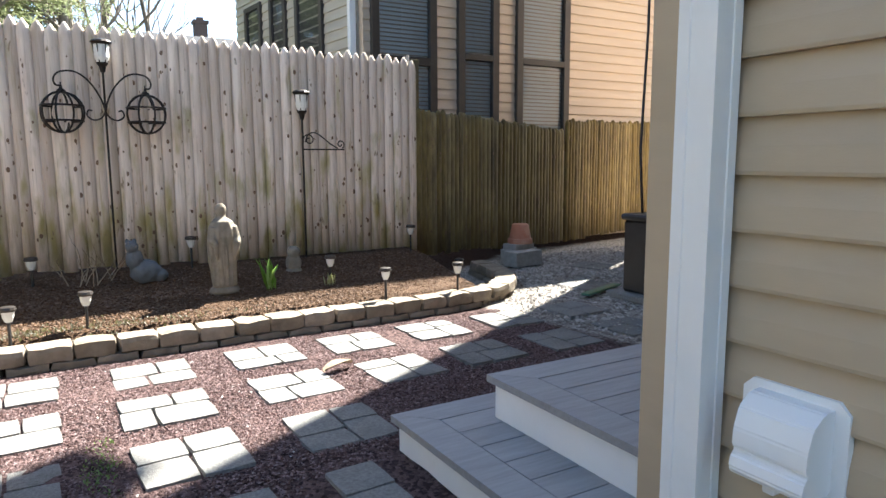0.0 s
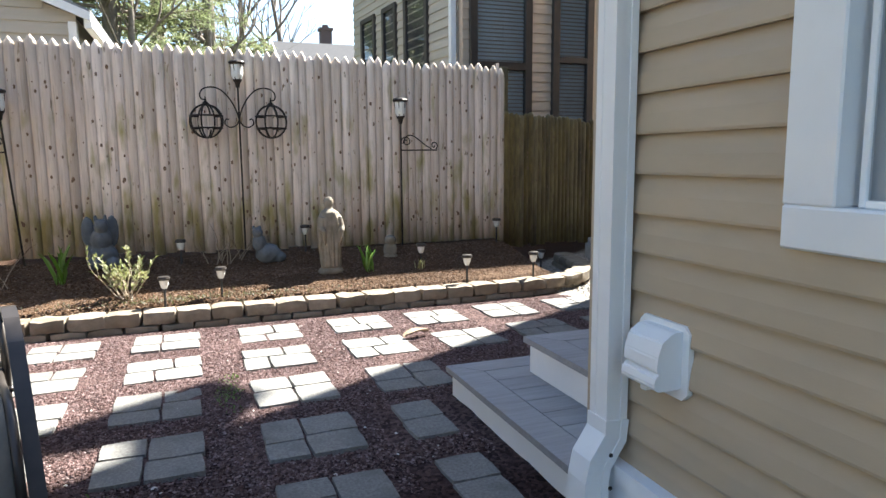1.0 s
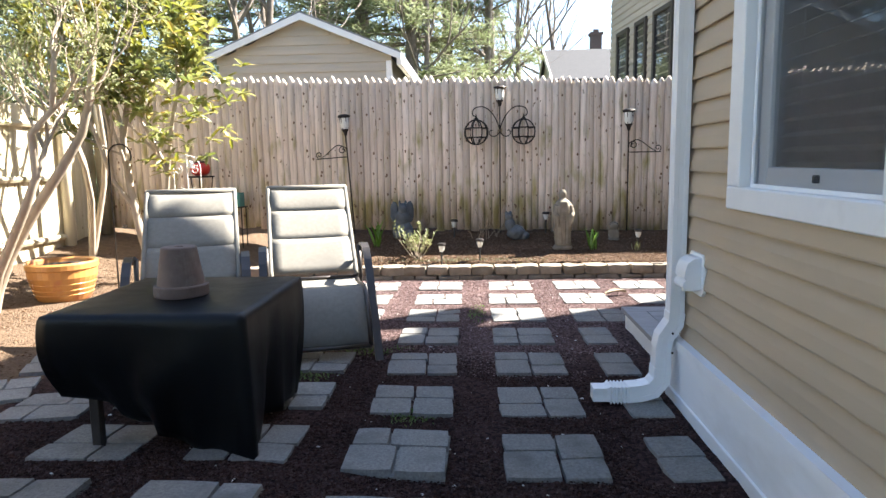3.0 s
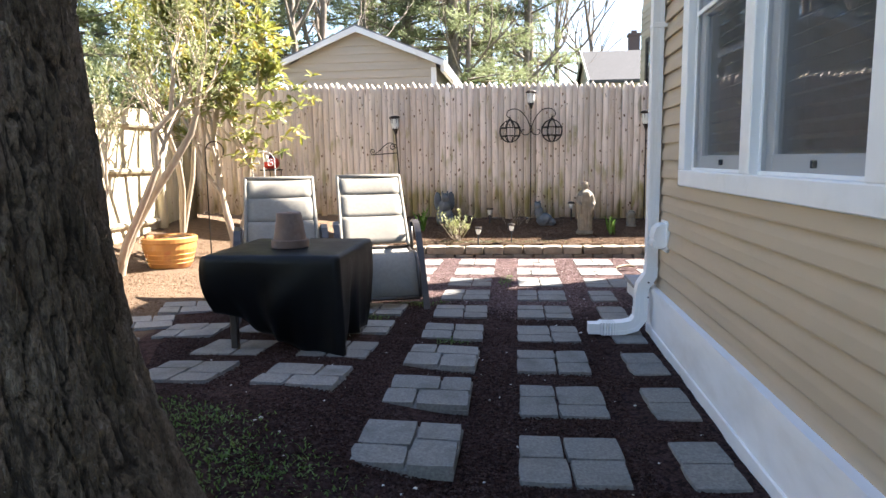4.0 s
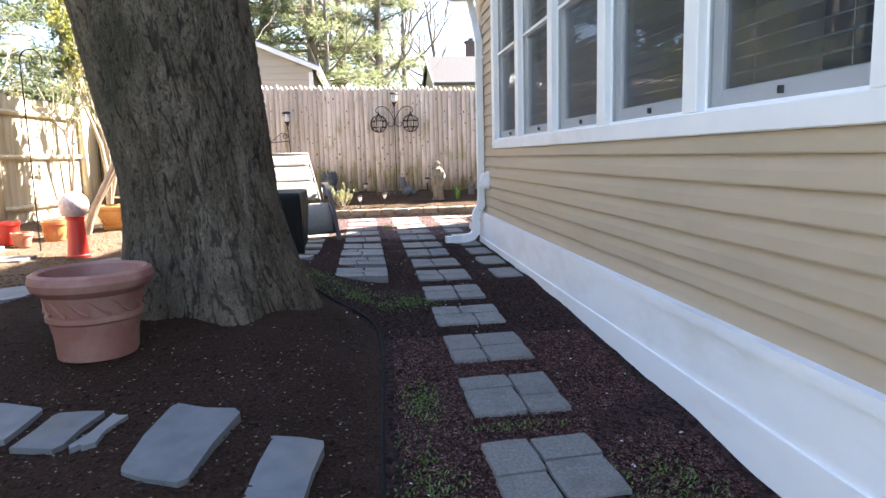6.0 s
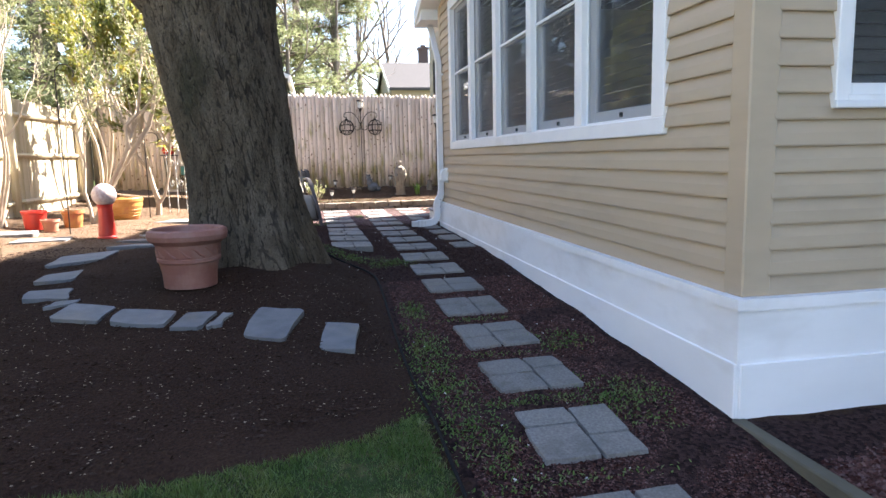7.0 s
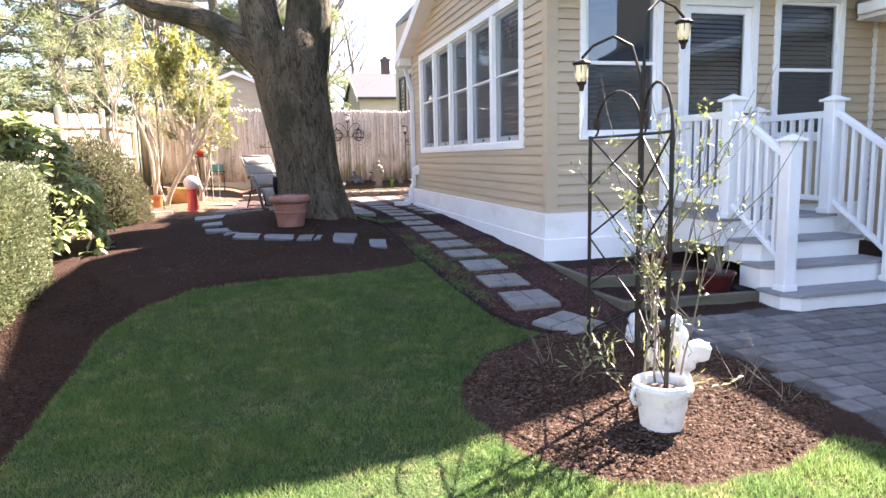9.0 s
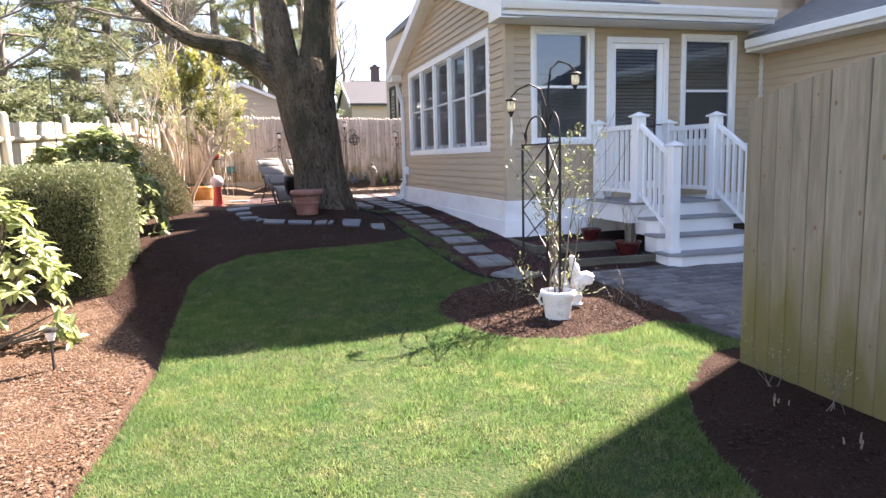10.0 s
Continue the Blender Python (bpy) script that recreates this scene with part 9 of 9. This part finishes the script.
for x, y, k in ((0.05, -8.55, 1), (0.2, -9.05, 2), (0.02, -8.2, 3), (0.9, -8.9, 4), (0.7, -8.1, 5), (1.0, -9.1, 6), (0.66, -11.0, 7), (0.7, -11.4, 8)):
    w_ = thing("dry_perennial", "dry twiggy perennial in the mulch island" if k < 7 else "low budding twigs in dark mulch at the fence", "plant", (x, y, gz(x, y)), group="dry perennials")
    rr_ = random.Random(100 + k)
    tp = []
    for _ in range(5):
        bm = bmesh.new()
        twigs(bm, (rr_.uniform(-.05, .05), rr_.uniform(-.05, .05), 0), (rr_.uniform(-.7, .7), rr_.uniform(-.7, .7), 1), rr_.uniform(0.15, 0.34), 0.0026, 1, rr_, 0.8, 3, 0.0, 4, tp)
        part("stem", bm, M["bark_grey"], w_)
    if k in (1, 2, 7, 8):
        leaf_cloud("leaves", [(*p, *d) for p, d in tp], 0.022 if k < 7 else 0.009, M["leaf_new"], w_, seed=k, long=2.2)

wp = pot_thing("white_planter", "chipped white stone planter with handles, filled with soil", (0.18, -9.22), [(0.092, 0.0), (0.097, 0.01), (0.113, 0.12), (0.125, 0.19), (0.139, 0.195), (0.142, 0.215), (0.137, 0.235), (0.125, 0.24), (0.115, 0.225), (0.109, 0.18)], M["statue_white"], (0.112, 0.19), gz(0.18, -9.22) - 0.015)
for s in (-1, 1):
    bm = bmesh.new()
    tube(bm, [(s * 0.115, 0, 0.13), (s * 0.148, 0, 0.14), (s * 0.164, 0, 0.175), (s * 0.15, 0, 0.212), (s * 0.13, 0, 0.21)], 0.011, 6)
    part("handle", bm, M["statue_white"], wp, smooth=True)
lumpy("garden_statue", "white cast stone squirrel-like ornament behind the planter", (0.50, -8.9), [((0, 0, 0.02), (0.06, 0.05, 0.02)), ((0.01, 0, 0.09), (0.045, 0.04, 0.08)), ((0.02, 0, 0.2), (0.06, 0.05, 0.08)), ((-0.01, 0, 0.30), (0.045, 0.04, 0.09)), ((0.09, 0, 0.24), (0.075, 0.04, 0.06)), ((-0.03, 0.0, 0.4), (0.03, 0.03, 0.05))], M["statue_white"], -10, amp=0.3)
lumpy("garden_statue", "small white cast stone ornament at the trellis foot", (0.62, -8.45), [((0, 0, 0.09), (0.04, 0.04, 0.1)), ((0, 0, 0.2), (0.03, 0.03, 0.035))], M["statue_white"], 0, amp=0.3)
lumpy("garden_statue", "white cast stone ornament at the edge of the path", (0.78, -7.95), [((0, 0, 0.07), (0.05, 0.05, 0.08)), ((0.01, 0, 0.17), (0.04, 0.04, 0.05))], M["statue_white"], 0, amp=0.3)

# pots under the porch
for x, y, z, s in ((2.1, -6.2, -0.2, 0.9), (2.17, -6.98, -0.305, 1.05)):
    p_ = pot_thing("red_planter", "dark red glazed planter with dry stems beside the porch", (x, y), [(0.08 * s, 0), (0.1 * s, 0.01), (0.135 * s, 0.13 * s), (0.15 * s, 0.15 * s), (0.15 * s, 0.17 * s), (0.135 * s, 0.165 * s), (0.125 * s, 0.14 * s)], M["red_dark"], (0.13 * s, 0.145 * s), z)
    r2 = random.Random(int(s * 50))
    for _ in range(6):
        bm = bmesh.new()
        twigs(bm, (r2.uniform(-.05, .05), r2.uniform(-.05, .05), 0.14 * s), (r2.uniform(-.3, .3), r2.uniform(-.3, .3), 1), 0.5, 0.005, 1, r2, 0.4, 2, 0.0, 4)
        part("dry_stem", bm, M["twig"], p_, "dry pale stem")

# flowers, bulbs and the leafing shrub in the raised bed
bud = thing("leafing_shrub", "small shrub with fresh pale green leaves in the bed", "shrub", (-0.46, 4.22, gz(-0.46, 4.22)))
rr_ = random.Random(55)
tips = []
for _ in range(15):
    bm = bmesh.new()
    twigs(bm, (rr_.uniform(-.05, .05), rr_.uniform(-.05, .05), 0), (rr_.uniform(-1.4, 1.4), rr_.uniform(-1.1, 1.1), 1), rr_.uniform(0.18, 0.28), 0.006, 1, rr_, 0.5, 2, 0.1, 5, tips)
    part("stem", bm, M["bark_pale"], bud)
leaf_cloud("leaves", [(*p, d[0] + rr_.uniform(-.8, .8), d[1] + rr_.uniform(-.8, .8), d[2] + rr_.uniform(0, .8)) for p, d in tips for _ in range(2)], 0.024, M["leaf_new"], bud, seed=55, long=1.8)
for k, (x, y, h, m_) in enumerate(((1.42, 4.45, 0.22, "leaf_green"), (-0.95, 4.6, 0.3, "leaf_green"), (1.86, 4.42, 0.1, "leaf_new"), (0.3, 4.9, 0.25, "twig"), (-1.35, 4.6, 0.35, "twig"), (0.2, 4.85, 0.2, "twig"))):
    p_ = thing("bulb_clump" if m_ != "twig" else "dry_perennial", "clump of green bulb leaves in the bed" if m_ != "twig" else "dry twiggy perennial in the bed", "plant", (x, y, gz(x, y)))
    r3 = random.Random(200 + k)
    if m_ == "twig":
        for _ in range(6):
            bm = bmesh.new()
            twigs(bm, (r3.uniform(-.1, .1), r3.uniform(-.05, .05), 0), (r3.uniform(-.6, .6), r3.uniform(-.4, .4), 1), h, 0.005, 1, r3, 0.6, 2, 0.0, 4)
            part("stem", bm, M["twig"], p_)
    else:
        leaf_cloud("leaves", [(r3.uniform(-.035, .035), r3.uniform(-.035, .035), 0, r3.uniform(-.35, .35), r3.uniform(-.35, .35), 1) for _ in range(16)], h * 0.12, M[m_], p_, seed=k, long=8.0, flat=0.1, droop=0)


# ---- loose cover: chips, pebbles, grass, weeds ----
def scatter(name, label, poly, count, size, mat, seed, flat=0.6, avoid=(), clear=None, weight=None, category="gravel", level=None):
    """Small angular chips strewn over a piece of ground, one mesh."""
    r = np.random.RandomState(seed)
    xs, ys = [p[0] for p in poly], [p[1] for p in poly]
    X, Y = r.uniform(min(xs), max(xs), count * 3), r.uniform(min(ys), max(ys), count * 3)
    ok = inside(poly, X, Y) > 0.02
    for q in avoid:
        ok &= inside(q, X, Y) < -0.01
    if weight is not None:
        ok &= r.uniform(0, 1, len(X)) < weight(X, Y)
    if clear:
        for sx, sy in laid:
            ok &= (np.abs(X - sx) > 0.198) | (np.abs(Y - sy) > 0.198)
    X, Y = X[ok][:count], Y[ok][:count]
    Z = ground_z(X, Y) if level is None else np.full(len(X), level)
    k = len(X)
    base = np.array([(1, 0, -.3), (-.5, .87, -.3), (-.5, -.87, -.3), (0.15, 0.1, .9), (.6, .6, .25), (-.7, .1, .3)], float)
    F0 = [(0, 4, 3), (4, 1, 3), (1, 5, 3), (5, 2, 3), (2, 0, 3), (0, 1, 4), (1, 2, 5)]
    V = np.empty((k, 6, 3))
    a = r.uniform(0, 6.28, k)
    s = size * r.uniform(0.45, 1.3, k)
    el = r.uniform(0.5, 1.6, k)
    jit = r.uniform(0.7, 1.3, (k, 6, 3))
    P = base[None] * jit
    ca, sa = np.cos(a)[:, None], np.sin(a)[:, None]
    x = P[:, :, 0] * el[:, None]
    V[:, :, 0] = (x * ca - P[:, :, 1] * sa) * s[:, None] + X[:, None]
    V[:, :, 1] = (x * sa + P[:, :, 1] * ca) * s[:, None] + Y[:, None]
    V[:, :, 2] = P[:, :, 2] * s[:, None] * flat + Z[:, None] + 0.004
    F = (np.array(F0)[None] + (np.arange(k) * 6)[:, None, None]).reshape(-1, 3)
    me_ = bpy.data.meshes.new(name)
    me_.from_pydata(V.reshape(-1, 3).tolist(), [], F.tolist())
    me_.materials.append(mat)
    return tagged(new(name, me_), label, category, kind="stuff")


SIDE_STEPS = [(1.14, 1.92), (3.2, 1.92), (3.2, 0.3), (1.14, 0.3)]


# Shares the gravel between its sunlit north copy and its shaded south copy.
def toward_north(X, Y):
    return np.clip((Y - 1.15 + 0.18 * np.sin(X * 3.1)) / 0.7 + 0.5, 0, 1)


scatter("lava_gravel", "sunlit pink-red lava gravel between the paving slabs", [(-2.3, 3.75), (3.0, 3.75), (3.0, 1.9), (1.15, 1.9), (1.15, 0.7), (-2.2, 0.7)], 84000, 0.0066, M["lava_lit"], 21, clear=True, avoid=[SIDE_STEPS], weight=toward_north)
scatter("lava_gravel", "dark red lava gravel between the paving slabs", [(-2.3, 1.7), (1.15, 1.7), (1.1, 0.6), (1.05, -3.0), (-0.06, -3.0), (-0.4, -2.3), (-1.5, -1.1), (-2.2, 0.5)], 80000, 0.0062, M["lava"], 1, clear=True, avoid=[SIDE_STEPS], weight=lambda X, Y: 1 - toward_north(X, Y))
scatter("lava_gravel", "dark red gravel along the stepping-stone path", [(1.06, -3.0), (1.06, -5.7), (1.08, -7.3), (0.45, -7.55), (0.1, -7.2), (-0.03, -6.2), (-0.06, -4.0), (-0.02, -3.0)], 42000, 0.0052, M["lava_path"], 2, clear=True)
scatter("lava_gravel", "coarse dark red lava rock in the upper planting bed", [(1.14, -5.72), (1.14, -6.64), (2.36, -6.68), (2.36, -5.72)], 7000, 0.0125, M["lava_path"], 31, 0.7, level=-0.204)
scatter("lava_gravel", "coarse dark red lava rock in the lower planting bed", [(1.12, -6.8), (1.16, -7.2), (2.28, -7.22), (2.34, -6.8)], 3600, 0.0125, M["lava_path"], 32, 0.7, level=-0.309)
# oak, hedge foot and fence beds take the darker mulch, their shade in its colour
scatter("mulch_chips", "brown bark mulch chips round the oak", [(-0.12, -2.9), (-0.14, -5.3), (-0.9, -5.6), (-2.3, -5.9), (-3.4, -5.0), (-3.4, -1.5), (-2.3, -0.8), (-1.0, -1.6)], 15000, 0.0095, M["mulch_shaded"], 3, 0.3, category="mulch")
scatter("mulch_chips", "sunlit brown bark mulch along the hedge", [(-2.95, -12), (-2.82, -9.4), (-3.0, -8.6), (-3.3, -7.8), (-3.7, -6.8), (-4.6, -6.8), (-4.6, -12)], 24000, 0.0105, M["mulch_sunlit"], 4, 0.35, category="mulch")
scatter("mulch_chips", "shaded dark bark mulch beside the clipped hedge", [(-2.8, -9.0), (-2.85, -6.9), (-2.6, -6.2), (-3.3, -5.0), (-4.2, -5.0), (-4.2, -6.6), (-3.7, -6.8), (-3.3, -7.8), (-3.0, -8.6)], 8000, 0.0095, M["mulch_shaded"], 33, 0.35, category="mulch")
scatter("mulch_chips", "coarse bark mulch on the island bed", [(x * 0.985 + 0.004, y * 0.998) for x, y in ISLAND], 16000, 0.0105, M["mulch"], 5, 0.5, category="mulch")
# sunlit-toned chips mixed in to brighten the island bed
scatter("mulch_chips", "lighter bark chips strewn on the island bed", [(x * 0.985 + 0.004, y * 0.998) for x, y in ISLAND], 3200, 0.008, M["mulch_sunlit"], 15, 0.4, category="mulch")
scatter("mulch_chips", "pale crumbled soil along the raised bed edge", [(-2.0, 3.95), (2.9, 4.0), (3.2, 4.3), (2.9, 4.66), (-2.0, 4.6)], 17000, 0.0095, M["mulch_sunlit"], 16, 0.5, category="soil")
scatter("mulch_chips", "bark mulch in the raised bed", [(-2.0, 4.45), (2.9, 4.5), (3.3, 4.6), (3.0, 5.1), (-2.0, 5.2)], 16000, 0.0095, M["mulch_sunlit"], 6, 0.5, category="mulch")
scatter("mulch_chips", "dark mulch below the board fence", [(0.5, -10.6), (0.8, -10.45), (0.8, -13), (-0.2, -13), (-0.24, -12.0), (-0.1, -11.5), (0.15, -11.0)], 3000, 0.009, M["mulch_shaded"], 7, 0.4, category="mulch")
scatter("mulch_chips", "sandy soil crumbs in the west corner", [(-4.8, 4.5), (-2.3, 4.5), (-2.3, 0.8), (-2.6, -1.0), (-4.4, -1.0)], 7000, 0.011, M["mulch_sunlit"], 8, 0.4, category="soil")
scatter("pebble_gravel", "grey pebble gravel of the side yard", [(3.0, 3.8), (3.2, 2.2), (5.2, 2.0), (7.5, 6.0), (5.5, 6.0), (3.7, 5.2), (3.4, 4.2)], 9000, 0.02, M["pebble"], 9)
scatter("wood_flecks", "pale wood flecks strewn on the dark mulch", [(-0.12, -2.9), (-0.14, -5.3), (-0.9, -5.6), (-2.3, -5.9), (-3.2, -5.0), (-2.3, -3.4), (-0.8, -3.2)], 1300, 0.0055, M["twig"], 13, 0.3, category="mulch")
scatter("pale_pebbles", "scattered pale pebbles on the red gravel", [(-1.8, 3.7), (1.05, 3.7), (1.05, -7.0), (0.0, -7.0), (-0.06, -3.0), (-1.6, -0.8)], 420, 0.008, material("pale_pebble", (0.55, 0.53, 0.49), (0.42, 0.40, 0.37), 20, None, 1, 0.8, 0.2, jitter=0.3, island=True, local=False), 10)


def blades(name, label, count, seed, test, height, mat, width=0.0035, box_=None, tall=None, lean=1.0, category="lawn"):
    r = np.random.RandomState(seed)
    x0, x1, y0, y1 = box_
    X, Y = r.uniform(x0, x1, count), r.uniform(y0, y1, count)
    ok = test(X, Y, r)
    X, Y = X[ok], Y[ok]
    k = len(X)
    Z = ground_z(X, Y) - 0.004
    a = r.uniform(0, 6.28, k)
    h = height * r.uniform(0.5, 1.3, k) * (1.0 if tall is None else tall(X, Y))
    reach = r.uniform(0.2, 1.0, k) * h * lean
    b_ = r.uniform(0, 6.28, k)
    V = np.empty((k, 3, 3))
    V[:, 0] = np.stack([X + width * np.cos(a), Y + width * np.sin(a), Z], 1)
    V[:, 1] = np.stack([X - width * np.cos(a), Y - width * np.sin(a), Z], 1)
    V[:, 2] = np.stack([X + reach * np.cos(b_), Y + reach * np.sin(b_), Z + h], 1)
    me_ = bpy.data.meshes.new(name)
    me_.from_pydata(V.reshape(-1, 3).tolist(), [], np.arange(k * 3).reshape(-1, 3).tolist())
    me_.materials.append(mat)
    return tagged(new(name, me_), label, category, kind="stuff")


def patchy(X, Y, cell, seed):
    """Smooth random values from 0 to 1 over the ground, with lumps about one cell wide."""
    r = np.random.RandomState(seed)
    g = r.uniform(0, 1, (128, 128))
    u, v = (X + 60) / cell, (Y + 60) / cell
    i, j = np.floor(u).astype(int), np.floor(v).astype(int)
    fu, fv = u - i, v - j
    fu, fv = fu * fu * (3 - 2 * fu), fv * fv * (3 - 2 * fv)
    a, b_, c, d = g[i % 128, j % 128], g[(i + 1) % 128, j % 128], g[i % 128, (j + 1) % 128], g[(i + 1) % 128, (j + 1) % 128]
    return (a * (1 - fu) + b_ * fu) * (1 - fv) + (c * (1 - fu) + d * fu) * fv


def tufted(X, Y, r):
    bare = 0.5 * patchy(X, Y, 0.55, 1) + 0.3 * patchy(X, Y, 0.2, 2) + 0.2 * patchy(X, Y, 0.07, 3)
    return (inside(LAWN, X, Y) > r.uniform(-0.012, 0.02, len(X))) & (r.uniform(0.1, 0.72, len(X)) < bare)


def tuft_height(X, Y):
    return 0.45 + 0.75 * patchy(X, Y, 0.09, 4) + 0.45 * patchy(X, Y, 0.4, 5)


def strawy(X, Y, r):
    dead = 0.55 * patchy(X, Y, 0.6, 6) + 0.45 * patchy(X, Y, 0.16, 7)
    return (inside(LAWN, X, Y) > 0.0) & (r.uniform(0.38, 0.82, len(X)) < dead)


blades("lawn_grass", "short tufted green lawn grass", 950000, 1, tufted, 0.027, M["grass"], 0.0023, (-3.0, 1.2, -14.0, -5.4), tuft_height)
blades("lawn_thatch", "dead straw-coloured blades lying in the lawn", 330000, 2, strawy, 0.02, M["straw"], 0.0018, (-3.0, 1.2, -14.0, -5.4), lean=2.4)


def weedy(X, Y, r):
    w = np.zeros(len(X))
    for (cx, cy), sx, sy in WEEDS:
        w = np.maximum(w, np.exp(-((X - cx) / sx) ** 2 - ((Y - cy) / sy) ** 2))
    return w * (0.45 + 0.9 * patchy(X, Y, 0.13, 8)) > r.uniform(0.3, 1.1, len(X))


rw = np.random.RandomState(4)
WXs, WYs = rw.uniform(-1.9, 1.0, 190000), rw.uniform(-7.0, 2.6, 190000)
okw = weedy(WXs, WYs, rw)
leaf_cloud("low_weeds", [(float(x), float(y), gz(x, y) + 0.004, rng.uniform(-1, 1), rng.uniform(-1, 1), 0.7) for x, y in zip(WXs[okw][:38000], WYs[okw][:38000])], 0.0088, M["weed"], None, seed=3, long=2.0, flat=0.3, droop=0)
tagged(bpy.data.objects["low_weeds"], "low green weeds between the paving slabs", "weeds", kind="stuff")
wb = np.random.RandomState(5)
leaf_cloud("ground_cover", [(float(x), float(y), gz(x, y) + 0.004, wb.uniform(-1, 1), wb.uniform(-1, 1), 0.8) for x, y in zip(wb.normal(0.0, 0.5, 500), wb.normal(4.08, 0.06, 500))], 0.014, M["leaf_box"], None, seed=6, long=2.0, flat=0.4, droop=0)
tagged(bpy.data.objects["ground_cover"], "low creeping plants on the bed edge", "plants", kind="stuff")
# a curled dry leaf on the slabs
bm = bmesh.new()
for i in range(6):
    t = i / 5
    w = 0.035 * math.sin(math.pi * (0.12 + 0.8 * t))
    for s in (-1, 0, 1):
        bm.verts.new((0.2 * t, s * w, 0.008 + 0.02 * abs(s) + 0.02 * math.sin(3 * t)))
bm.verts.ensure_lookup_table()
for i in range(5):
    for j in range(2):
        q = [i * 3 + j, i * 3 + j + 1, (i + 1) * 3 + j + 1, (i + 1) * 3 + j]
        bm.faces.new([bm.verts[k] for k in q])
ob = link("dry_leaf", bm, M["twig"])
ob.matrix_world = pose(1.25, 2.9, 0.012, 0, 0, 20)
tagged(ob, "curled dry brown leaf lying on the gravel", "leaf")

# pale cut stubs standing in the mulch by the fence
for k, (x, y) in enumerate(((0.51, -11.21), (0.53, -11.17), (0.47, -11.23), (0.55, -11.24), (0.46, -11.76), (0.5, -11.72), (0.43, -11.7))):
    bm = bmesh.new()
    h = 0.03 + 0.012 * (k % 3)
    tube(bm, [(0, 0, -0.01), (0.004, 0.002, h * 0.6), (0.007, 0.004, h)], [0.005, 0.0045, 0.003], 6)
    ob = link("cut_stem", bm, M["twig"], smooth=True)
    ob.matrix_world = pose(x, y, gz(x, y), 0, 0, k * 70)
    tagged(ob, "short pale cut stem standing in dark mulch", "stem", "cut stems by the fence")
